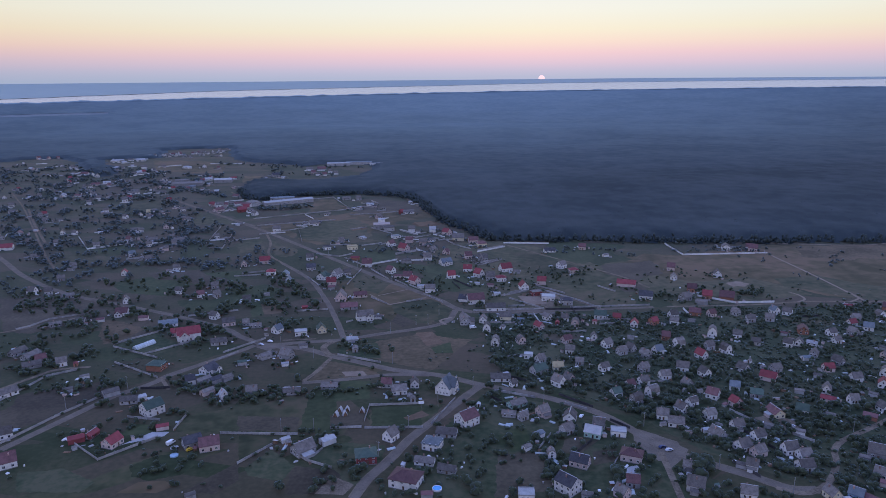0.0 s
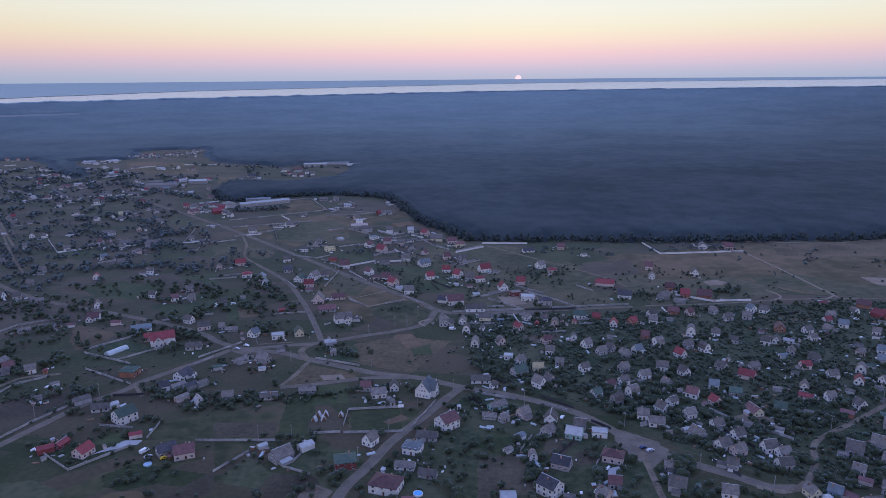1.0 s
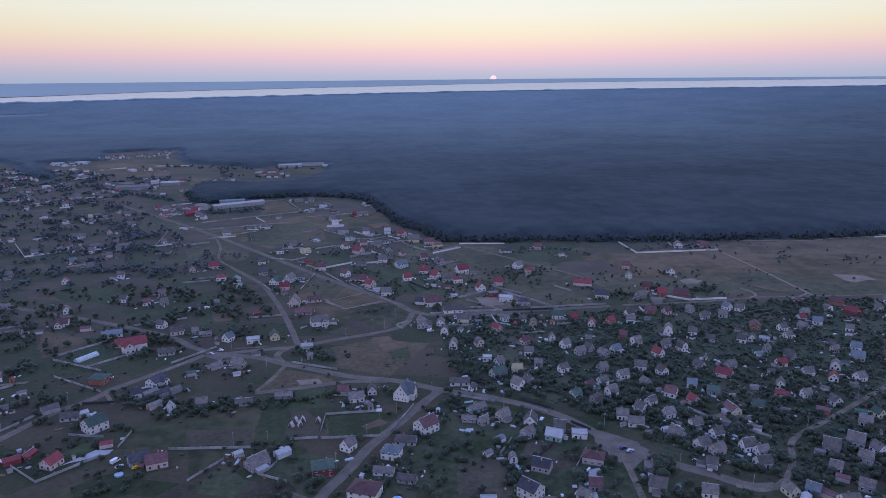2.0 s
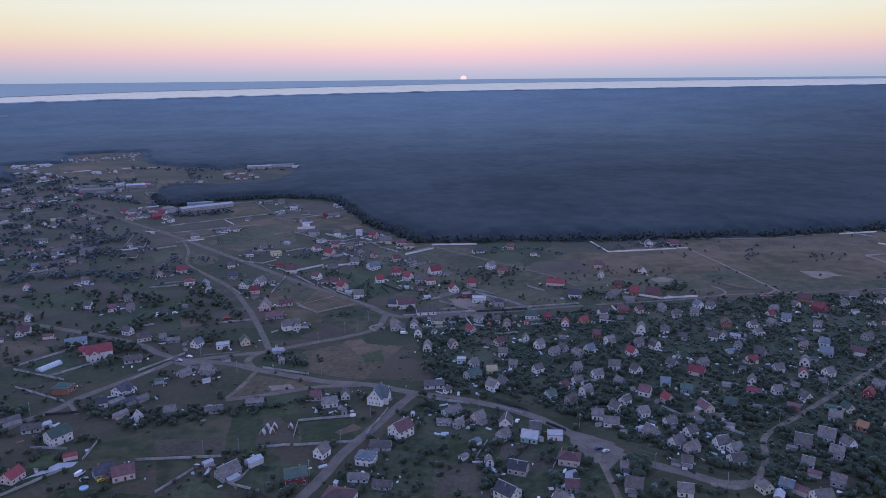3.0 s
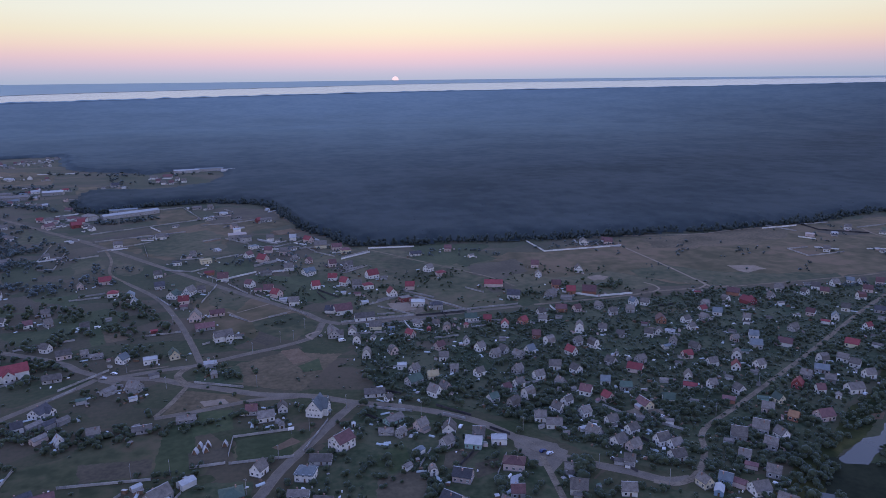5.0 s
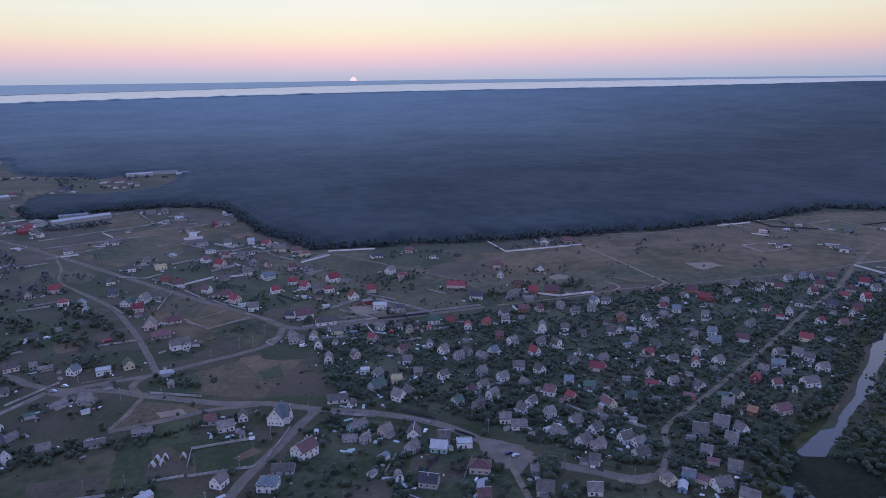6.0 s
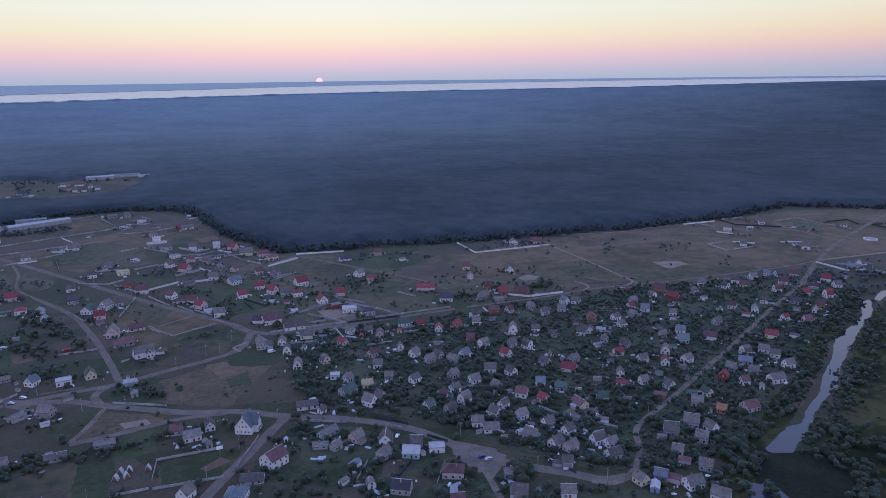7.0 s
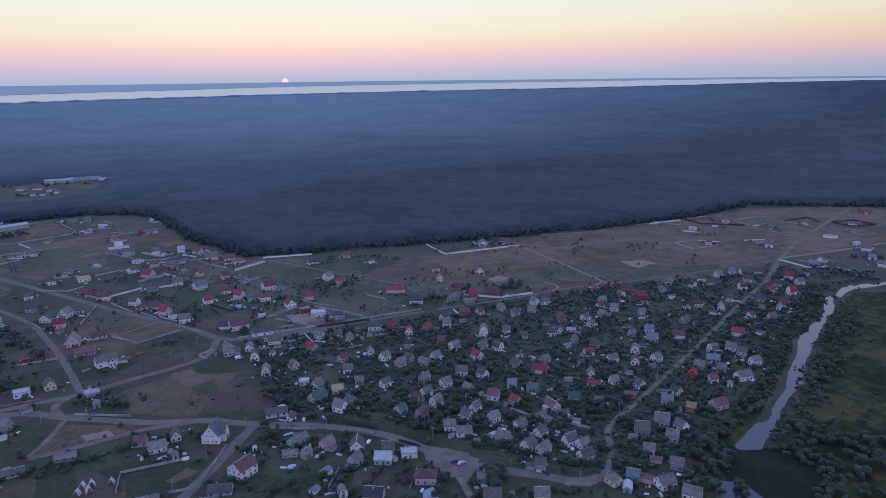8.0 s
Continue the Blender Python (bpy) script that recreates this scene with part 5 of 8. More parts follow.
house(-131.1, 479.1, 17, "shed", "slate", "grey")
house(378.2, 479.5, 14, "dacha", "slate", "grey")
house(-115.7, 479.8, 156, "dacha", "slate", "grey", 1.3)
house(131.8, 482.5, 22, "dacha", "slate", "grey")
house(209.0, 482.8, 108, "mansard", "slate", "white")
house(158.7, 482.9, 25, "dacha", "blue", "white")
house(-307.1, 484.3, 75, "longhouse", "slate", "grey")
house(465.7, 484.5, 127, "shed", "slate", "grey")
house(93.9, 484.8, -12, "dacha", "slate", "white")
house(328.4, 486.1, 130, "shed", "slate", "grey")
house(493.1, 486.3, 128, "dacha", "maroon", "brick")
house(414.9, 488.0, 132, "shed", "red", "white", 1.2)
house(140.0, 488.2, 120, "dacha", "slate", "grey")
house(199.4, 490.5, 24, "dacha", "slate", "grey")
house(-320.9, 491.2, 70, "longhouse", "slate", "grey")
house(-67.0, 492.5, 100, "shed", "slate", "grey", 1.2)
house(429.0, 493.8, 53, "dacha", "blue", "white")
house(260.8, 494.3, 143, "dacha", "slate", "white")
house(178.3, 495.7, 22, "mansard", "slate", "white", 1.1)
house(280.1, 496.4, 144, "longhouse", "pale", "white", 0.62)
house(270.4, 496.8, 60, "dacha", "slate", "white", 0.9)
house(124.1, 496.9, 35, "dacha", "slate", "white")
house(238.5, 498.8, 150, "dacha", "slate", "grey", 0.9)
house(300.8, 500.1, 11, "dacha", "slate", "white", 0.9)
house(479.4, 500.6, -42, "cottage", "dark", "grey", 0.8)
house(352.0, 501.9, -33, "shed", "slate", "white")
house(39.6, 502.4, 79, "mansard", "slate", "white")
house(520.9, 505.2, -8, "mansard", "red", "white", 1.1)
house(59.7, 505.7, 106, "mansard", "slate", "buff", 0.9)
house(376.2, 506.3, -37, "shed", "slate", "grey")
house(95.1, 506.3, 30, "dacha", "maroon", "buff")
house(403.0, 506.9, 3, "shed", "slate", "white")
house(417.3, 508.8, 137, "dacha", "maroon", "buff")
house(357.3, 509.4, 142, "dacha", "slate", "white", 0.9)
house(173.5, 511.1, -15, "dacha", "maroon", "brick")
house(-71.4, 511.3, 4, "shed", "pale", "grey", 1.7)
house(454.3, 511.3, -43, "dacha", "slate", "white")
house(117.6, 512.9, 83, "dacha", "slate", "white", 0.8)
house(146.5, 513.0, -15, "shed", "slate", "grey")
house(230.3, 513.7, -21, "dacha", "slate", "white")
house(211.8, 516.7, 68, "mansard", "slate", "white", 1.2)
house(305.8, 516.9, 15, "dacha", "slate", "white")
house(508.0, 517.5, -42, "dacha", "red", "white")
house(323.5, 517.5, 108, "dacha", "slate", "grey")
house(269.0, 517.6, 150, "shed", "maroon", "grey")
house(-202.9, 521.6, 25, "winged", "red", "white", 1.3)
house(286.5, 523.0, 69, "cottage", "maroon", "brick", 0.8)
house(554.6, 527.1, -10, "dacha", "slate", "white", 1.1)
house(341.8, 528.0, -29, "dacha", "blue", "white")
house(-215.7, 528.0, 194, "dacha", "red", "buff")
house(-114.9, 528.2, 12, "flat", "pale", "white")
house(530.3, 531.2, 131, "cottage", "maroon", "grey", 0.7)
house(377.0, 531.4, 143, "shed", "slate", "white")
house(35.0, 532.9, 83, "mansard", "slate", "white")
house(-135.1, 533.6, 60, "dacha", "blue", "white", 1.2)
house(-99.4, 534.0, 107, "dacha", "green", "cream", 1.2)
house(490.5, 534.7, -8, "mansard", "maroon", "white")
house(77.8, 537.2, 124, "dacha", "red", "buff")
house(333.9, 538.0, 17, "dacha", "red", "white")
house(48.2, 538.2, 70, "shed", "slate", "white")
house(411.7, 538.7, -6, "shed", "slate", "white")
house(156.8, 540.8, 71, "dacha", "red", "white")
house(685.0, 541.9, 125, "dacha", "slate", "white", 1.1)
house(108.5, 542.8, 76, "mansard", "slate", "buff")
house(173.8, 545.3, 28, "dacha", "red", "brick")
house(560.0, 545.5, 131, "dacha", "red", "white", 1.3)
house(191.3, 545.5, 157, "dacha", "slate", "white")
house(-155.9, 546.0, 188, "longhouse", "slate", "grey", 0.7)
house(94.6, 547.2, 75, "shed", "red", "redwash", 0.9)
house(585.9, 548.4, -38, "shed", "slate", "white", 1.1)
house(126.0, 548.8, 73, "shed", "red", "buff")
house(386.2, 549.2, 108, "cottage", "red", "redwash", 0.9)
house(256.3, 549.9, 1, "dacha", "slate", "grey")
house(207.3, 550.4, -21, "shed", "slate", "grey")
house(-230.4, 551.0, 20, "longhouse", "blue", "white", 1.1)
house(-165.2, 551.1, 188, "dacha", "slate", "grey", 0.8)
house(344.8, 551.2, 0, "dacha", "slate", "grey")
house(272.9, 551.3, -21, "dacha", "slate", "grey")
house(18.2, 551.9, 91, "cottage", "slate", "grey", 0.9)
house(514.2, 552.6, -35, "dacha", "maroon", "buff", 1.1)
house(-326.1, 552.8, 36, "longhouse", "slate", "grey", 0.7)
house(-180.4, 553.1, 20, "cottage", "slate", "buff", 0.85)
house(33.3, 554.0, 82, "dacha", "slate", "white")
house(102.4, 556.1, 166, "dacha", "slate", "white")
house(65.2, 556.2, 171, "shed", "blue", "bluewash")
house(368.2, 556.2, 101, "mansard", "slate", "white")
house(414.4, 556.4, 93, "dacha", "slate", "grey")
house(146.3, 556.5, 163, "dacha", "red", "brick")
house(471.5, 557.1, -41, "dacha", "maroon", "cream")
house(88.0, 559.2, 130, "dacha", "slate", "white")
house(452.7, 559.7, 97, "mansard", "slate", "white", 0.9)
house(16.6, 560.4, 96, "dacha", "slate", "white")
house(52.9, 561.4, 173, "cottage", "slate", "cream", 0.8)
house(195.5, 562.1, 17, "dacha", "slate", "white")
house(133.6, 563.0, -11, "cottage", "green", "white", 0.8)
house(-293.3, 563.6, 202, "shed", "maroon", "white", 1.3)
house(-310.2, 563.7, 187, "shed", "slate", "grey", 1.4)
house(-67.3, 563.7, 20, "winged", "slate", "white")
house(229.0, 564.4, 21, "dacha", "maroon", "buff")
house(57.9, 565.2, 171, "shed", "blue", "white", 0.8)
house(-55.4, 565.2, 174, "shed", "slate", "white", 1.2)
house(701.6, 566.3, 115, "dacha", "blue", "white", 1.1)
house(295.0, 566.3, 139, "dacha", "slate", "white")
house(250.9, 567.1, 116, "dacha", "slate", "grey")
house(216.0, 567.8, -16, "cottage", "maroon", "brick", 0.8)
house(-197.3, 568.7, 154, "dacha", "slate", "white")
house(543.7, 569.7, -40, "dacha", "maroon", "buff", 1.1)
house(285.6, 570.2, 105, "dacha", "blue", "white")
house(473.7, 571.7, -36, "dacha", "slate", "white", 1.1)
house(621.3, 572.3, -43, "cottage", "blue", "white", 0.8)
house(436.2, 574.4, -35, "dacha", "slate", "white", 1.1)
house(389.0, 575.4, 137, "cottage", "maroon", "brick", 0.9)
house(499.2, 576.8, -2, "dacha", "slate", "white", 1.1)
house(529.9, 576.9, 6, "dacha", "slate", "white")
house(639.3, 579.3, 39, "dacha", "slate", "white", 1.1)
house(-282.1, 580.8, 10, "cottage", "maroon", "white", 0.9)
house(521.2, 581.8, -43, "dacha", "blue", "white", 0.92)
house(474.7, 583.6, -32, "shed", "slate", "grey", 1.1)
house(357.3, 584.0, -31, "shed", "red", "white", 1.1)
house(46.1, 586.3, 3, "longhouse", "slate", "white", 1.3)
house(-84.5, 592.5, 11, "longhouse", "maroon", "grey", 1.2)
house(-124.2, 593.5, 189, "shed", "red", "redwash")
house(232.6, 597.3, -12, "shed", "slate", "grey", 1.8)
house(733.0, 598.6, 124, "dacha", "slate", "white", 1.4)
house(111.4, 600.2, -6, "hipped", "dark", "grey", 0.85)
house(29.3, 607.3, 11, "cottage", "maroon", "white", 1.2)
house(187.6, 615.1, -20, "cottage", "dark", "white", 0.95)
house(221.7, 609.0, 26, "dacha", "slate", "grey", 1.3)
house(260.0, 609.1, 156, "cottage", "maroon", "brick", 1.1)
house(23.3, 611.6, 163, "longhouse", "dark", "white", 1.3)
house(243.5, 613.6, -17, "dacha", "red", "brick", 1.3)
house(-293.0, 613.8, 111, "dacha", "slate", "white")
house(97.0, 613.8, -8, "flat", "pale", "white", 1.3)
house(-181.9, 614.2, 23, "dacha", "slate", "grey")
house(-95.0, 617.6, 91, "dacha", "slate", "buff", 1.7)
house(-78.3, 626.9, 14, "longhouse", "maroon", "buff")
house(50.7, 628.5, 0, "shed", "pale", "white", 1.2)
house(87.5, 628.5, 15, "flat", "slate", "redwash")
house(-214.8, 630.7, 39, "dacha", "slate", "grey")
house(-355.9, 630.9, 35, "longhouse", "slate", "grey", 0.8)
house(-230.4, 631.1, 199, "dacha", "maroon", "white")
house(-167.9, 633.3, 190, "shed", "slate", "grey")
house(237.0, 635.2, -15, "dacha", "maroon", "brick", 1.3)
house(-12.5, 640.5, 178, "dacha", "slate", "white", 1.3)
house(-254.5, 642.7, 163, "dacha", "slate", "white")
house(-381.9, 644.4, 206, "dacha", "slate", "grey")
house(-397.8, 644.8, 174, "dacha", "slate", "white", 1.2)
house(77.9, 647.2, 99, "dacha", "red", "white", 1.3)
house(-109.5, 652.6, 11, "shed", "maroon", "grey", 1.3)
house(-22.2, 653.9, 177, "shed", "pale", "white", 1.3)
house(179.8, 655.4, 160, "longhouse", "red", "buff", 1.4)
house(46.1, 655.8, 173, "shed", "maroon", "buff", 1.3)
house(645.1, 656.4, 133, "dacha", "slate", "white", 1.3)
house(33.7, 663.0, 172, "shed", "pale", "white")
house(97.8, 664.2, 168, "dacha", "red", "buff", 1.3)
house(-156.6, 677.5, 95, "dacha", "blue", "white")
house(58.2, 676.1, 12, "hipped", "red", "white", 0.72)
house(-111.8, 668.4, 185, "dacha", "red", "buff", 1.3)
house(-28.8, 669.9, 133, "dacha", "red", "buff", 1.3)
house(804.7, 674.9, 120, "shed", "slate", "grey", 1.1)
house(233.4, 676.9, 76, "dacha", "slate", "white")
house(47.9, 682.0, 0, "dacha", "slate", "grey", 1.3)
house(279.8, 683.3, 76, "dacha", "slate", "white", 1.3)
house(-36.4, 686.6, 174, "dacha", "maroon", "white", 1.3)
house(8.2, 688.7, 15, "dacha", "red", "white", 1.2)
house(-123.7, 689.3, 70, "cottage", "green", "white", 0.95)
house(-394.0, 689.9, 32, "dacha", "slate", "grey")
house(-46.6, 690.8, 182, "shed", "maroon", "buff", 1.3)
house(36.9, 692.9, 135, "dacha", "red", "white", 1.3)
house(589.1, 694.9, -41, "dacha", "slate", "white", 1.1)
house(-110.4, 696.9, 60, "dacha", "slate", "white", 1.4)
house(-164.0, 697.7, 100, "cottage", "blue", "white", 0.85)
house(-100.5, 702.3, 17, "dacha", "slate", "grey")
house(136.5, 703.7, 10, "hipped", "red", "buff", 0.7)
house(77.3, 704.2, 173, "shed", "slate", "grey", 1.3)
house(-181.5, 707.0, 8, "hipped", "red", "white", 0.75)
house(-55.4, 708.9, 140, "dacha", "maroon", "white", 1.3)
house(-142.6, 725.3, 15, "cottage", "dark", "grey", 0.85)
house(-337.0, 709.6, 109, "dacha", "red", "white")
house(843.9, 710.1, -46, "longhouse", "slate", "white", 0.8)
house(241.3, 710.8, -19, "dacha", "maroon", "buff", 1.3)
house(26.0, 713.1, 172, "dacha", "red", "white", 1.3)
house(66.2, 713.2, 20, "cottage", "red", "white", 1.1)
house(-293.5, 719.1, 28, "shed", "slate", "white")
house(127.4, 723.7, 41, "dacha", "slate", "white", 1.3)
house(-288.9, 728.5, 194, "dacha", "slate", "white")
house(730.4, 735.9, 126, "shed", "slate", "grey", 1.5)
house(-83.3, 737.2, 182, "dacha", "maroon", "white", 1.5)
house(789.9, 738.6, -45, "shed", "slate", "white", 1.5)
house(-406.6, 739.2, 201, "dacha", "slate", "grey")
house(-219.3, 740.4, 108, "dacha", "slate", "buff")
house(2.7, 742.1, 25, "cottage", "blue", "white")
house(-41.3, 749.4, 16, "shed", "slate", "grey", 1.9)
house(-199.8, 754.6, 20, "cottage", "red", "buff", 0.95)
house(722.3, 756.4, -41, "shed", "slate", "white", 1.4)
house(44.9, 759.4, -2, "cottage", "slate", "grey", 0.9)
house(-17.6, 762.8, 175, "dacha", "slate", "white", 1.3)
house(934.6, 764.4, -51, "cottage", "maroon", "brick", 1.1)
house(-99.7, 764.4, 177, "shed", "red", "brick", 1.8)
house(-151.5, 767.3, 15, "dacha", "slate", "white", 1.3)
house(626.3, 768.0, 126, "shed", "buff", "buff", 1.7)
house(-336.2, 769.1, 34, "dacha", "slate", "grey")
house(28.7, 769.1, 10, "dacha", "maroon", "buff", 1.3)
house(185.6, 770.2, 24, "shed", "slate", "white", 1.3)
house(-472.6, 778.8, 35, "dacha", "slate", "grey")
house(3.7, 789.3, 55, "dacha", "maroon", "buff")
house(700.6, 790.1, -34, "dacha", "slate", "white", 1.1)
house(-364.4, 791.1, 35, "dacha", "blue", "white")
house(362.9, 791.1, -19, "dacha", "maroon", "buff", 1.4)
house(125.2, 793.9, 10, "longhouse", "dark", "white")
house(363.4, 799.3, 147, "cottage", "maroon", "white", 0.8)
house(335.0, 800.5, 74, "cottage", "slate", "white", 0.9)
house(-12.4, 803.7, 41, "dacha", "slate", "grey")
house(165.9, 805.4, -11, "dacha", "maroon", "buff", 1.3)
house(-46.8, 806.9, 141, "dacha", "red", "buff", 1.5)
house(-139.9, 815.7, 10, "flat", "dark", "white", 1.1)
house(-334.5, 816.5, 200, "dacha", "slate", "buff")
house(-109.4, 816.7, 18, "flat", "ochre", "cream", 1.2)
house(-533.5, 828.7, 199, "cottage", "red", "white", 1.1)
house(47.0, 824.9, 12, "hipped", "maroon", "cream", 0.95)
house(-64.0, 831.3, 53, "dacha", "maroon", "white", 1.3)
house(-24.6, 835.9, 4, "dacha", "slate", "buff", 1.3)
house(-429.1, 838.7, 207, "dacha", "slate", "white")
house(-364.4, 839.7, 30, "dacha", "slate", "white")
house(-377.0, 844.7, 113, "dacha", "slate", "grey")
house(37.8, 845.6, 7, "cottage", "maroon", "buff")
house(-336.3, 848.8, 198, "dacha", "slate", "grey")
house(-41.9, 849.0, 170, "dacha", "maroon", "buff", 1.3)
house(-485.9, 852.1, 32, "dacha", "slate", "white")
house(-127.4, 852.6, 181, "dacha", "slate", "grey")
house(-13.0, 854.7, 9, "shed", "slate", "white", 1.3)
house(19.2, 860.1, 178, "cottage", "slate", "cream", 1.2)
house(-525.2, 861.0, 33, "dacha", "slate", "grey")
house(-336.3, 866.1, 197, "longhouse", "slate", "grey")
house(-371.5, 867.4, 27, "longhouse", "slate", "grey")
house(-276.7, 869.1, 23, "shed", "slate", "white")
house(-401.9, 869.5, 160, "dacha", "maroon", "grey")
house(-333.6, 880.3, 114, "shed", "slate", "grey")
house(-351.0, 880.4, 25, "dacha", "slate", "grey")
house(-293.5, 881.5, 22, "dacha", "slate", "white")
house(-385.2, 882.9, 115, "shed", "slate", "grey")
house(-574.5, 884.2, 135, "dacha", "slate", "grey")
house(5.1, 893.3, 134, "dacha", "red", "buff", 1.5)
house(-13.7, 908.2, 180, "dacha", "pale", "white", 1.3)
house(-492.5, 910.7, 174, "dacha", "slate", "white")
house(-568.0, 912.8, 115, "longhouse", "maroon", "white")
house(-456.7, 912.9, 32, "shed", "slate", "grey")
house(-41.8, 912.9, 181, "dacha", "slate", "white", 1.3)
house(-510.8, 913.9, 111, "dacha", "slate", "white")
house(-410.4, 924.2, 32, "dacha", "slate", "white")
house(-225.7, 924.7, 19, "cottage", "slate", "white", 0.9)
house(-420.3, 931.0, 189, "longhouse", "slate", "white")
house(-552.0, 941.1, 169, "shed", "slate", "buff")
house(-384.2, 945.8, 121, "dacha", "slate", "buff")
house(-181.9, 958.9, 24, "cottage", "slate", "white")
house(-289.3, 961.6, 194, "shed", "pale", "white")
house(-371.6, 996.6, 197, "dacha", "slate", "white")
house(-582.8, 1001.4, 37, "dacha", "slate", "grey")
house(-379.6, 1002.9, 23, "dacha", "slate", "buff")
house(-562.1, 1005.7, 39, "shed", "slate", "white")
house(-439.3, 1020.9, 201, "dacha", "slate", "white")
house(-474.5, 1022.5, 158, "dacha", "slate", "white")
house(-457.0, 1035.0, 123, "dacha", "slate", "white")
house(-609.8, 1036.3, 68, "dacha", "slate", "grey")
house(-441.4, 1038.2, 160, "shed", "maroon", "white")
house(-611.1, 1050.9, 36, "dacha", "red", "grey")
house(-431.3, 1056.4, 163, "shed", "slate", "buff")
house(-454.3, 1057.8, 24, "dacha", "ochre", "cream")
house(-452.9, 1071.3, 63, "longhouse", "slate", "white")
house(-673.0, 1074.6, 176, "longhouse", "slate", "white")
house(-528.0, 1075.4, 27, "dacha", "slate", "white")
house(-594.2, 1083.2, 30, "dacha", "slate", "white")
house(-311.2, 1086.6, 18, "dacha", "red", "buff", 1.5)
house(-352.7, 1117.3, 196, "dacha", "maroon", "white")
house(-378.7, 1123.8, 189, "dacha", "red", "white")
house(-707.0, 1125.6, 36, "dacha", "slate", "white", 1.2)
house(-591.4, 1150.1, 204, "dacha", "slate", "white")
house(-463.2, 1166.0, 32, "dacha", "red", "white")
house(-542.8, 1194.8, 200, "dacha", "red", "white")
house(-718.7, 1200.7, 35, "dacha", "pale", "grey")
house(-698.1, 1203.8, 32, "shed", "slate", "white")
house(-510.2, 1206.2, 70, "longhouse", "slate", "buff")
house(-769.2, 1209.2, 121, "dacha", "slate", "white")
house(-361.7, 1209.5, 156, "longhouse", "maroon", "grey")
house(-591.3, 1225.6, 203, "dacha", "slate", "grey")
house(-648.2, 1226.6, 165, "longhouse", "maroon", "white")
house(-622.5, 1227.9, 67, "dacha", "slate", "white", 1.3)
house(-674.3, 1228.6, 169, "dacha", "pale", "white")
house(-573.6, 1230.9, 32, "dacha", "slate", "white")
house(-720.7, 1232.2, 40, "dacha", "slate", "grey")
house(-563.7, 1242.9, 33, "dacha", "slate", "white")
house(-503.9, 1246.1, 25, "dacha", "slate", "white")
house(-418.5, 1250.6, 23, "dacha", "slate", "grey")
house(-557.8, 1252.7, 29, "longhouse", "slate", "white")
house(-518.5, 1257.1, 188, "longhouse", "slate", "white")
house(-643.0, 1259.3, 78, "dacha", "slate", "grey")
house(-415.2, 1262.7, 197, "longhouse", "pale", "grey")
house(-707.1, 1263.3, 197, "dacha", "slate", "grey")
house(-568.0, 1274.1, 204, "longhouse", "slate", "white")
house(-666.1, 1284.7, 207, "longhouse", "slate", "grey")
house(-537.3, 1291.6, 103, "dacha", "maroon", "grey")
house(-476.3, 1292.4, 32, "dacha", "maroon", "white")
house(-451.9, 1297.8, 20, "shed", "maroon", "white")
house(-507.3, 1301.7, 201, "dacha", "red", "grey")
house(-799.5, 1302.4, 73, "dacha", "red", "grey")
house(-394.8, 1306.7, 155, "dacha", "slate", "buff")
house(-537.7, 1316.7, 115, "dacha", "slate", "buff")
house(-479.7, 1323.1, 24, "longhouse", "blue", "grey")
house(-677.8, 1330.2, 31, "dacha", "slate", "white")
house(-689.0, 1330.8, 196, "dacha", "slate", "grey")
house(-454.1, 1341.0, 197, "dacha", "pale", "buff")
house(-519.6, 1343.2, 27, "dacha", "slate", "grey")
house(-650.0, 1347.6, 66, "dacha", "maroon", "buff")
house(-755.4, 1349.1, 41, "dacha", "slate", "grey")
house(-727.0, 1351.5, 208, "longhouse", "slate", "grey")
house(-507.0, 1353.9, 199, "longhouse", "slate", "grey")
house(-681.7, 1360.6, 27, "longhouse", "maroon", "buff", 1.2)
house(-552.6, 1371.7, 23, "longhouse", "slate", "grey")
house(-872.4, 1385.4, 122, "longhouse", "red", "grey")
house(-671.4, 1386.2, 26, "longhouse", "pale", "white")
house(-453.7, 1388.1, 119, "shed", "red", "grey")
house(-748.7, 1391.3, 76, "dacha", "red", "white")
house(-489.8, 1391.4, 193, "longhouse", "blue", "grey")
house(-599.2, 1395.2, 114, "dacha", "red", "grey")
house(-586.7, 1397.4, 37, "shed", "slate", "white")
house(-525.4, 1402.0, 22, "dacha", "slate", "white")
house(-652.2, 1406.4, 30, "longhouse", "pale", "white")
house(-487.3, 1407.8, 29, "dacha", "red", "grey")
house(-650.2, 1412.6, 121, "dacha", "slate", "white")
house(-769.2, 1419.6, 132, "dacha", "slate", "buff")
house(-432.6, 1436.9, 20, "longhouse", "red", "white")
house(-756.0, 1436.9, 119, "dacha", "slate", "buff")
house(-482.9, 1447.5, 150, "dacha", "maroon", "white")
house(-369.7, 1447.6, 16, "shed", "slate", "white", 1.3)
house(-778.0, 1450.0, 31, "dacha", "red", "grey")
house(-507.7, 1476.0, 24, "dacha", "slate", "grey")
house(-250.3, 1476.0, 10, "dacha", "maroon", "white", 1.3)
house(-264.9, 1476.9, 182, "dacha", "slate", "white", 1.3)
house(-735.0, 1479.0, 111, "dacha", "slate", "white", 1.3)
house(-228.8, 1492.8, 185, "dacha", "slate", "white", 1.3)
house(-754.0, 1498.1, 120, "dacha", "slate", "white", 1.3)
house(-279.6, 1505.4, 18, "dacha", "maroon", "buff", 1.3)
house(-802.2, 1508.7, 166, "dacha", "pale", "buff")
house(-245.5, 1522.0, 180, "dacha", "slate", "white", 1.3)
house(-677.0, 1522.8, 33, "longhouse", "slate", "white")
house(-665.0, 1547.9, 29, "dacha", "red", "white")
house(-670.3, 1560.6, 32, "longhouse", "pale", "white")
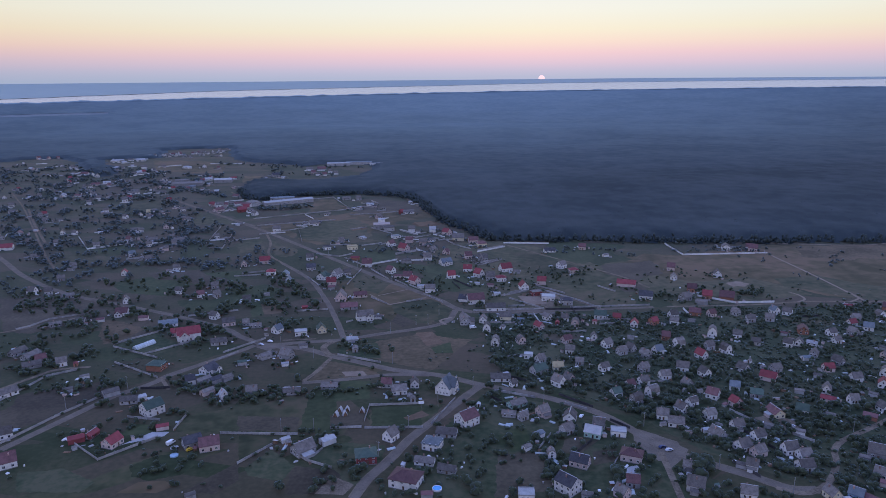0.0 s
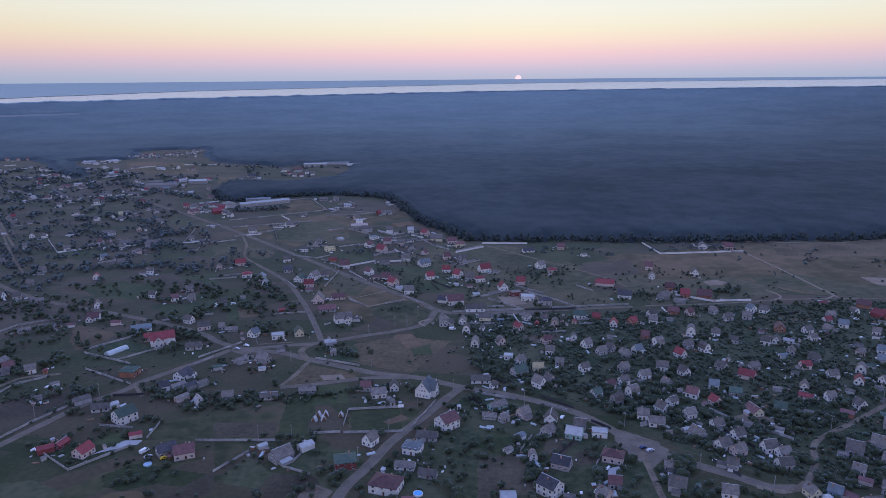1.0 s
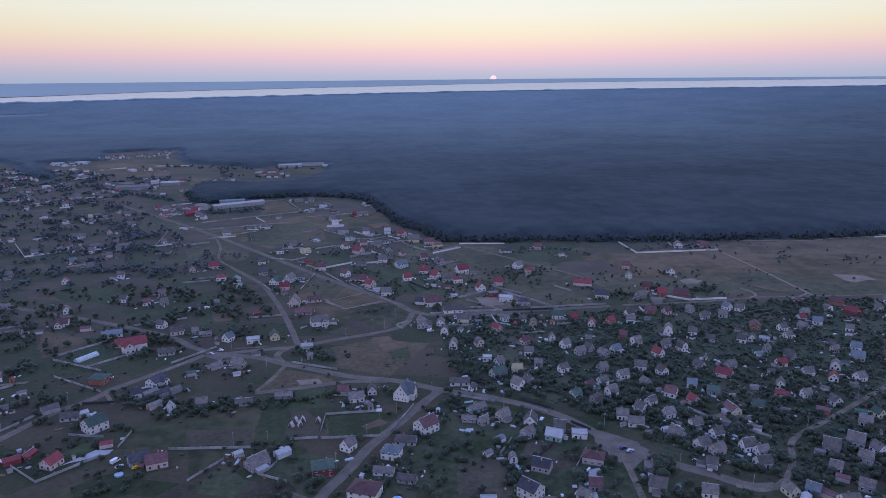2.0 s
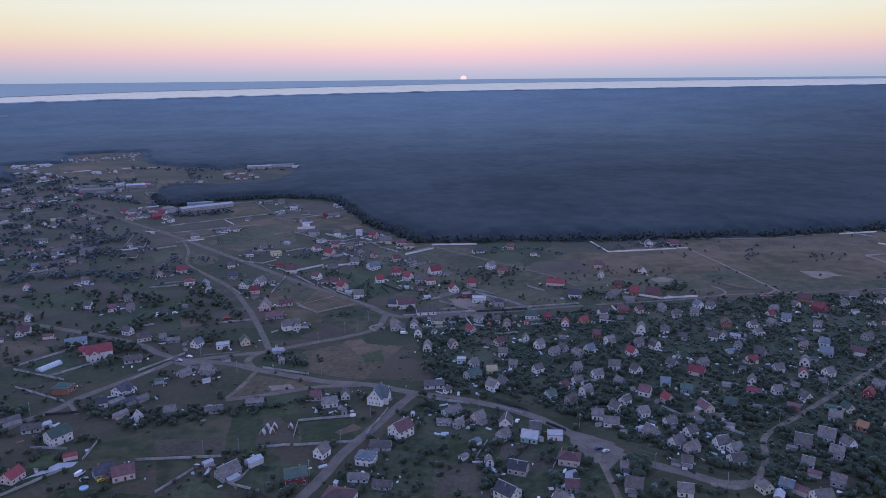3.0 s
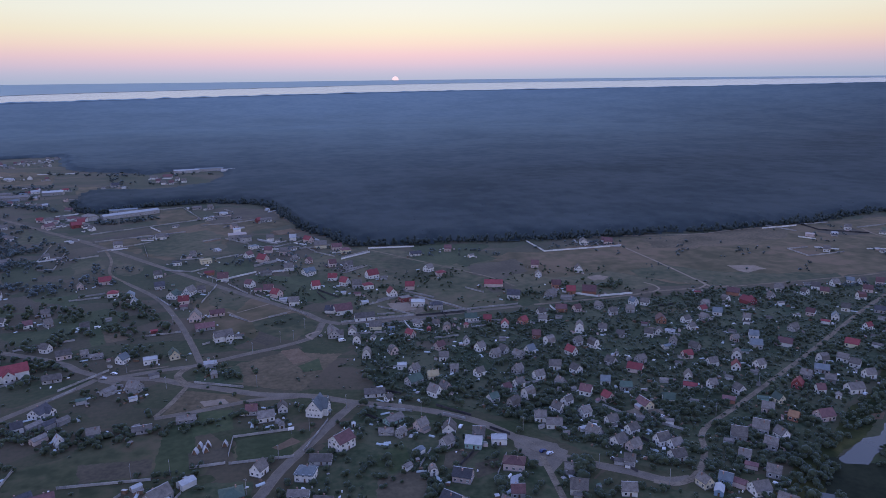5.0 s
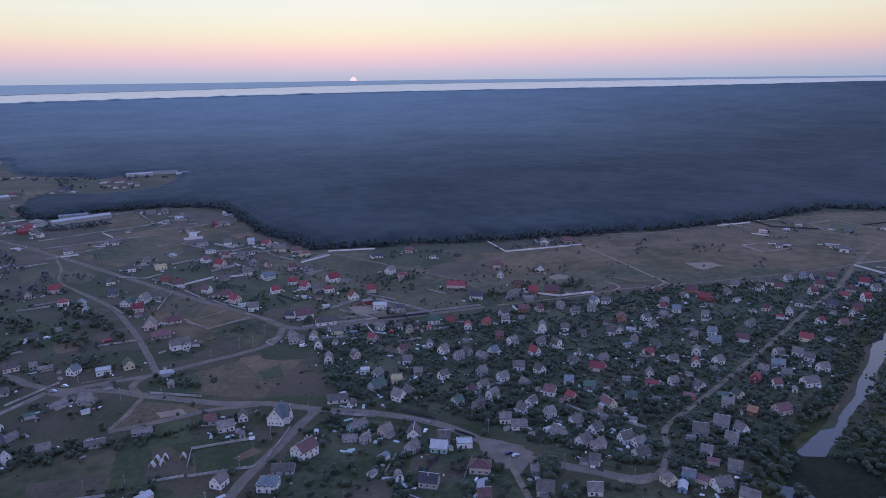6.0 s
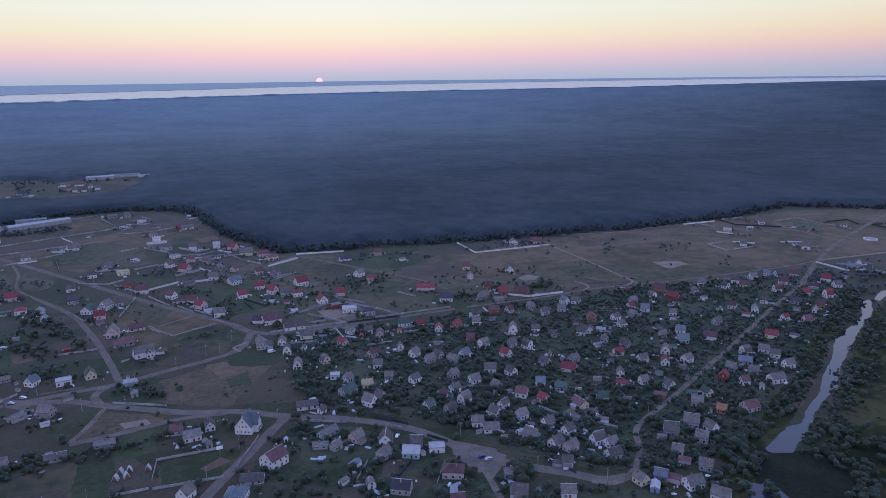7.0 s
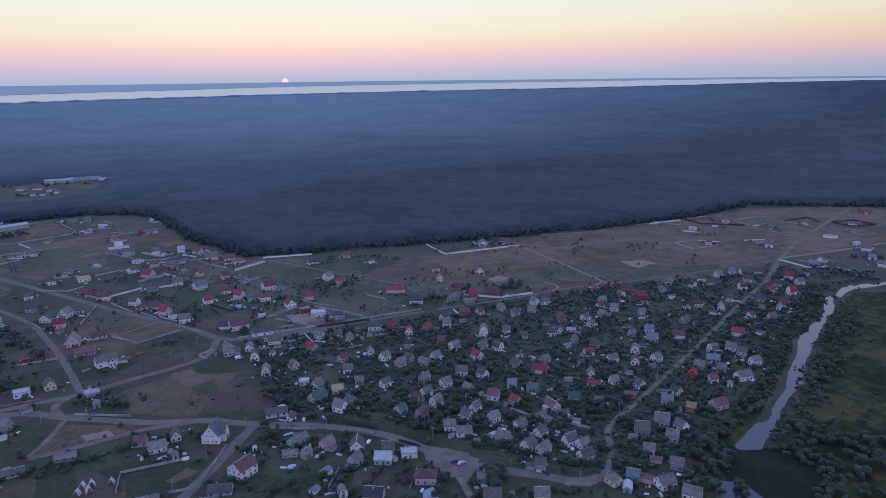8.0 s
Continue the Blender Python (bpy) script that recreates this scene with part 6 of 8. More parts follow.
house(-300.3, 1570.9, 12, "longhouse", "slate", "white", 1.3)
house(-272.8, 1574.3, 182, "longhouse", "maroon", "grey", 1.5)
house(-737.9, 1578.2, 167, "dacha", "slate", "grey")
house(-925.9, 1588.5, 120, "dacha", "slate", "white")
house(-949.8, 1596.0, 67, "shed", "red", "white")
house(-997.0, 1597.2, 205, "dacha", "slate", "grey")
house(-518.0, 1609.7, 189, "dacha", "maroon", "grey")
house(-959.3, 1624.1, 163, "longhouse", "pale", "buff")
house(-750.8, 1627.0, 202, "longhouse", "slate", "grey")
house(-598.9, 1627.3, 27, "longhouse", "pale", "white")
house(-698.1, 1627.6, 200, "cottage", "slate", "white")
house(-857.6, 1629.4, 38, "dacha", "slate", "white")
house(-557.8, 1631.4, 114, "dacha", "slate", "white", 1.4)
house(-661.8, 1653.2, 190, "longhouse", "slate", "grey")
house(-735.7, 1653.4, 203, "dacha", "pale", "white")
house(-923.5, 1688.6, 30, "dacha", "slate", "white")
house(-1035.6, 1723.6, 116, "dacha", "slate", "white", 1.3)
house(-826.0, 1763.5, 29, "longhouse", "pale", "white", 1.3)
house(-767.7, 1777.9, 200, "longhouse", "pale", "white", 1.6)
house(-820.0, 1781.8, 31, "longhouse", "pale", "grey")
house(-800.3, 1793.0, 198, "longhouse", "slate", "white")
house(-673.4, 1857.5, 45, "dacha", "slate", "grey")
house(-600.8, 1865.7, 25, "dacha", "slate", "grey")
house(-783.3, 1872.9, 201, "dacha", "blue", "white", 1.2)
house(-733.4, 1873.3, 29, "dacha", "slate", "white", 1.2)
house(-594.4, 1879.3, 104, "dacha", "slate", "white")
house(-694.5, 1882.9, 158, "dacha", "blue", "grey", 1.2)
house(-775.6, 1887.8, 160, "dacha", "slate", "white", 1.2)
house(-742.1, 1888.1, 40, "dacha", "slate", "white", 1.2)
house(-748.4, 1888.5, 111, "dacha", "slate", "white", 1.2)
house(-720.2, 1890.6, 108, "dacha", "blue", "white", 1.2)
house(-756.4, 1893.4, 107, "dacha", "slate", "white", 1.2)
house(-750.4, 1901.6, 31, "dacha", "slate", "white", 1.2)
house(-713.5, 1905.9, 67, "dacha", "maroon", "white", 1.2)
house(-652.2, 1906.8, 108, "dacha", "slate", "white", 1.2)
house(-753.2, 1909.0, 66, "dacha", "maroon", "white", 1.2)
house(-725.7, 1909.8, 110, "dacha", "slate", "white", 1.2)
house(-735.8, 1912.0, 200, "dacha", "maroon", "white", 1.2)
house(-742.8, 1914.0, 72, "dacha", "slate", "white", 1.2)
house(-681.1, 1932.7, 158, "dacha", "slate", "white", 1.2)
house(-690.7, 1938.0, 20, "dacha", "maroon", "white", 1.2)
house(-650.3, 1943.7, 24, "dacha", "slate", "white", 1.2)
house(-670.8, 1943.9, 196, "dacha", "slate", "grey", 1.2)
house(-729.0, 1944.0, 66, "dacha", "maroon", "white", 1.2)
house(-677.2, 1948.9, 188, "dacha", "maroon", "white", 1.2)
house(-621.8, 1958.1, 64, "dacha", "slate", "white", 1.2)
house(-625.8, 1966.2, 116, "dacha", "blue", "white", 1.2)
house(-685.2, 1972.6, 192, "dacha", "slate", "grey", 1.2)
house(-678.5, 1986.1, 198, "dacha", "slate", "grey", 1.2)
house(-652.0, 1988.2, 101, "dacha", "slate", "white")
house(-632.2, 2007.7, 193, "dacha", "slate", "white", 1.2)
house(-645.6, 2029.9, 23, "dacha", "slate", "white", 1.2)
house(-628.3, 2043.4, 155, "dacha", "slate", "grey", 1.2)
house(-257.9, 567.3, 15, "shed", "maroon", "buff", 1.4)
house(-225.4, 659.4, 20, "dacha", "slate", "grey")
house(-174.9, 509.0, 12, "longhouse", "slate", "grey")
house(-1066.7, 1846.0, 60, "dacha", "maroon", "buff", 1.3)
house(-1038.5, 1843.5, -30, "dacha", "maroon", "buff", 1.2)
house(-1020.2, 1855.0, 30, "dacha", "maroon", "buff", 1.2)
house(-868.2, 1631.6, 60, "dacha", "slate", "white", 1.3)
house(-784.6, 1524.7, 0, "longhouse", "maroon", "buff", 1.2)
house(-676.1, 1547.2, 60, "longhouse", "pale", "white")
house(-655.3, 1577.7, 60, "dacha", "slate", "white", 1.2)
house(-567.0, 1414.7, 60, "dacha", "slate", "white", 1.2)
house(-593.9, 1189.8, 30, "dacha", "slate", "white", 1.3)
house(-541.0, 1171.5, 30, "dacha", "slate", "white", 1.3)
house(-670.0, 1194.7, -30, "shed", "pale", "white", 1.5)
house(-756.5, 1303.6, -30, "shed", "pale", "white", 1.3)
house(-792.7, 1735.6, 60, "longhouse", "pale", "white")
house(-518.5, 1359.9, -30, "longhouse", "slate", "white", 1.1)
house(-758.8, 1629.7, 0, "longhouse", "pale", "grey")
house(-588.7, 1616.0, 60, "longhouse", "pale", "white")
house(-479.2, 1418.9, 30, "longhouse", "pale", "white", 1.2)
house(-353.2, 1468.1, 30, "cottage", "dark", "grey", 1.2)
house(-331.4, 1440.9, 30, "shed", "pale", "white", 1.4)
house(-361.5, 1112.6, 30, "cottage", "slate", "white")
house(-350.6, 1072.7, 60, "longhouse", "maroon", "buff", 1.2)
house(-372.4, 1118.3, -30, "dacha", "red", "buff", 1.2)
house(-312.7, 1067.3, 30, "cottage", "red", "redwash", 1.2)
house(-316.4, 1113.2, -30, "longhouse", "maroon", "white", 1.4)
house(-284.8, 1038.2, -30, "dacha", "slate", "white", 1.2)
house(-408.6, 1076.2, 30, "dacha", "slate", "white", 1.2)
house(-346.6, 1134.0, -30, "longhouse", "slate", "grey", 1.1)
house(-336.2, 1083.0, 60, "shed", "slate", "grey", 1.4)
house(-429.8, 1110.0, -30, "shed", "slate", "white", 1.3)
house(-301.7, 1069.8, 30, "longhouse", "slate", "white", 0.9)
house(-335.7, 1128.1, 30, "longhouse", "maroon", "white")
house(-52.4, 1042.5, 15, "longhouse", "slate", "white", 1.2)
house(-62.3, 1040.0, 40, "dacha", "red", "redwash")
house(-93.4, 1003.8, 40, "dacha", "slate", "buff", 1.2)
house(-139.6, 1079.1, 40, "shed", "pale", "white", 1.3)
house(-134.1, 1082.0, 15, "shed", "slate", "white", 1.2)
house(-116.9, 1111.0, -10, "longhouse", "pale", "white", 0.9)
house(-163.7, 1171.6, 15, "longhouse", "slate", "grey", 1.1)
house(-142.3, 1166.5, -10, "dacha", "slate", "grey", 1.2)
house(-175.6, 1031.7, 15, "shed", "slate", "white", 1.2)
house(-53.3, 1128.0, 40, "shed", "pale", "white", 1.2)
house(-60.5, 875.4, 40, "flat", "blue", "white")
house(-194.2, 963.5, -10, "shed", "slate", "white", 1.2)
house(-92.2, 1076.2, -10, "shed", "slate", "grey", 1.2)
house(-103.8, 873.3, 40, "shed", "pale", "white", 1.2)
house(662.2, 768.6, -20, "shed", "pale", "white", 1.4)
house(747.9, 624.6, -20, "shed", "pale", "white", 1.5)
house(648.7, 675.3, -20, "shed", "slate", "white", 1.5)


def join_far_houses():
    mats = list({id(m): m for _, _, m in FAR_HOUSES}.values())
    vs, fs, idx = [], [], []
    for v, f, m in FAR_HOUSES:
        o = len(vs)
        vs += v
        fs += [tuple(i + o for i in q) for q in f]
        idx += [mats.index(m)] * len(f)
    tagged(new("far_houses", mesh_of("far_houses", vs, fs, *mats, index=idx)), "many small far houses with pale walls", "houses", kind="stuff")


join_far_houses()


# ---- fences ----
FENCE_WORD = {"c": ("grey concrete panel fence between posts", M_CONC, 1.5), "white": ("long white wall with posts", M_WHITEF, 1.8), "d": ("dark metal sheet fence", M_DARKF, 1.7)}


def fence(pts, kind):
    label, m, h = FENCE_WORD[kind]
    far = min(math.hypot(*p) for p in pts) > 600
    span = 11.0 if far else 4.6
    top = tagged(new("fence"), label, "fence", "fences of the village")
    panels = {}
    post = mesh_of("post", *boxes((-0.12, 0.12, -0.12, 0.12, 0, h + 0.15)), m)
    for (x0, y0), (x1, y1) in zip(pts, pts[1:]):
        ln = math.hypot(x1 - x0, y1 - y0)
        n = max(1, round(ln / span))
        a = math.degrees(math.atan2(y1 - y0, x1 - x0))
        step = ln / n
        key = round(step, 2)
        if key not in panels:
            panels[key] = mesh_of("panel", *boxes((0.12, step - 0.12, -0.05, 0.05, 0.05, h), (0.12, step - 0.12, -0.08, 0.08, h, h + 0.08)), m)
        for i in range(n):
            px, py = x0 + (x1 - x0) * i / n, y0 + (y1 - y0) * i / n
            part("panel", panels[key], top, m=pose(px, py, 0, 0, 0, a))
            part("post", post, top, m=pose(px, py, 0, 0, 0, a))
    part("post", post, top, m=pose(*pts[-1], 0, 0, 0, a))


fence([(-55, 786), (-32, 802)], "c")
fence([(40, 795), (75, 820)], "white")
fence([(36, 733), (66, 759)], "c")
fence([(54, 624), (81, 640)], "c")
fence([(98, 639), (124, 609), (139, 586)], "c")
fence([(-58, 919), (-37, 891), (-22, 904)], "c")
fence([(-36, 873), (-16, 889)], "c")
fence([(90, 584), (135, 584)], "d")
fence([(-6, 859), (12, 862)], "c")
fence([(129, 544), (158, 550)], "c")
fence([(48, 550), (65, 550)], "c")
fence([(78, 572), (81, 544)], "white")
fence([(11, 837), (33, 810)], "c")
fence([(10, 680), (28, 652)], "d")
fence([(-32, 815), (-22, 791)], "c")
fence([(57, 583), (89, 586)], "c")
fence([(114, 589), (116, 545)], "d")
fence([(271, 829), (275, 773), (374, 778)], "white")
fence([(75, 839), (130, 834)], "white")
fence([(-279, 1008), (-145, 1079), (-189, 1193), (-222, 1177)], "c")
fence([(-261, 958), (-156, 994)], "c")
fence([(-209, 356), (-188, 339), (-165, 363)], "c")
fence([(-159, 371), (-158, 392)], "c")
fence([(-193, 388), (-172, 384)], "c")
fence([(-252, 357), (-235, 396), (-219, 424)], "c")
fence([(-130, 367), (-85, 365)], "c")
fence([(-111, 334), (-97, 354)], "c")
fence([(-75, 337), (-60, 329)], "c")
fence([(-48, 381), (-47, 401), (-15, 403)], "c")
fence([(-47, 372), (-13, 372)], "c")
fence([(-255, 504), (-212, 481)], "c")
fence([(-240, 473), (-198, 446)], "c")
fence([(-225, 488), (-199, 513)], "c")
fence([(-257, 510), (-230, 539)], "c")
fence([(-129, 585), (-103, 589)], "c")
fence([(-77, 721), (-56, 684)], "c")
fence([(-19, 633), (-1, 607)], "c")
fence([(33, 421), (58, 410)], "c")
fence([(76, 402), (88, 393)], "c")
fence([(41, 803), (73, 825)], "c")
fence([(35, 741), (64, 762)], "c")
fence([(62, 633), (75, 641)], "c")
fence([(58, 594), (73, 595)], "c")
fence([(26, 582), (57, 585)], "c")
fence([(-286, 826), (-269, 825), (-280, 904)], "c")
fence([(-268, 864), (-237, 879)], "c")
fence([(-480, 895), (-434, 825), (-401, 848)], "white")
fence([(-403, 902), (-416, 942)], "c")
fence([(554, 716), (554, 681), (606, 687)], "c")
fence([(554, 716), (582, 717)], "c")
fence([(664, 834), (662, 796), (709, 763)], "d")
fence([(613, 838), (629, 797)], "c")
fence([(720, 796), (774, 804), (778, 766), (785, 721)], "c")
fence([(830, 731), (869, 731), (871, 696), (833, 701), (830, 731)], "d")
fence([(780, 765), (829, 770), (818, 740)], "d")
fence([(237, 619), (263, 598), (299, 599)], "white")
fence([(-218, 699), (-187, 705)], "c")
fence([(-56, 790), (-30, 808)], "c")
fence([(-149, 793), (-120, 779), (-106, 791)], "c")
fence([(638, 558), (642, 525)], "c")
fence([(130, 556), (159, 556)], "c")
fence([(36, 552), (60, 551)], "c")
fence([(47, 478), (59, 480)], "c")
fence([(-202, 428), (-183, 429)], "d")
fence([(-286, 412), (-279, 438)], "c")
fence([(-99, 937), (-71, 903)], "c")
fence([(-58, 921), (-33, 892)], "white")
fence([(-90, 735), (-52, 761)], "white")
fence([(-49, 756), (-22, 760)], "white")
fence([(-8, 887), (13, 836)], "c")
fence([(-100, 831), (-76, 845)], "c")
fence([(-79, 484), (-46, 469)], "c")
fence([(-8, 376), (7, 410)], "c")
fence([(37, 448), (55, 435)], "d")
fence([(74, 414), (92, 396)], "d")
fence([(199, 361), (207, 352)], "c")
fence([(156, 378), (163, 371)], "c")
fence([(175, 391), (185, 374)], "c")
fence([(211, 582), (211, 564)], "white")
fence([(304, 559), (320, 561)], "d")
fence([(-166, 490), (-141, 519)], "c")
fence([(-279, 438), (-277, 449), (-260, 461)], "c")
fence([(-113, 773), (-79, 728)], "c")
fence([(-49, 680), (-35, 659)], "c")
fence([(-243, 900), (-190, 940)], "c")
fence([(-34, 663), (-18, 642)], "c")
fence([(-88, 722), (-96, 665)], "c")
fence([(9, 672), (16, 648)], "d")
fence([(89, 660), (115, 631)], "c")
fence([(113, 589), (185, 594)], "c")
fence([(46, 568), (105, 573)], "c")
fence([(-209, 976), (-177, 852)], "c")
fence([(70, 340), (83, 355)], "d")
fence([(99, 379), (108, 369)], "d")
fence([(52, 347), (61, 363)], "c")
fence([(-867, 1525), (-843, 1496), (-811, 1512), (-809, 1559)], "white")
fence([(-670, 1486), (-645, 1529)], "white")
fence([(-639, 1023), (-629, 1031)], "c")
fence([(-297, 850), (-300, 875), (-310, 953)], "c")
fence([(-476, 937), (-453, 947)], "c")
fence([(-71, 907), (-62, 879), (-29, 878)], "c")
fence([(27, 415), (46, 392)], "d")
fence([(172, 366), (183, 340)], "d")
fence([(128, 432), (148, 433)], "c")
fence([(-67, 372), (-49, 373)], "c")
fence([(-71, 342), (-68, 349)], "c")
fence([(-222, 574), (-183, 589)], "c")
fence([(-354, 544), (-347, 551), (-340, 569), (-314, 584)], "c")
fence([(-168, 474), (-155, 491)], "c")
fence([(-213, 710), (-191, 717)], "c")
fence([(-68, 623), (-51, 603)], "c")
fence([(-82, 555), (-77, 559)], "c")
fence([(-140, 693), (-124, 664)], "c")
fence([(-32, 809), (-17, 790)], "white")
fence([(61, 617), (89, 586)], "c")
fence([(151, 654), (164, 635)], "c")
fence([(95, 528), (115, 529)], "c")
fence([(90, 331), (100, 349)], "c")
fence([(153, 332), (161, 317)], "d")
fence([(-846, 1777), (-827, 1792)], "white")
fence([(-818, 1820), (-767, 1820)], "white")
fence([(-802, 1741), (-772, 1746)], "white")
fence([(-779, 1636), (-761, 1659)], "white")
fence([(-672, 1645), (-628, 1681)], "white")
fence([(-640, 1556), (-618, 1564)], "white")
fence([(-675, 1371), (-646, 1386)], "white")
fence([(-636, 1354), (-619, 1372)], "white")
fence([(-671, 1285), (-657, 1300)], "white")
fence([(-540, 1245), (-522, 1269)], "white")
fence([(-1007, 1728), (-987, 1741)], "white")
fence([(-945, 1657), (-916, 1672)], "white")
fence([(-844, 1777), (-861, 1828)], "white")
fence([(-568, 1706), (-530, 1707)], "white")
fence([(-510, 1701), (-482, 1706)], "white")
fence([(-366, 1156), (-339, 1173)], "white")
fence([(-208, 1035), (-190, 1003)], "white")
fence([(-624, 1506), (-610, 1532)], "white")
fence([(-341, 1075), (-324, 1085)], "white")
fence([(-140, 1034), (-101, 1038)], "c")
fence([(-101, 1038), (-62, 1059)], "c")
fence([(-19, 900), (-9, 908)], "c")
fence([(-134, 1133), (-120, 1120)], "c")
fence([(-120, 1155), (-106, 1131)], "c")
fence([(-126, 928), (-105, 940)], "c")
fence([(-34, 609), (-19, 617)], "c")
fence([(597, 822), (652, 826)], "white")
fence([(663, 832), (707, 834)], "c")
fence([(607, 604), (610, 567), (630, 562)], "white")


# ---- the church and other single buildings ----
def church():
    """Two steep gabled halls that cross: one gable to the south, one to the east, with pointed caps on the ridges."""
    top = tagged(new("church", None), "white chapel with steep pale blue cross-gabled roof", "church")
    top.matrix_basis = pose(1.0, 421, 0, 0, 0, 66)
    l, w, h, rise = 11.5, 10.0, 4.8, 6.2

    def hall(w, h, rise, x0, x1):
        k = 0.45 / math.hypot(w / 2, rise)
        ey, ez = w / 2 * (1 + k), h - rise * k
        body = prism([(-w / 2, 0), (w / 2, 0), (w / 2, h), (0, h + rise), (-w / 2, h)], x0, x1)
        cap = prism([(-ey, ez), (0, h + rise + 0.02), (ey, ez), (ey + 0.06, ez + 0.22), (0, h + rise + 0.26), (-ey - 0.06, ez + 0.22)], x0 - 0.45, x1 + 0.45)
        return body, cap

    body, cap = hall(w, h, rise, -l / 2, l / 2)
    part("wall", mesh_of("wall", *body, WALL["white"]), top)
    part("roof", mesh_of("roof", *cap, ROOF["blue"]), top)
    body, cap = hall(6.4, h + 0.3, rise - 0.55, 0.4, w / 2 + 2.4)
    turned = pose(0.9, 0, 0, 0, 0, -90)
    wing = part("wing", mesh_of("wing", *body, WALL["white"]), top, m=turned)
    part("wing_roof", mesh_of("wing_roof", *cap, ROOF["blue"]), wing)
    for m in (pose(-l / 2 + 0.1, 0, 0), pose(0.9, -w / 2 - 2.2, 0)):
        b = h + rise - 0.5
        t = part("pinnacle", mesh_of("pinnacle", *boxes((-0.35, 0.35, -0.35, 0.35, b, b + 1.0)), WALL["white"]), top, m=m)
        b += 1.0
        part("spire", mesh_of("spire", [(-0.5, -0.5, b), (0.5, -0.5, b), (0.5, 0.5, b), (-0.5, 0.5, b), (0, 0, b + 1.3)], [(3, 2, 1, 0), (0, 1, 4), (1, 2, 4), (2, 3, 4), (3, 0, 4)], ROOF["blue"]), t)
    front = pose(0, 0, 0, 0, 0, 180) @ pose(l / 2 + 0.004, 0, 0)
    east = turned @ pose(w / 2 + 2.404, 0, 0)
    for m, offs in ((front, ((-3.4, 1.1), (-1.2, 1.1), (1.2, 1.1), (3.4, 1.1), (-2.0, 4.4), (0, 4.4), (2.0, 4.4), (0, 7.4))), (east, ((-1.9, 1.1), (1.9, 1.1), (-1.0, 4.4), (1.0, 4.4), (0, 6.9)))):
        for off, zf in offs:
            wo = part("window", WIN_S[0], top, m=m @ pose(0, off, zf))
            part("pane", WIN_S[1], wo, m=pose(0.006, 0, 0))
    part("door", DOOR, top, m=east @ pose(0, 0, 0.1))
    part("porch_roof", mesh_of("porch_roof", *boxes((0, 1.6, -1.3, 1.3, 2.5, 2.65), (1.4, 1.55, -1.2, -1.05, 0, 2.5), (1.4, 1.55, 1.05, 1.2, 0, 2.5)), ROOF["blue"]), top, m=east)


church()


def billboard(x, y, turn):
    top = tagged(new("billboard"), "blank white billboard on a steel post", "billboard")
    top.matrix_basis = pose(x, y, 0, 0, 0, turn)
    part("board", mesh_of("board", *boxes((-1.7, 1.7, -0.08, 0.08, 2.6, 4.6)), M_FRAME), top)
    part("post", mesh_of("post", *boxes((-0.12, 0.12, 0.09, 0.3, 0, 4.2)), M_PLINTH), top)


billboard(-14.4, 398.0, 5)
M_CANVAS = mat("white_canvas", (0.34, 0.335, 0.33), (0.52, 0.515, 0.50), 0.8, 0.8, vary=0.05)
M_TIMBER = mat("brown_timber", (0.12, 0.07, 0.045), (0.22, 0.14, 0.09), 0.8, 0.85, vary=0.1)


def cabin(x, y, turn):
    """An A-frame cabin: brown ends, a white roof to the ground."""
    top = tagged(new("a_frame_cabin"), "small a-frame cabin with white roof reaching the ground", "cabin", "a-frame cabins on the field")
    top.matrix_basis = pose(x, y, 0, 0, 0, turn) @ Matrix.Diagonal((0.72, 0.72, 0.72, 1))
    part("end_wall", mesh_of("end_wall", *prism([(-2.1, 0), (2.1, 0), (0.0, 4.4)], -1.7, 1.7), M_TIMBER), top)
    part("roof", mesh_of("roof", *prism([(-2.3, 0), (-2.15, 0), (0, 4.5), (2.15, 0), (2.3, 0), (1.6, 2.4), (0, 4.8), (-1.6, 2.4)][::1], -1.9, 1.9), M_CANVAS), top)


for cx_, cy_, ct in ((-66.0, 388.0, 70), (-64.3, 394.0, 75), (-60.7, 388.7, 110), (-60.0, 394.4, 95), (-50.7, 392.7, 84)):
    cabin(cx_, cy_, ct)


def warehouse(x, y, turn, l, w, h, roof, wall):
    top = tagged(new("warehouse"), "long low warehouse with a pale shallow roof", "warehouse")
    top.matrix_basis = pose(x, y, 0, 0, 0, turn)
    part("wall", mesh_of("wall", *prism([(-w / 2, 0), (w / 2, 0), (w / 2, h), (0, h + w * 0.12), (-w / 2, h)], -l / 2, l / 2), WALL[wall]), top)
    part("roof", mesh_of("roof", *prism([(-w / 2 - 0.4, h - 0.05), (0, h + w * 0.12 + 0.02), (w / 2 + 0.4, h - 0.05), (w / 2 + 0.4, h + 0.2), (0, h + w * 0.12 + 0.25), (-w / 2 - 0.4, h + 0.2)], -l / 2 - 0.4, l / 2 + 0.4), ROOF[roof]), top)
    for i in range(int(l / 7)):
        part("window", WIN[2], top, m=pose(0, 0, 0, 0, 0, -90) @ pose(w / 2 + 0.004, -l / 2 + 4 + i * 7, 1.4))
    part("gate", mesh_of("gate", *boxes((0, 0.08, -1.8, 1.8, 0, min(3.2, h - 0.4))), M_DOOR), top, m=pose(-l / 2, 0, 0, 0, 0, 180))


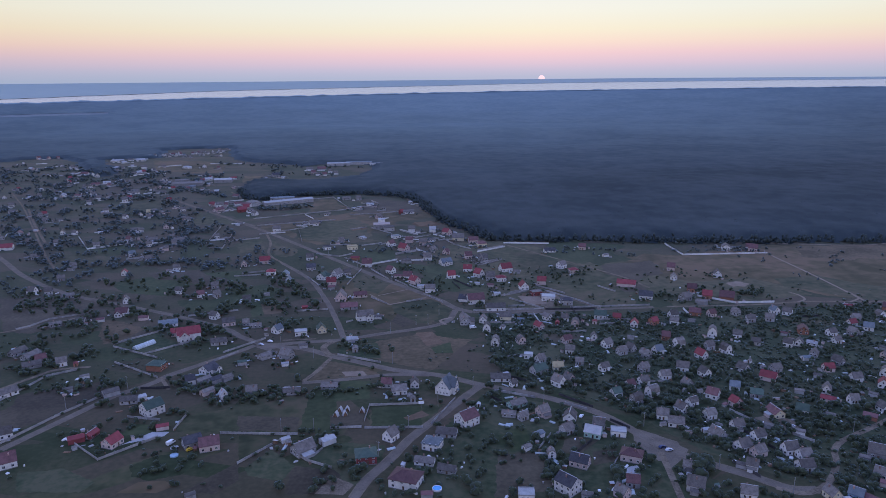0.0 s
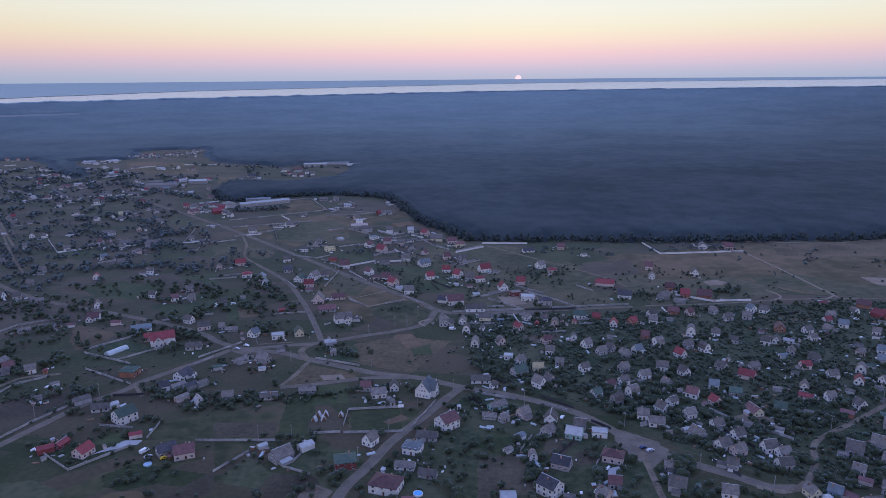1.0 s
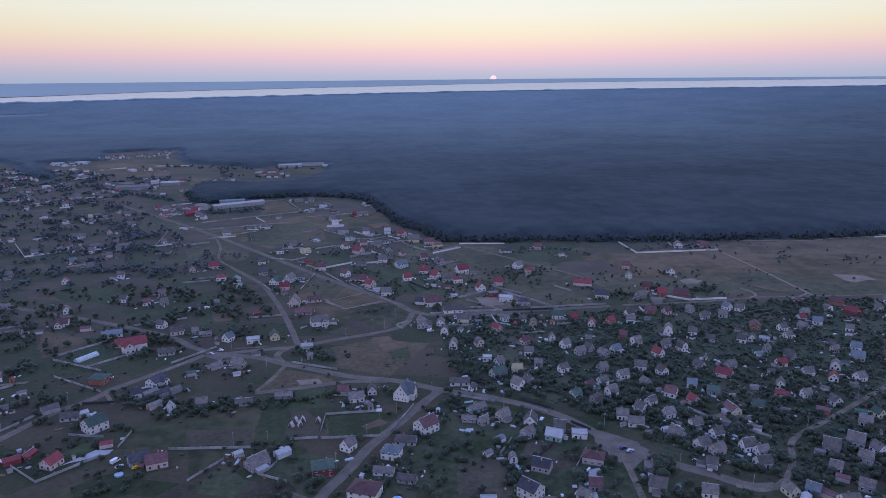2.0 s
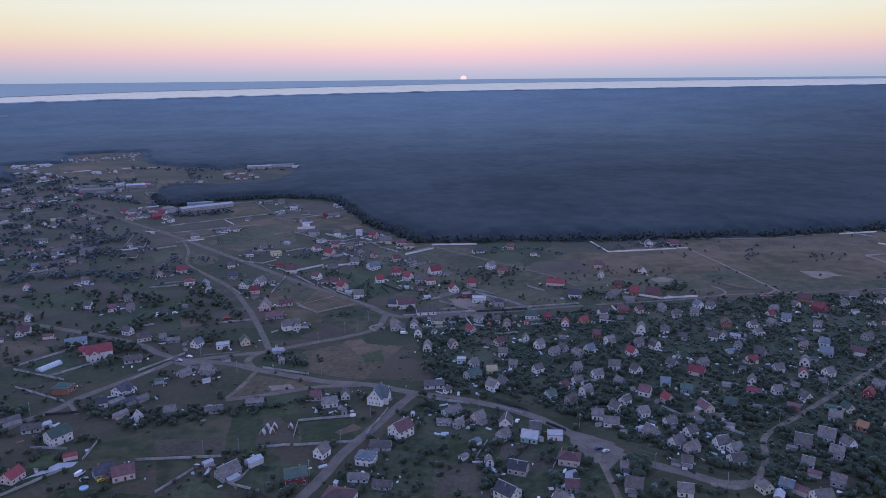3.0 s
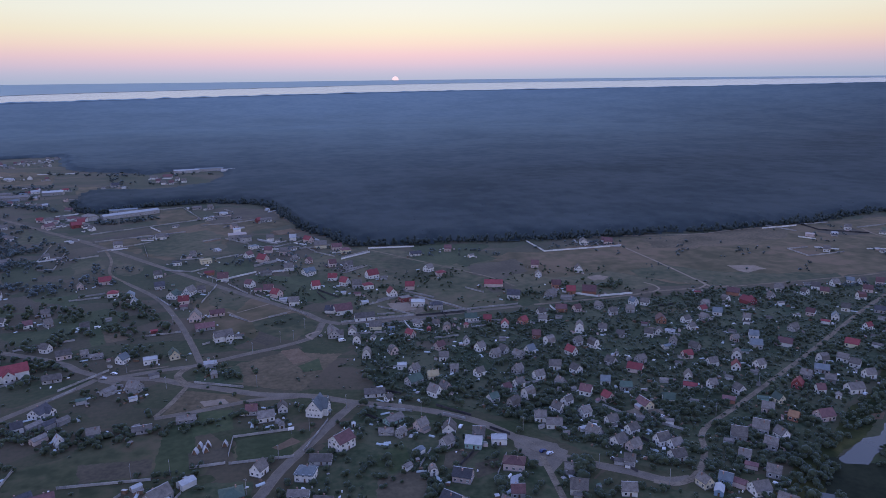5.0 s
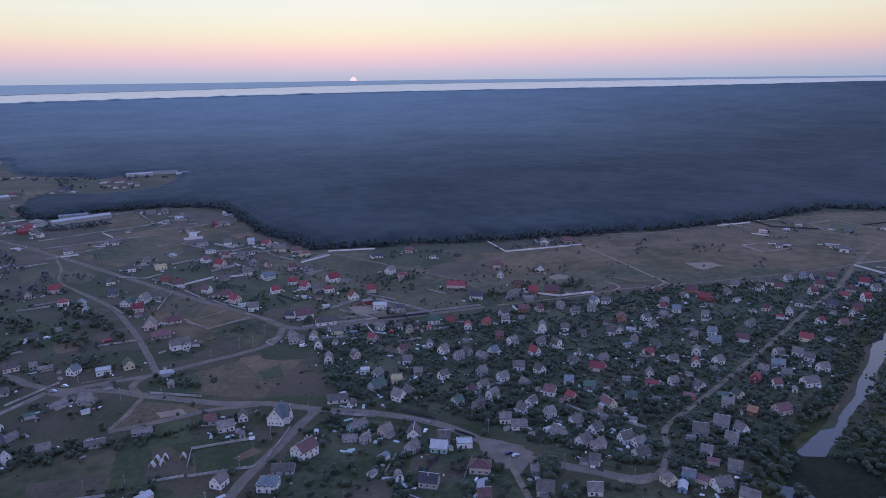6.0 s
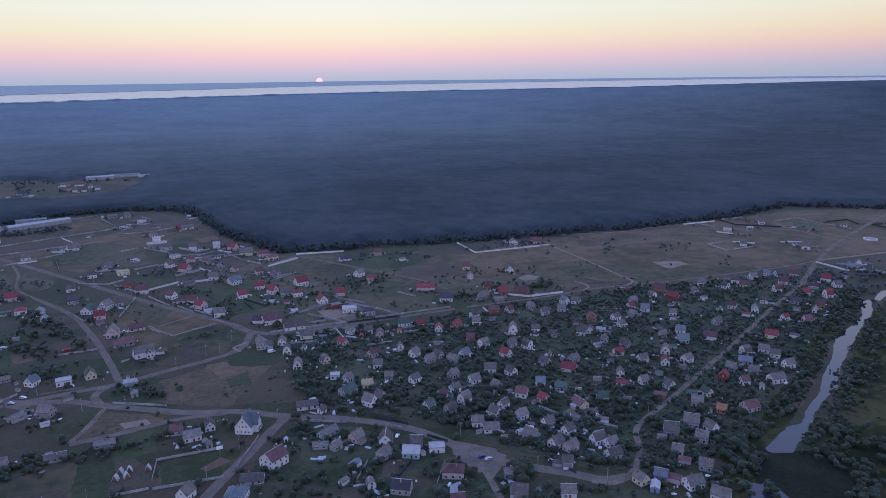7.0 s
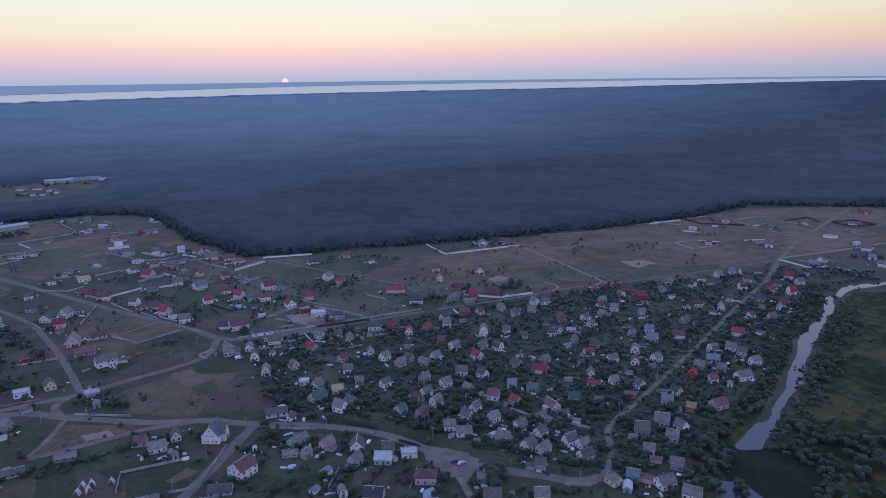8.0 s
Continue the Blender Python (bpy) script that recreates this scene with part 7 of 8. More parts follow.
for row in ((-309, 1126, -62, 30, 18, 4.5, "slate", "grey"), (-256, 1140, 30, 82, 16, 5.2, "pale", "grey"), (-273, 1173, 12, 40, 12, 4.6, "blue", "grey"), (-200, 1673, 2, 61, 13, 5.8, "blue", "grey"), (-246, 1653, 4, 53, 16, 5.8, "pale", "grey"), (-157, 1653, 2, 29, 10, 4.6, "pale", "white"),
            (-494, 1346, 8, 58, 21, 5.8, "slate", "grey"), (-440, 1393, 8, 34, 18, 5.8, "pale", "grey"), (-520, 1386, 8, 26, 16, 5.8, "slate", "grey"), (-84, 936, 8, 22, 14, 6.3, "buff", "grey"), (-73, 922, 8, 14, 14, 5.2, "slate", "grey"), (-85, 949, 8, 9, 9, 10.3, "pale", "white")):
    warehouse(*row)


def greenhouse():
    top = tagged(new("greenhouse"), "long arched greenhouse under milky film", "greenhouse")
    top.matrix_basis = pose(-232, 506, 0, 0, 0, 58)
    n = 12
    arc = [(3.0 * math.cos(math.pi * i / n), 2.6 * math.sin(math.pi * i / n)) for i in range(n + 1)]
    part("film", mesh_of("film", *prism(arc[::1], -8.5, 8.5), M_FILM), top)
    hoop = mesh_of("hoop", *prism([(a * 1.015, b * 1.015) for a, b in arc] + [(a * 0.995, b * 0.995) for a, b in arc[::-1]], -0.06, 0.06), M_FRAME)
    for i in range(9):
        part("hoop", hoop, top, m=pose(-8.4 + i * 2.1, 0, 0))


M_FILM = mat("milky_film", (0.36, 0.40, 0.40), (0.48, 0.52, 0.52), 0.5, 0.4, vary=0.0)
greenhouse()


def round_tank(name, label, cat, x, y, r, h, m_wall, m_top):
    top = tagged(new(name), label, cat)
    top.matrix_basis = pose(x, y, 0)
    n = 24
    ring = [(r * math.cos(2 * math.pi * i / n), r * math.sin(2 * math.pi * i / n)) for i in range(n)]
    vs = [(a, b, 0) for a, b in ring] + [(a, b, h) for a, b in ring] + [(a * 0.92, b * 0.92, h) for a, b in ring] + [(a * 0.92, b * 0.92, 0.1) for a, b in ring]
    fs = [(k * n + i, k * n + (i + 1) % n, (k + 1) * n + (i + 1) % n, (k + 1) * n + i) for k in range(3) for i in range(n)]
    part("rim", mesh_of("rim", vs, fs, m_wall), top)
    part("water_surface", mesh_of("water_surface", [(a * 0.92, b * 0.92, h - 0.15) for a, b in ring], [tuple(range(n))], m_top), top)


M_POOL = mat("pool_blue", (0.05, 0.30, 0.62), (0.08, 0.40, 0.72), 1.0, 0.15, vary=0.0, spec=0.5)
M_PALEBLUE = mat("pale_blue_cover", (0.30, 0.42, 0.50), (0.38, 0.50, 0.58), 1.0, 0.5, vary=0.0)
round_tank("garden_pool", "round garden pool with bright blue water", "pool", -4, 309, 2.4, 1.0, M_FRAME, M_POOL)
round_tank("garden_pool", "round garden pool under a pale blue cover", "pool", -148, 343, 2.2, 0.8, M_PALEBLUE, M_PALEBLUE)
round_tank("stone_ring", "low pale concrete ring in the meadow", "foundation", 755, 667, 8.0, 1.4, M_WHITEF, M_CONC)

# ---- vehicles ----
M_TYRE = mat("tyre_rubber", (0.012, 0.012, 0.012), (0.025, 0.025, 0.025), 1.0, 0.9, vary=0.0)
CAR_PAINT = {n: mat(n + "_car_paint", c, tuple(min(1, k * 1.15) for k in c), 1.0, 0.3, spec=0.5, vary=0.0) for n, c in (("white", (0.7, 0.7, 0.7)), ("blue", (0.02, 0.034, 0.10)), ("yellow", (0.55, 0.36, 0.03)), ("silver", (0.42, 0.43, 0.45)), ("dark", (0.05, 0.05, 0.06)))}
wheel_v = [(0.32 * math.cos(2 * math.pi * i / 14), y, 0.32 + 0.32 * math.sin(2 * math.pi * i / 14)) for y in (-0.1, 0.1) for i in range(14)]
WHEEL = mesh_of("wheel", wheel_v, [tuple(range(14)), tuple(range(27, 13, -1))] + [(i, 14 + i, 14 + (i + 1) % 14, (i + 1) % 14) for i in range(14)], M_TYRE)


def car(x, y, turn, paint, van=False):
    top = tagged(new("van" if van else "car"), "parked %s %s on the ground" % (paint, "delivery van" if van else "passenger car"), "van" if van else "car", "parked vehicles")
    top.matrix_basis = pose(x, y, 0.2, 0, 0, turn)
    l, w = (5.4, 2.0) if van else (4.3, 1.75)
    if van:
        side = [(-l / 2, 0.35), (l / 2, 0.35), (l / 2, 1.0), (l / 2 - 0.7, 1.25), (l / 2 - 1.3, 2.2), (-l / 2, 2.25)]
        glass = [(l / 2 - 0.72, 1.3), (l / 2 - 1.25, 2.1), (l / 2 - 2.2, 2.1), (l / 2 - 2.2, 1.3)]
    else:
        side = [(-l / 2, 0.3), (l / 2, 0.3), (l / 2, 0.72), (l / 2 - 1.1, 0.9), (l / 2 - 1.7, 1.42), (-l / 2 + 0.9, 1.45), (-l / 2 + 0.25, 0.95), (-l / 2, 0.85)]
        glass = [(l / 2 - 1.25, 0.95), (l / 2 - 1.72, 1.36), (-l / 2 + 0.95, 1.38), (-l / 2 + 0.5, 0.97)]

    def slab(prof, half):
        v, f = prism(prof[::-1], -half, half)
        return [(b, a, c) for a, b, c in v], f
    part("body", mesh_of("body", *slab(side, w / 2), CAR_PAINT[paint]), top)
    part("side_window", mesh_of("side_window", *slab(glass, w / 2 + 0.012), M_GLASS), top)
    for px in (-l / 2 + 0.8, l / 2 - 0.85):
        for py in (-w / 2 + 0.05, w / 2 - 0.05):
            part("wheel", WHEEL, top, m=pose(px, py, 0))


for row in ((120.3, 347.3, 25, "blue"), (123.1, 344.0, 20, "silver"), (-141.3, 505.3, -20, "silver"), (-136.0, 512.0, -15, "white"), (-154.7, 356.0, 62, "white", True), (-141.3, 348.7, 40, "yellow"), (-173.3, 375.3, 60, "dark"), (24.0, 538.7, 15, "white", True), (82.7, 384.0, 60, "white"), (344.0, 368.0, 30, "silver"), (202.7, 369.3, 20, "white"), (362.7, 544.0, 0, "white"), (-150.7, 350.7, 50, "silver")):
    car(*row)


# ---- poles along the roads ----
M_POLE = mat("pole_concrete", (0.22, 0.22, 0.22), (0.33, 0.33, 0.32), 0.5)
pole_v = [(r * math.cos(2 * math.pi * i / 8), r * math.sin(2 * math.pi * i / 8), z) for r, z in ((0.19, 0), (0.11, 9.0)) for i in range(8)]
POLE = mesh_of("pole", pole_v, [tuple(range(8, 16))] + [(i, (i + 1) % 8, 8 + (i + 1) % 8, 8 + i) for i in range(8)], M_POLE)
CROSSARM = mesh_of("crossarm", *boxes((-0.9, 0.9, -0.06, 0.06, 8.3, 8.45)), M_POLE)
INSUL = mesh_of("insulator", *boxes((-0.06, 0.06, -0.06, 0.06, 8.45, 8.62)), M_FRAME)
for px, py, pa in ((-68, 508, 20), (-43, 529, 20), (-23, 548, 30), (-4, 575, 50), (-96, 479, -20), (-37, 468, -20), (-211, 429, 50), (-95, 368, 0), (-76, 368, 0), (117, 372, -45), (143, 325, -40), (-13, 549, 20), (-128, 513, 60), (-4, 400, 55), (-21, 371, 55), (-36, 341, 55), (19, 424, -20), (63, 405, -35), (171, 303, -20), (-237, 400, 60), (-112, 609, 75), (-53, 680, -50), (-93, 731, -50), (-133, 784, -50), (235, 363, 35), (287, 395, 35), (347, 432, 35), (413, 475, 35)):
    top = tagged(new("utility_pole"), "thin concrete utility pole with crossarm by the road", "pole", "utility poles")
    top.matrix_basis = pose(px, py, 0, 0, 0, pa + 90)
    part("pole", POLE, top)
    part("crossarm", CROSSARM, top)
    for ix in (-0.8, 0.0, 0.8):
        part("insulator", INSUL, top, m=pose(ix, 0, 0))


# ---- heaps and odds and ends in the yards ----
def heaps():
    """Small stacks of boards, sheets and rubble that lie about the plots."""
    rng = random.Random(21)
    kinds = [("covered_pallet", "pale tarpaulin covered pallet in a yard", M_WHITEF), ("covered_pallet", "grey sheet covered pallet in a yard", M_CONC), ("covered_pallet", "brown board covered pallet in a yard", M_TIMBER)]
    for hx, hy, hr in HOUSES:
        if rng.random() > 0.75 or math.hypot(hx, hy) > 1000:
            continue
        a, d = rng.uniform(0, 6.28), hr + rng.uniform(2.5, 7)
        x, y = hx + d * math.cos(a), hy + d * math.sin(a)
        if not clear(x, y, 2.0, 0.8):
            continue
        name, label, m = rng.choice(kinds)
        v, f = icosahedron()
        k = np.array([rng.uniform(0.6, 1.5), rng.uniform(0.35, 0.9), rng.uniform(0.35, 0.9)])
        v = np.clip(v * 1.5, -1, 1) * np.array([rng.uniform(0.8, 1.1) for _ in range(12)])[:, None] * k
        v[:, 2] = np.maximum(v[:, 2], 0)
        ob = new(name, mesh_of(name, v, f, m))
        ob.matrix_basis = pose(x, y, 0.05, 0, 0, rng.uniform(0, 180))
        tagged(ob, label, "covered_pallet", "pallets in the yards")


LANE_PTS = np.concatenate([np.column_stack([l, np.full(len(l), w / 2)]) for l, w in LANES])
HOUSE_PTS = np.array(HOUSES)


def clear(x, y, road_gap, house_gap):
    if np.any(np.hypot(LANE_PTS[:, 0] - x, LANE_PTS[:, 1] - y) < LANE_PTS[:, 2] + road_gap):
        return False
    return not np.any(np.hypot(HOUSE_PTS[:, 0] - x, HOUSE_PTS[:, 1] - y) < HOUSE_PTS[:, 2] + house_gap)


heaps()


# ---- trees and bushes ----
def lump():
    """A round lump of 42 corners: the icosahedron with its edges halved."""
    v, f = icosahedron()
    v, mid, out = [tuple(q) for q in v], {}, []

    def half(a, b):
        k = (min(a, b), max(a, b))
        if k not in mid:
            m = np.array(v[a]) + np.array(v[b])
            mid[k] = len(v)
            v.append(tuple(m / np.linalg.norm(m)))
        return mid[k]
    for a, b, c in f:
        p, q, r = half(a, b), half(b, c), half(c, a)
        out += [(a, p, r), (p, b, q), (r, q, c), (p, q, r)]
    return np.array(v), np.array(out)


LUMP = lump()


def crown_arrays(rng, r, h, z0, n_leaf, n_lobe, shape):
    """A crown of soft uneven lobes with small leaf clumps standing off them; quads as arrays."""
    lobes = rng.normal(0, 0.42, (n_lobe, 3))
    lobes[0] *= 0.3
    lobes[:, 2] *= 0.75
    size = rng.uniform(0.38, 0.60, n_lobe)
    pick = rng.integers(0, n_lobe, n_leaf)
    d = rng.normal(0, 1, (n_leaf, 3))
    d /= np.linalg.norm(d, axis=1)[:, None]
    c = lobes[pick] + d * size[pick][:, None] * rng.uniform(0.85, 1.38, (n_leaf, 1))
    c *= np.array([r, r, h / 2]) * 0.95
    c[:, 2] = np.maximum(c[:, 2], -h * 0.46)
    s = r * rng.uniform(0.06, 0.14, (n_leaf, 1))
    out = d + rng.normal(0, 0.35, (n_leaf, 3)) + np.array([0, 0, 0.2])
    u = np.cross(out, rng.normal(0, 1, (n_leaf, 3)))
    u /= np.linalg.norm(u, axis=1)[:, None]
    w = np.cross(out, u)
    w /= np.linalg.norm(w, axis=1)[:, None]
    q = np.stack([c - u * s - w * s * 0.6, c + u * s * 0.8 - w * s, c + u * s + w * s * 0.7, c - u * s * 0.7 + w * s], 1)
    q[..., 2] += z0 + h / 2
    v = q.reshape(-1, 3)
    f = np.arange(n_leaf * 4).reshape(-1, 4)
    for lb, k in zip(lobes, size):
        p = (shape[0] * k * rng.uniform(0.68, 1.26, (len(shape[0]), 1)) + lb) * np.array([r, r, h / 2])
        p[:, 2] = np.maximum(p[:, 2], -h * 0.46) + z0 + h / 2
        f = np.concatenate([f, np.column_stack([shape[1], shape[1][:, 2]]) + len(v)])
        v = np.concatenate([v, p])
    return v, f


def quads_mesh(name, v, f, material):
    """Quads, of which those with a doubled last corner are triangles."""
    tri = f[:, 2] == f[:, 3]
    me = bpy.data.meshes.new(name)
    loops = np.concatenate([f[~tri].ravel(), f[tri][:, :3].ravel()])
    n4, n3 = (~tri).sum(), tri.sum()
    starts = np.concatenate([np.arange(n4) * 4, n4 * 4 + np.arange(n3) * 3])
    me.vertices.add(len(v))
    me.vertices.foreach_set("co", np.ascontiguousarray(v, dtype=np.float32).ravel())
    me.loops.add(len(loops))
    me.loops.foreach_set("vertex_index", loops.astype(np.int32))
    me.polygons.add(n4 + n3)
    me.polygons.foreach_set("loop_start", starts.astype(np.int32))
    me.materials.append(material)
    me.update(calc_edges=True)
    me.shade_smooth()
    return me


def trunk_mesh(rng, h):
    """A tapered trunk with three limbs."""
    vs, fs = [], []

    def limb(a, b, r0, r1):
        o = len(vs)
        ax = (b - a).normalized()
        s = ax.cross(Vector((0.3, 0.9, 0.2))).normalized()
        t = ax.cross(s)
        for p, r in ((a, r0), (b, r1)):
            for i in range(6):
                vs.append(p + (s * math.cos(i * math.pi / 3) + t * math.sin(i * math.pi / 3)) * r)
        fs.extend((o + i, o + (i + 1) % 6, o + 6 + (i + 1) % 6, o + 6 + i) for i in range(6))
    mid = Vector((0.1, 0.05, h * 0.45))
    limb(Vector((0, 0, 0)), mid, 0.16, 0.11)
    for k in range(3):
        a = k * 2.1 + rng.uniform(0, 1)
        limb(mid, mid + Vector((math.cos(a) * h * 0.22, math.sin(a) * h * 0.22, h * 0.28)), 0.08, 0.03)
    return mesh_of("trunk", vs, fs, M_BARK)


trng = np.random.default_rng(77)
VARIANTS = []
for k in range(10):
    h = 1.0
    v, f = crown_arrays(trng, 0.5, 0.85, 0.15, 170, 3, LUMP)
    VARIANTS.append((v, f))
LIGHT = []
for k in range(8):
    LIGHT.append(crown_arrays(trng, 0.5, 0.88, 0.10, 40, 2, LUMP))
SLIGHT = []
for k in range(8):
    SLIGHT.append(crown_arrays(trng, 0.5, 0.92, 0.06, 14, 3, icosahedron()))

GARDENS = [(27, 571), (40, 451), (80, 419), (113, 389), (140, 352), (173, 323), (213, 301), (267, 315), (307, 349), (387, 400), (467, 460), (573, 527), (600, 573), (507, 581), (387, 589), (253, 584), (133, 573)]
SOUTH = [(48, 404), (93, 373), (112, 340), (147, 309), (200, 287), (160, 253), (80, 260), (13, 287), (-11, 347), (21, 400)]
VILLAGEBANK = [(204, 279), (249, 308), (289, 330), (320, 355), (353, 370), (415, 424), (471, 458), (548, 515), (568, 517), (543, 488), (494, 449), (433, 417), (374, 371), (328, 339), (301, 320), (271, 308), (247, 284), (225, 271)]
MEADOWBANK = [(279, 296), (315, 320), (362, 347), (404, 380), (465, 424), (515, 456), (579, 495), (595, 490), (555, 474), (482, 424), (414, 376), (374, 342), (315, 309), (288, 293)]
MEADOW = [(518, 455), (579, 483), (650, 469), (379, 256), (306, 285), (363, 337), (457, 407)]
BOTTOMWOOD = [(296, 289), (315, 309), (338, 315), (339, 299), (323, 279), (342, 271), (283, 225), (253, 237), (284, 254), (296, 271)]
WESTSIDE = [(-95, 560), (-200, 780), (-330, 1000), (-560, 1000), (-390, 600), (-300, 470), (-180, 500)]
FARSIDE = [(-330, 1000), (-460, 1250), (-420, 1480), (-1000, 1720), (-1100, 1600), (-560, 1000)]
NORTHSIDE = [(-40, 560), (10, 590), (380, 590), (380, 700), (100, 740), (0, 860), (-80, 700)]
POOL = [(266, 308), (296, 324), (328, 339), (319, 322), (281, 295), (277, 288), (258, 297)]
WATER = BANK_L + BANK_R[::-1]
spots = []


def scatter(poly, gap, lo, hi, road_gap, house_gap, clump=None):
    xs, ys = [p[0] for p in poly], [p[1] for p in poly]
    n = int((max(xs) - min(xs)) * (max(ys) - min(ys)) / gap ** 2)
    x, y = trng.uniform(min(xs), max(xs), n), trng.uniform(min(ys), max(ys), n)
    ok = inside(x, y, poly) & ~inside(x, y, WATER) & ~inside(x, y, POOL)
    for a, b in zip(x[ok], y[ok]):
        s = trng.uniform(lo, hi)
        if clump is not None and noise.noise((a * 0.03, b * 0.03, 4.0)) + 0.5 * noise.noise((a * 0.09, b * 0.09, 7.0)) < clump:
            continue
        if clear(a, b, road_gap + s * 0.2, house_gap + s * 0.15):
            spots.append((a, b, s))


GARDENS_SOUTH = GARDENS[1:11] + [(200, 470), (38, 470)]
GARDENS_NORTH = GARDENS[:1] + [(38, 470), (200, 470)] + GARDENS[10:]
scatter(GARDENS_SOUTH, 5.2, 2.3, 6.6, 0.3, 0.2)
scatter(GARDENS_NORTH, 5.6, 2.2, 6.0, 0.4, 0.4, -0.22)
scatter(SOUTH, 7.4, 2.2, 5.4, 0.8, 0.4, -0.12)
scatter(VILLAGEBANK, 4.4, 2.6, 6.2, 1.5, 1.0)
scatter(MEADOWBANK, 4.3, 1.6, 4.4, 1.0, 1.0, -0.3)
scatter(MEADOW, 11.0, 1.2, 3.6, 1.0, 1.0, 0.0)
scatter(BOTTOMWOOD, 5.6, 3.0, 8.0, 1.5, 1.0, -0.18)
scatter(WESTSIDE, 8.2, 4.0, 9.0, 0.8, 0.4, 0.10)
scatter(FARSIDE, 8.5, 4.0, 10.0, 1.0, 0.6, 0.14)
scatter(NORTHSIDE, 9.0, 2.4, 4.6, 0.8, 0.5, 0.2)
for hx, hy, hr in HOUSES:
    if len(spots) and inside(np.array([hx]), np.array([hy]), GARDENS)[0]:
        continue
    d = math.hypot(hx, hy)
    for k in range(int(trng.integers(2, 6)) if d < 950 else int(trng.integers(1, 4))):
        a, r = trng.uniform(0, 6.28), hr + trng.uniform(1.5, 13)
        x, y, s = hx + r * math.cos(a), hy + r * math.sin(a), trng.uniform(2.2, 6.0)
        if clear(x, y, 0.8 + s * 0.2, 0.2 + s * 0.2):
            spots.append((x, y, s))


def treeline(pts, gap, lo, hi, wide):
    """Trees or bushes along a line."""
    for (x0, y0), (x1, y1) in zip(pts, pts[1:]):
        for k in range(max(1, int(math.hypot(x1 - x0, y1 - y0) / gap))):
            t, s = trng.uniform(0, 1), trng.uniform(lo, hi)
            x, y = x0 + (x1 - x0) * t + trng.normal(0, wide), y0 + (y1 - y0) * t + trng.normal(0, wide)
            if clear(x, y, 0.4 + s * 0.15, 0.1):
                spots.append((x, y, s))


treeline([(530, 474), (532, 484)], 2.5, 3, 4.5, 1.2)
treeline([(545, 478), (553, 484)], 3, 3, 4.5, 1.2)
treeline([(500, 462), (541, 498), (575, 515), (640, 510)], 4, 4, 7, 3)
treeline([(404, 362), (470, 408), (530, 452), (560, 470)], 3, 2.5, 5, 3.5)
treeline([(-404, 1660), (-352, 1490), (-219, 1478)], 9, 6, 10, 10)
treeline([(-560, 1690), (-404, 1640), (-290, 1600), (-190, 1600)], 9, 6, 10, 12)
treeline([(-900, 1500), (-760, 1430), (-600, 1380)], 9, 6, 10, 14)
treeline([(285, 794), (329, 806), (374, 794)], 5, 2.5, 5, 5)
treeline([(281, 835), (323, 829), (375, 829)], 6, 3, 6, 5)
treeline([(219, 605), (246, 642), (269, 645)], 4, 4, 7, 4)
treeline([(277, 622), (300, 635), (299, 615)], 4, 4, 7, 4)
treeline([(175, 610), (196, 609), (216, 597)], 4, 3, 5, 4)
treeline([(203, 622), (220, 637)], 4, 4, 6, 3)
treeline([(117, 719), (130, 694)], 5, 3, 5, 4)
treeline([(605, 748), (641, 729)], 6, 3, 6, 4)
treeline([(695, 819), (697, 794)], 5, 3, 6, 4)
for bx, by in [(442, 757), (459, 777), (415, 719), (487, 715), (485, 700), (502, 715), (518, 723), (511, 700), (533, 722), (503, 631), (518, 639), (533, 652), (332, 756), (370, 763), (494, 758), (603, 806)]:
    spots.append((bx, by, 5.5))
treeline([(-315, 611), (-280, 592)], 3.5, 4, 7, 4)
treeline([(-241, 564), (-222, 524)], 4, 4, 7, 3)
treeline([(-206, 559), (-190, 528)], 4, 4, 6, 3)
treeline([(-185, 454), (-162, 424)], 3, 4, 7, 4)
treeline([(-175, 426), (-133, 409)], 3, 3, 6, 4)
treeline([(-150, 465), (-142, 477)], 3.5, 3, 5, 3)
treeline([(-207, 570), (-196, 584)], 4, 3, 6, 3)
treeline([(-177, 510), (-159, 527)], 3.5, 3, 6, 3)
treeline([(-195, 396), (-182, 405)], 3.5, 3, 6, 3)
treeline([(-238, 449), (-213, 425)], 3.5, 4, 8, 4)
treeline([(-117, 429), (-98, 410)], 3.5, 3, 6, 3)
treeline([(-93, 411), (-69, 419)], 4, 3, 5, 3)
treeline([(-177, 588), (-166, 608)], 4, 4, 7, 5)
treeline([(-250, 620), (-224, 634)], 4, 4, 8, 5)
treeline([(-117, 602), (-146, 654), (-176, 704)], 4, 3, 6, 5)
treeline([(-58, 489), (-42, 492)], 3, 3, 6, 3)
treeline([(-244, 658), (-223, 664)], 4, 4, 8, 4)
treeline([(-80, 785), (-64, 815)], 3.5, 4, 7, 5)
treeline([(-49, 736), (-31, 706)], 3, 3, 6, 5)
treeline([(-18, 680), (-2, 661)], 3.5, 3, 6, 4)
treeline([(25, 610), (39, 589)], 3, 3, 6, 3)
treeline([(117, 697), (132, 667)], 4, 3, 6, 4)
treeline([(-24, 660), (-7, 620)], 3.5, 3, 5, 3)
treeline([(60, 668), (86, 677)], 4, 3, 6, 4)
treeline([(86, 697), (110, 701)], 5, 3, 5, 4)
treeline([(19, 686), (57, 638)], 4, 2, 4, 6)
treeline([(137, 785), (162, 810)], 5, 3, 6, 5)
treeline([(88, 583), (135, 581)], 3, 2, 4, 2)
treeline([(-26, 836), (7, 814)], 5, 3, 6, 5)
treeline([(-17, 945), (3, 889)], 5, 3, 6, 5)
treeline([(-624, 973), (-504, 833), (-438, 751)], 2.4, 4, 8, 6)
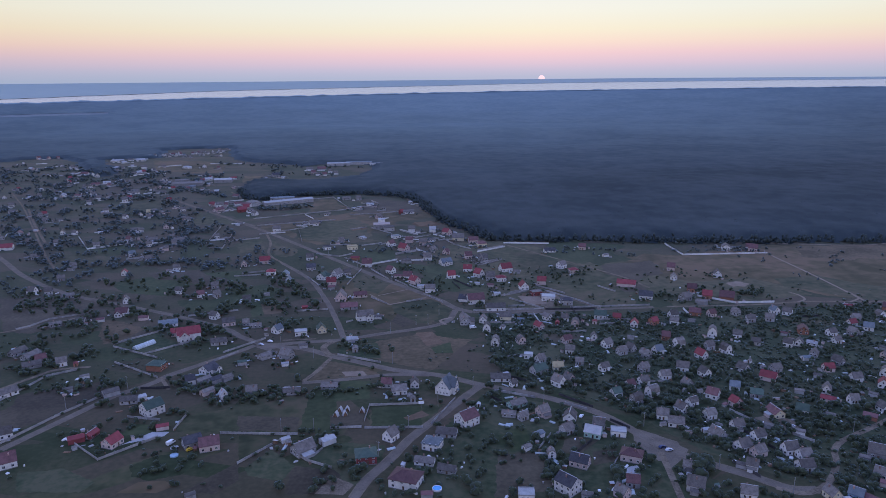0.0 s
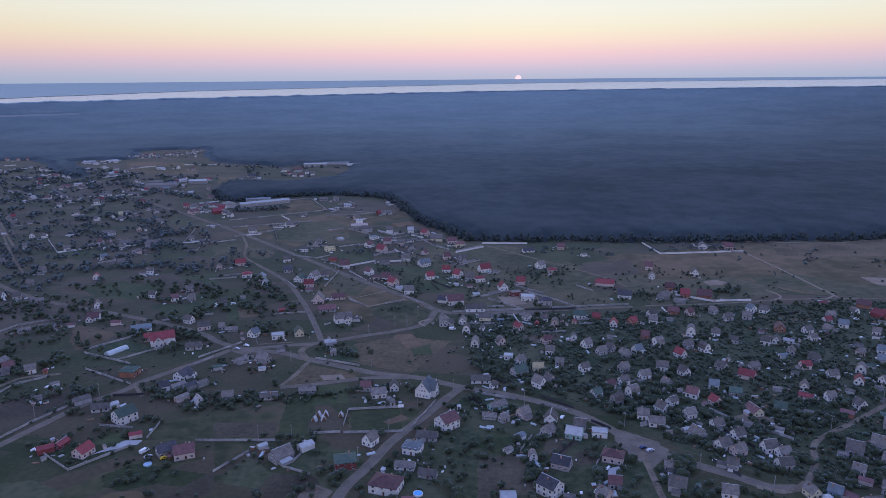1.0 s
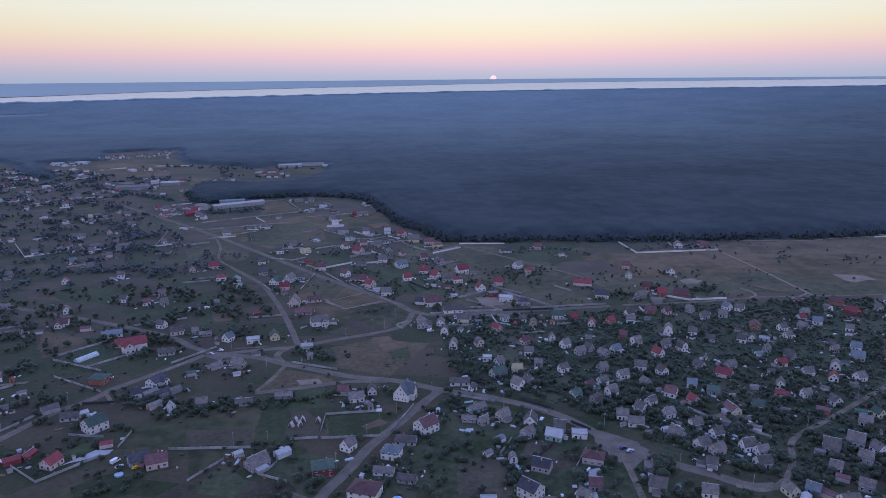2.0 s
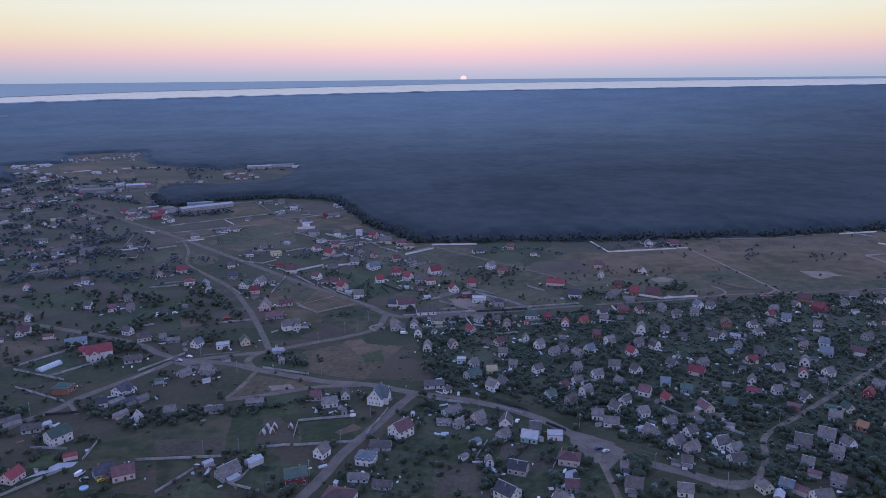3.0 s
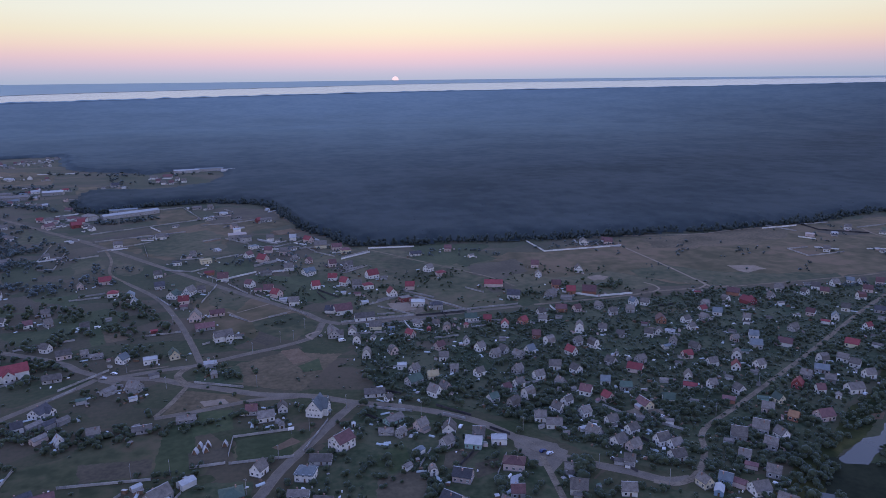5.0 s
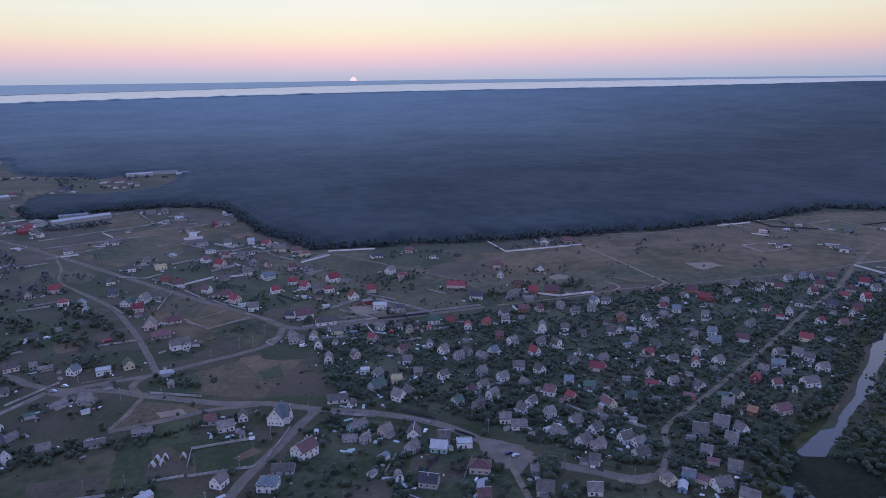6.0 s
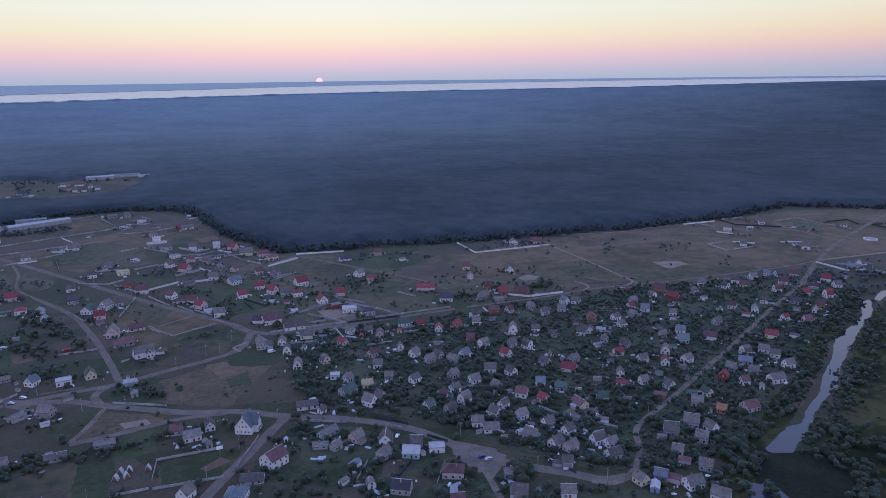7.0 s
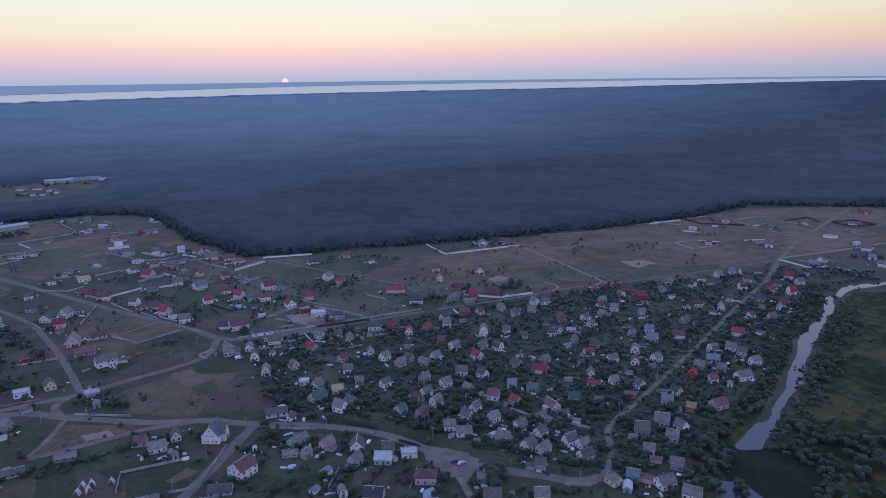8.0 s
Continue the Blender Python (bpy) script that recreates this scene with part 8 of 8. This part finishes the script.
treeline([(-377, 610), (-332, 593), (-299, 577)], 2.4, 4, 7, 5)
treeline([(-461, 1269), (-379, 1203)], 2.6, 5, 9, 5)
treeline([(-336, 748), (-290, 759), (-241, 745)], 2.6, 3.5, 6, 6)
treeline([(-716, 1110), (-624, 1014)], 2.6, 5, 9, 6)
treeline([(-157, 604), (-130, 573)], 2.4, 3, 5, 4)
treeline([(-303, 477), (-278, 464)], 2, 4, 7, 3)
treeline([(-309, 462), (-291, 455)], 2, 3, 6, 3)
treeline([(-243, 413), (-209, 403)], 3, 3, 5, 3)
treeline([(-202, 406), (-195, 412)], 2.5, 3, 6, 2)
treeline([(-174, 395), (-155, 391)], 2.5, 3, 5, 3)
treeline([(-162, 330), (-146, 322), (-140, 338)], 1.8, 2.5, 5, 5)
treeline([(-327, 478), (-319, 486)], 2, 4, 7, 3)
treeline([(-134, 414), (-103, 407)], 2.5, 3, 5.5, 3)
treeline([(-269, 420), (-255, 429)], 2.5, 3, 5, 2)
treeline([(299, 294), (295, 272), (283, 254), (255, 239)], 1.6, 3, 6.5, 3)
treeline([(261, 303), (242, 281), (243, 265)], 2, 3, 5.5, 2)
treeline([(291, 294), (309, 304), (332, 317), (365, 337)], 1.6, 2.5, 5.5, 4)
treeline([(457, 407), (404, 370), (363, 337)], 2.2, 2, 4.5, 5)
treeline([(304, 262), (334, 274), (348, 275)], 2.2, 3, 7, 6)
treeline([(-187, 440), (-164, 427), (-135, 418), (-112, 416)], 2.2, 3, 6, 3)
treeline([(-112, 416), (-84, 419), (-62, 423)], 2.4, 3, 6, 3)
treeline([(-95, 370), (-75, 368), (-62, 374)], 3, 2, 4, 1.5)
treeline([(-303, 446), (-290, 457), (-259, 429), (-217, 428)], 3.5, 3, 6, 3)
treeline([(-184, 533), (-155, 519)], 2, 4, 7, 4)
treeline([(-76, 503), (-62, 491), (-48, 488)], 1.6, 3, 6, 3)
treeline([(-296, 1081), (-252, 1079), (-215, 1107)], 1.6, 5, 9, 5)
treeline([(135, 337), (140, 337)], 2, 9, 12, 2)
treeline([(33, 474), (40, 470)], 3, 6, 8, 2)
treeline([(28, 415), (38, 421)], 3, 3, 5, 2)
treeline([(439, 759), (424, 725)], 4, 3, 4.5, 3)
treeline([(496, 737), (501, 710)], 4, 3, 4.5, 6)
treeline([(344, 732), (384, 760)], 8, 3, 4, 5)
treeline([(453, 703), (476, 702)], 9, 2.5, 4, 4)
treeline([(505, 637), (515, 630)], 5, 3, 4, 4)
treeline([(409, 816), (467, 774)], 12, 2, 3.5, 8)
treeline([(271, 618), (294, 635), (294, 617)], 2.5, 4, 7, 3)
treeline([(301, 592), (346, 583), (394, 590)], 4, 3, 5, 2.5)
treeline([(200, 629), (231, 611)], 3, 3, 6, 4)
treeline([(-65, 311), (-50, 329), (-44, 331)], 2.5, 3, 6, 4)
treeline([(-168, 333), (-152, 347), (-136, 336)], 3.5, 2, 3.5, 5)
treeline([(-106, 338), (-88, 341)], 3.5, 2, 3.5, 5)
treeline([(-194, 370), (-180, 376)], 2.5, 2, 3.5, 1)
treeline([(-455, 685), (-377, 610), (-314, 577)], 3, 4, 7, 5)
treeline([(-335, 536), (-313, 556), (-270, 535)], 3, 3, 6, 4)
treeline([(-364, 644), (-293, 608), (-239, 575)], 3, 3, 7, 6)
treeline([(-285, 429), (-279, 438)], 2.5, 4, 6, 2)
treeline([(-168, 418), (-156, 427)], 2.5, 4, 6, 3)
treeline([(-78, 740), (-50, 694), (-14, 635)], 5, 2, 4, 3)
treeline([(112, 679), (153, 710)], 3, 4, 6, 5)
treeline([(153, 810), (197, 795), (222, 767)], 4, 3, 6, 5)
treeline([(262, 792), (360, 789)], 4, 3, 5, 3)
treeline([(-223, 823), (-176, 794)], 4, 3, 5, 4)
treeline([(-241, 745), (-216, 795)], 4, 3, 6, 6)
treeline([(580, 593), (594, 562), (595, 527)], 3, 4, 7, 6)
treeline([(614, 566), (619, 528), (654, 514)], 3, 5, 9, 6)
treeline([(676, 592), (715, 562)], 4, 4, 7, 6)
treeline([(363, 337), (441, 388), (515, 441)], 3, 4, 8, 6)
treeline([(328, 283), (359, 284)], 3.5, 4, 7, 6)
treeline([(-2, 403), (22, 399)], 4, 3, 5, 3)
treeline([(-39, 308), (-29, 323)], 3, 2, 3.5, 1)
treeline([(-658, 1015), (-550, 970), (-444, 986)], 5, 4, 8, 9)
treeline([(-826, 1288), (-700, 1249), (-540, 1211)], 6, 4, 8, 9)
treeline([(-425, 728), (-368, 749), (-294, 771)], 5, 3, 6, 8)
treeline([(-492, 863), (-398, 815), (-310, 857)], 5, 3, 7, 9)
treeline([(-445, 1050), (-354, 962), (-314, 827)], 3, 4, 8, 9)
treeline([(-685, 1134), (-507, 864)], 4, 4, 7, 4)
treeline([(-58, 425), (-37, 442), (-17, 424)], 5, 2.5, 4, 3)
treeline([(-58, 818), (28, 736)], 7, 2.5, 4.5, 8)
treeline([(-175, 677), (-122, 638)], 4, 3, 5, 6)
treeline([(-328, 827), (-362, 963)], 3, 4, 7, 6)
for bx, by, bs in ((131.3, 326.7, 12), (136.5, 327.0, 11), (131.6, 323.3, 10.5), (130.0, 329.5, 8), (137.9, 323.0, 8), (34.6, 461.9, 7.5), (35.6, 414.6, 5), (-49.7, 484.6, 7), (-58.8, 491.4, 6.5), (-48.6, 425.4, 6), (28.1, 409.8, 6.5), (-201.8, 419.0, 6), (254.7, 312.1, 8), (242.4, 304.2, 7.5), (-50.3, 456.7, 5.5), (451.8, 646.5, 5), (60.1, 425.1, 6), (67.4, 418.3, 6), (105.0, 407.2, 5.5), (-25.1, 312.7, 4), (243.0, 291.9, 8.5), (246.0, 332.6, 5), (537.0, 481.8, 7), (559.5, 493.0, 6.5), (516.1, 472.7, 6), (545.1, 493.2, 7), (487.6, 451.6, 5), (584.6, 508.4, 5), (415.5, 408.5, 4.5), (376.2, 378.6, 5), (330.8, 348.7, 5.5), (307.6, 333.0, 6), (283.5, 319.9, 6)):
    spots.append((bx, by, bs))
for bx, by, bs in ((-523, 842, 9), (-494, 802, 8), (-502, 872, 9), (-334, 586, 9), (-332, 548, 8), (-241, 665, 9), (-286, 622, 7), (-311, 604, 8), (-386, 742, 8), (-187, 544, 8), (-221, 807, 9), (-145, 646, 8), (-109, 534, 7), (-61, 505, 9), (-54, 493, 7), (-75, 498, 7), (-234, 442, 8), (-215, 432, 9), (-239, 433, 9), (-242, 427, 8), (-180, 431, 8), (-143, 421, 8), (-214, 407, 7), (-217, 404, 7), (-100, 440, 8), (-43, 429, 7), (-48, 321, 8), (-43, 325, 8), (-82, 308, 8), (-54, 338, 6), (-22, 315, 6), (-14, 310, 7), (-20, 337, 6), (-8, 324, 6), (30, 424, 7), (70, 342, 6), (75, 379, 8), (58, 387, 7), (111, 333, 8), (89, 319, 9), (24, 384, 7), (36, 356, 7), (11, 312, 8), (16, 306, 8)):
    if clear(bx, by, 0.5, 0.5):
        spots.append((bx, by, bs * 0.9))
spots.sort(key=lambda q: q[1])
near_t, rest = spots[:290], spots[290:]
CROWNS = [quads_mesh("crown", v, f, M_LEAF) for v, f in VARIANTS]
TRUNKS = [trunk_mesh(random.Random(k), 0.55) for k in range(4)]
for me in TRUNKS:
    me.transform(Matrix.Diagonal((0.22, 0.22, 1.0, 1)))
for i, (x, y, s) in enumerate(near_t):
    top = tagged(new("tree"), "leafy green garden tree with an uneven crown" if s > 3.6 else "low leafy bush in a garden", "tree" if s > 3.6 else "bush", "trees among the houses")
    top.matrix_basis = pose(x, y, 0, 0, 0, float(trng.uniform(0, 360))) @ Matrix.Diagonal((s * 0.95, s * 0.95, s * 0.95, 1))
    part("trunk", TRUNKS[i % 4], top)
    part("crown", CROWNS[i % 10], top)
# trees past 760 m take the paler leaves with haze painted in
for name, label, leaf, group in (("orchard_trees", "many garden trees and bushes between the houses", M_LEAF, [q for q in rest if math.hypot(q[0], q[1]) < 760]), ("willow_groves", "trees among the far houses, paled with painted haze", M_HAZED_LEAF, [q for q in rest if math.hypot(q[0], q[1]) >= 760])):
    vs, fs, o = [], [], 0
    for i, (x, y, s) in enumerate(group):
        d = math.hypot(x, y)
        v, f = SLIGHT[i % 8] if d > 700 else LIGHT[i % 8] if d > 450 else VARIANTS[i % 10]
        a = trng.uniform(0, 6.28)
        c, sn = math.cos(a), math.sin(a)
        k = np.array([s * trng.uniform(0.85, 1.15), s * trng.uniform(0.85, 1.15), s])
        p = v * k
        vs.append(np.column_stack([p[:, 0] * c - p[:, 1] * sn + x, p[:, 0] * sn + p[:, 1] * c + y, p[:, 2] - 0.12 * s]))
        fs.append(f + o)
        o += len(v)
    tagged(new(name, quads_mesh(name, np.concatenate(vs), np.concatenate(fs), leaf)), label, "trees", kind="stuff")


def weeds():
    """Low weeds and young bushes that dot the grass and the verges."""
    rng = np.random.default_rng(9)
    n = 9000
    a, r = np.radians(rng.uniform(-44, 62, n)), np.sqrt(rng.uniform(260 ** 2, 760 ** 2, n))
    x, y = np.sin(a) * r, np.cos(a) * r
    gx, gy = rng.uniform(20, 610, 14000), rng.uniform(295, 595, 14000)     # the gardens are thick with currant and berry bushes
    k = inside(gx, gy, GARDENS)
    x, y = np.concatenate([x, gx[k]]), np.concatenate([y, gy[k]])
    keep = ~inside(x, y, WATER) & ~inside(x, y, POOL)
    x, y = x[keep], y[keep]
    for poly in BARE:
        keep = ~inside(x, y, poly)
        x, y = x[keep], y[keep]
    thick = np.array([noise.noise((p * 0.02, q * 0.02, 8.0)) + 0.6 * noise.noise((p * 0.07, q * 0.07, 3.0)) for p, q in zip(x, y)])
    keep = thick > np.where(inside(x, y, GARDENS), rng.uniform(-0.7, 0.25, len(x)), rng.uniform(0.15, 0.6, len(x)))
    x, y = x[keep], y[keep]
    road_d = np.min(np.hypot(LANE_PTS[None, ::3, 0] - x[:, None], LANE_PTS[None, ::3, 1] - y[:, None]) - LANE_PTS[None, ::3, 2] * 0.6, axis=1)
    house_d = np.min(np.hypot(HOUSE_PTS[None, :, 0] - x[:, None], HOUSE_PTS[None, :, 1] - y[:, None]) - HOUSE_PTS[None, :, 2], axis=1)
    keep = (road_d > 1.6) & (house_d > 0.3)
    x, y = x[keep], y[keep]
    m = len(x)
    v0, f0 = icosahedron()
    size = rng.uniform(0.3, 1.0, m) ** 1.7 * 1.35
    v = v0[None] * rng.uniform(0.6, 1.25, (m, 12, 1)) * np.stack([size * rng.uniform(0.8, 1.6, m), size * rng.uniform(0.8, 1.6, m), size * 0.75], -1)[:, None]
    v[..., 2] = np.maximum(v[..., 2] + size[:, None] * 0.45, 0.0)
    v[..., 0] += x[:, None]
    v[..., 1] += y[:, None]
    f = f0[None] + (np.arange(m) * 12)[:, None, None]
    tagged(new("weeds", fast_mesh("weeds", v.reshape(-1, 3), f.reshape(-1, 3), M_LEAF)), "low weeds and young bushes in the grass", "weeds", kind="stuff")


weeds()


def clutter():
    """Lean-tos, hotbeds, board stacks and barrels that fill the gardens: too many and too small to tell apart."""
    rng = np.random.default_rng(31)
    mats = [M_WHITEF, M_CONC, M_TIMBER, ROOF["slate"], ROOF["pale"], M_FILM, ROOF["maroon"], ROOF["green"], WALL["buff"]]
    vs, fs, idx = [], [], []

    def put(x, y):
        a, kind = rng.uniform(0, 180), rng.integers(0, 4)
        m = pose(x, y, 0, 0, 0, a)
        l, w, h = rng.uniform(1.4, 4.2), rng.uniform(1.0, 2.2), rng.uniform(0.4, 1.0)
        if kind == 0:      # a lean-to with a slanting sheet
            h = rng.uniform(1.6, 2.2)
            geos = [(prism([(-w / 2, 0), (w / 2, 0), (w / 2, h), (-w / 2, h * 0.78)], -l / 2, l / 2), rng.choice([1, 2, 8])),
                    (prism([(w / 2 + 0.2, h + 0.02), (-w / 2 - 0.2, h * 0.76), (-w / 2 - 0.2, h * 0.76 + 0.1), (w / 2 + 0.2, h + 0.12)], -l / 2 - 0.2, l / 2 + 0.2), rng.choice([3, 3, 4, 6, 7]))]
        elif kind == 1:    # a low hotbed under film
            arc = [(w * 0.5 * math.cos(math.pi * i / 6), h * math.sin(math.pi * i / 6)) for i in range(7)]
            geos = [(prism(arc, -l * 0.7, l * 0.7), 5)]
        elif kind == 2:    # a stack of boards or sheets
            geos = [(boxes((-l / 2, l / 2, -w / 2, w / 2, 0, h * 0.5), (-l * 0.42, l * 0.46, -w * 0.4, w * 0.34, h * 0.5, h * 0.8)), rng.choice([0, 1, 2]))]
        else:              # a barrel or tub
            ring = [(0.45 * math.cos(math.pi * i / 4), 0.45 * math.sin(math.pi * i / 4)) for i in range(8)]
            geos = [(([(p, q, z) for z in (0, 0.95) for p, q in ring], [tuple(range(8, 16))] + [(i, (i + 1) % 8, 8 + (i + 1) % 8, 8 + i) for i in range(8)]), rng.choice([0, 1, 7]))]
        for (v, f), k in geos:
            o = len(vs)
            vs.extend(m @ Vector(q) for q in v)
            fs.extend(tuple(i + o for i in q) for q in f)
            idx.extend([int(k)] * len(f))

    for hx, hy, hr in HOUSES:
        if math.hypot(hx, hy) > 900:
            continue
        for k in range(int(rng.integers(1, 6))):
            a, d = rng.uniform(0, 6.28), hr + rng.uniform(1.2, 9)
            x, y = hx + d * math.cos(a), hy + d * math.sin(a)
            if clear(x, y, 1.2, 0.9):
                put(x, y)
    tagged(new("garden_clutter", mesh_of("garden_clutter", vs, fs, *mats, index=idx)), "lean-tos, hotbeds, board stacks and barrels in the gardens", "clutter", kind="stuff")


clutter()


def forest_edge():
    """Trees that stand along the edge of the forest, in an uneven row."""
    rng = np.random.default_rng(15)
    vs, fs, o = [], [], 0
    for (x0, y0), (x1, y1) in zip(FOREST[1:-5], FOREST[2:-4]):
        if min(math.hypot(x0, y0), math.hypot(x1, y1)) > 1300:
            continue
        ln = math.hypot(x1 - x0, y1 - y0)
        for depth, gap, lo, hi in ((-1.0, 14.0, 3.0, 6.0), (3.0, 3.6, 7.0, 10.5), (9.0, 3.4, 10.0, 12.5)):
            for k in range(int(ln / gap)):
                q = rng.uniform(0, 1)
                x, y = x0 + (x1 - x0) * q, y0 + (y1 - y0) * q
                if math.hypot(x, y) > 1500:
                    continue
                jag = 7 * noise.noise((x * 0.02, y * 0.02, 3.0)) + 4 * noise.noise((x * 0.07, y * 0.07, 6.0))
                nx, ny = -(y1 - y0) / ln, (x1 - x0) / ln
                x, y = x + nx * (depth + jag) + rng.normal(0, 2), y + ny * (depth + jag) + rng.normal(0, 2)
                v, f = SLIGHT[int(rng.integers(0, 8))]
                h = rng.uniform(lo, hi)
                p = v * np.array([h * rng.uniform(0.42, 0.68), h * rng.uniform(0.42, 0.68), h])
                a = rng.uniform(0, 6.28)
                vs.append(np.column_stack([p[:, 0] * math.cos(a) - p[:, 1] * math.sin(a) + x, p[:, 0] * math.sin(a) + p[:, 1] * math.cos(a) + y, p[:, 2] - 0.10 * h]))
                fs.append(f + o)
                o += len(v)
    tagged(new("forest_edge", quads_mesh("forest_edge", np.concatenate(vs), np.concatenate(fs), M_EDGE)), "uneven row of dark trees along the forest edge", "forest", kind="stuff")


forest_edge()
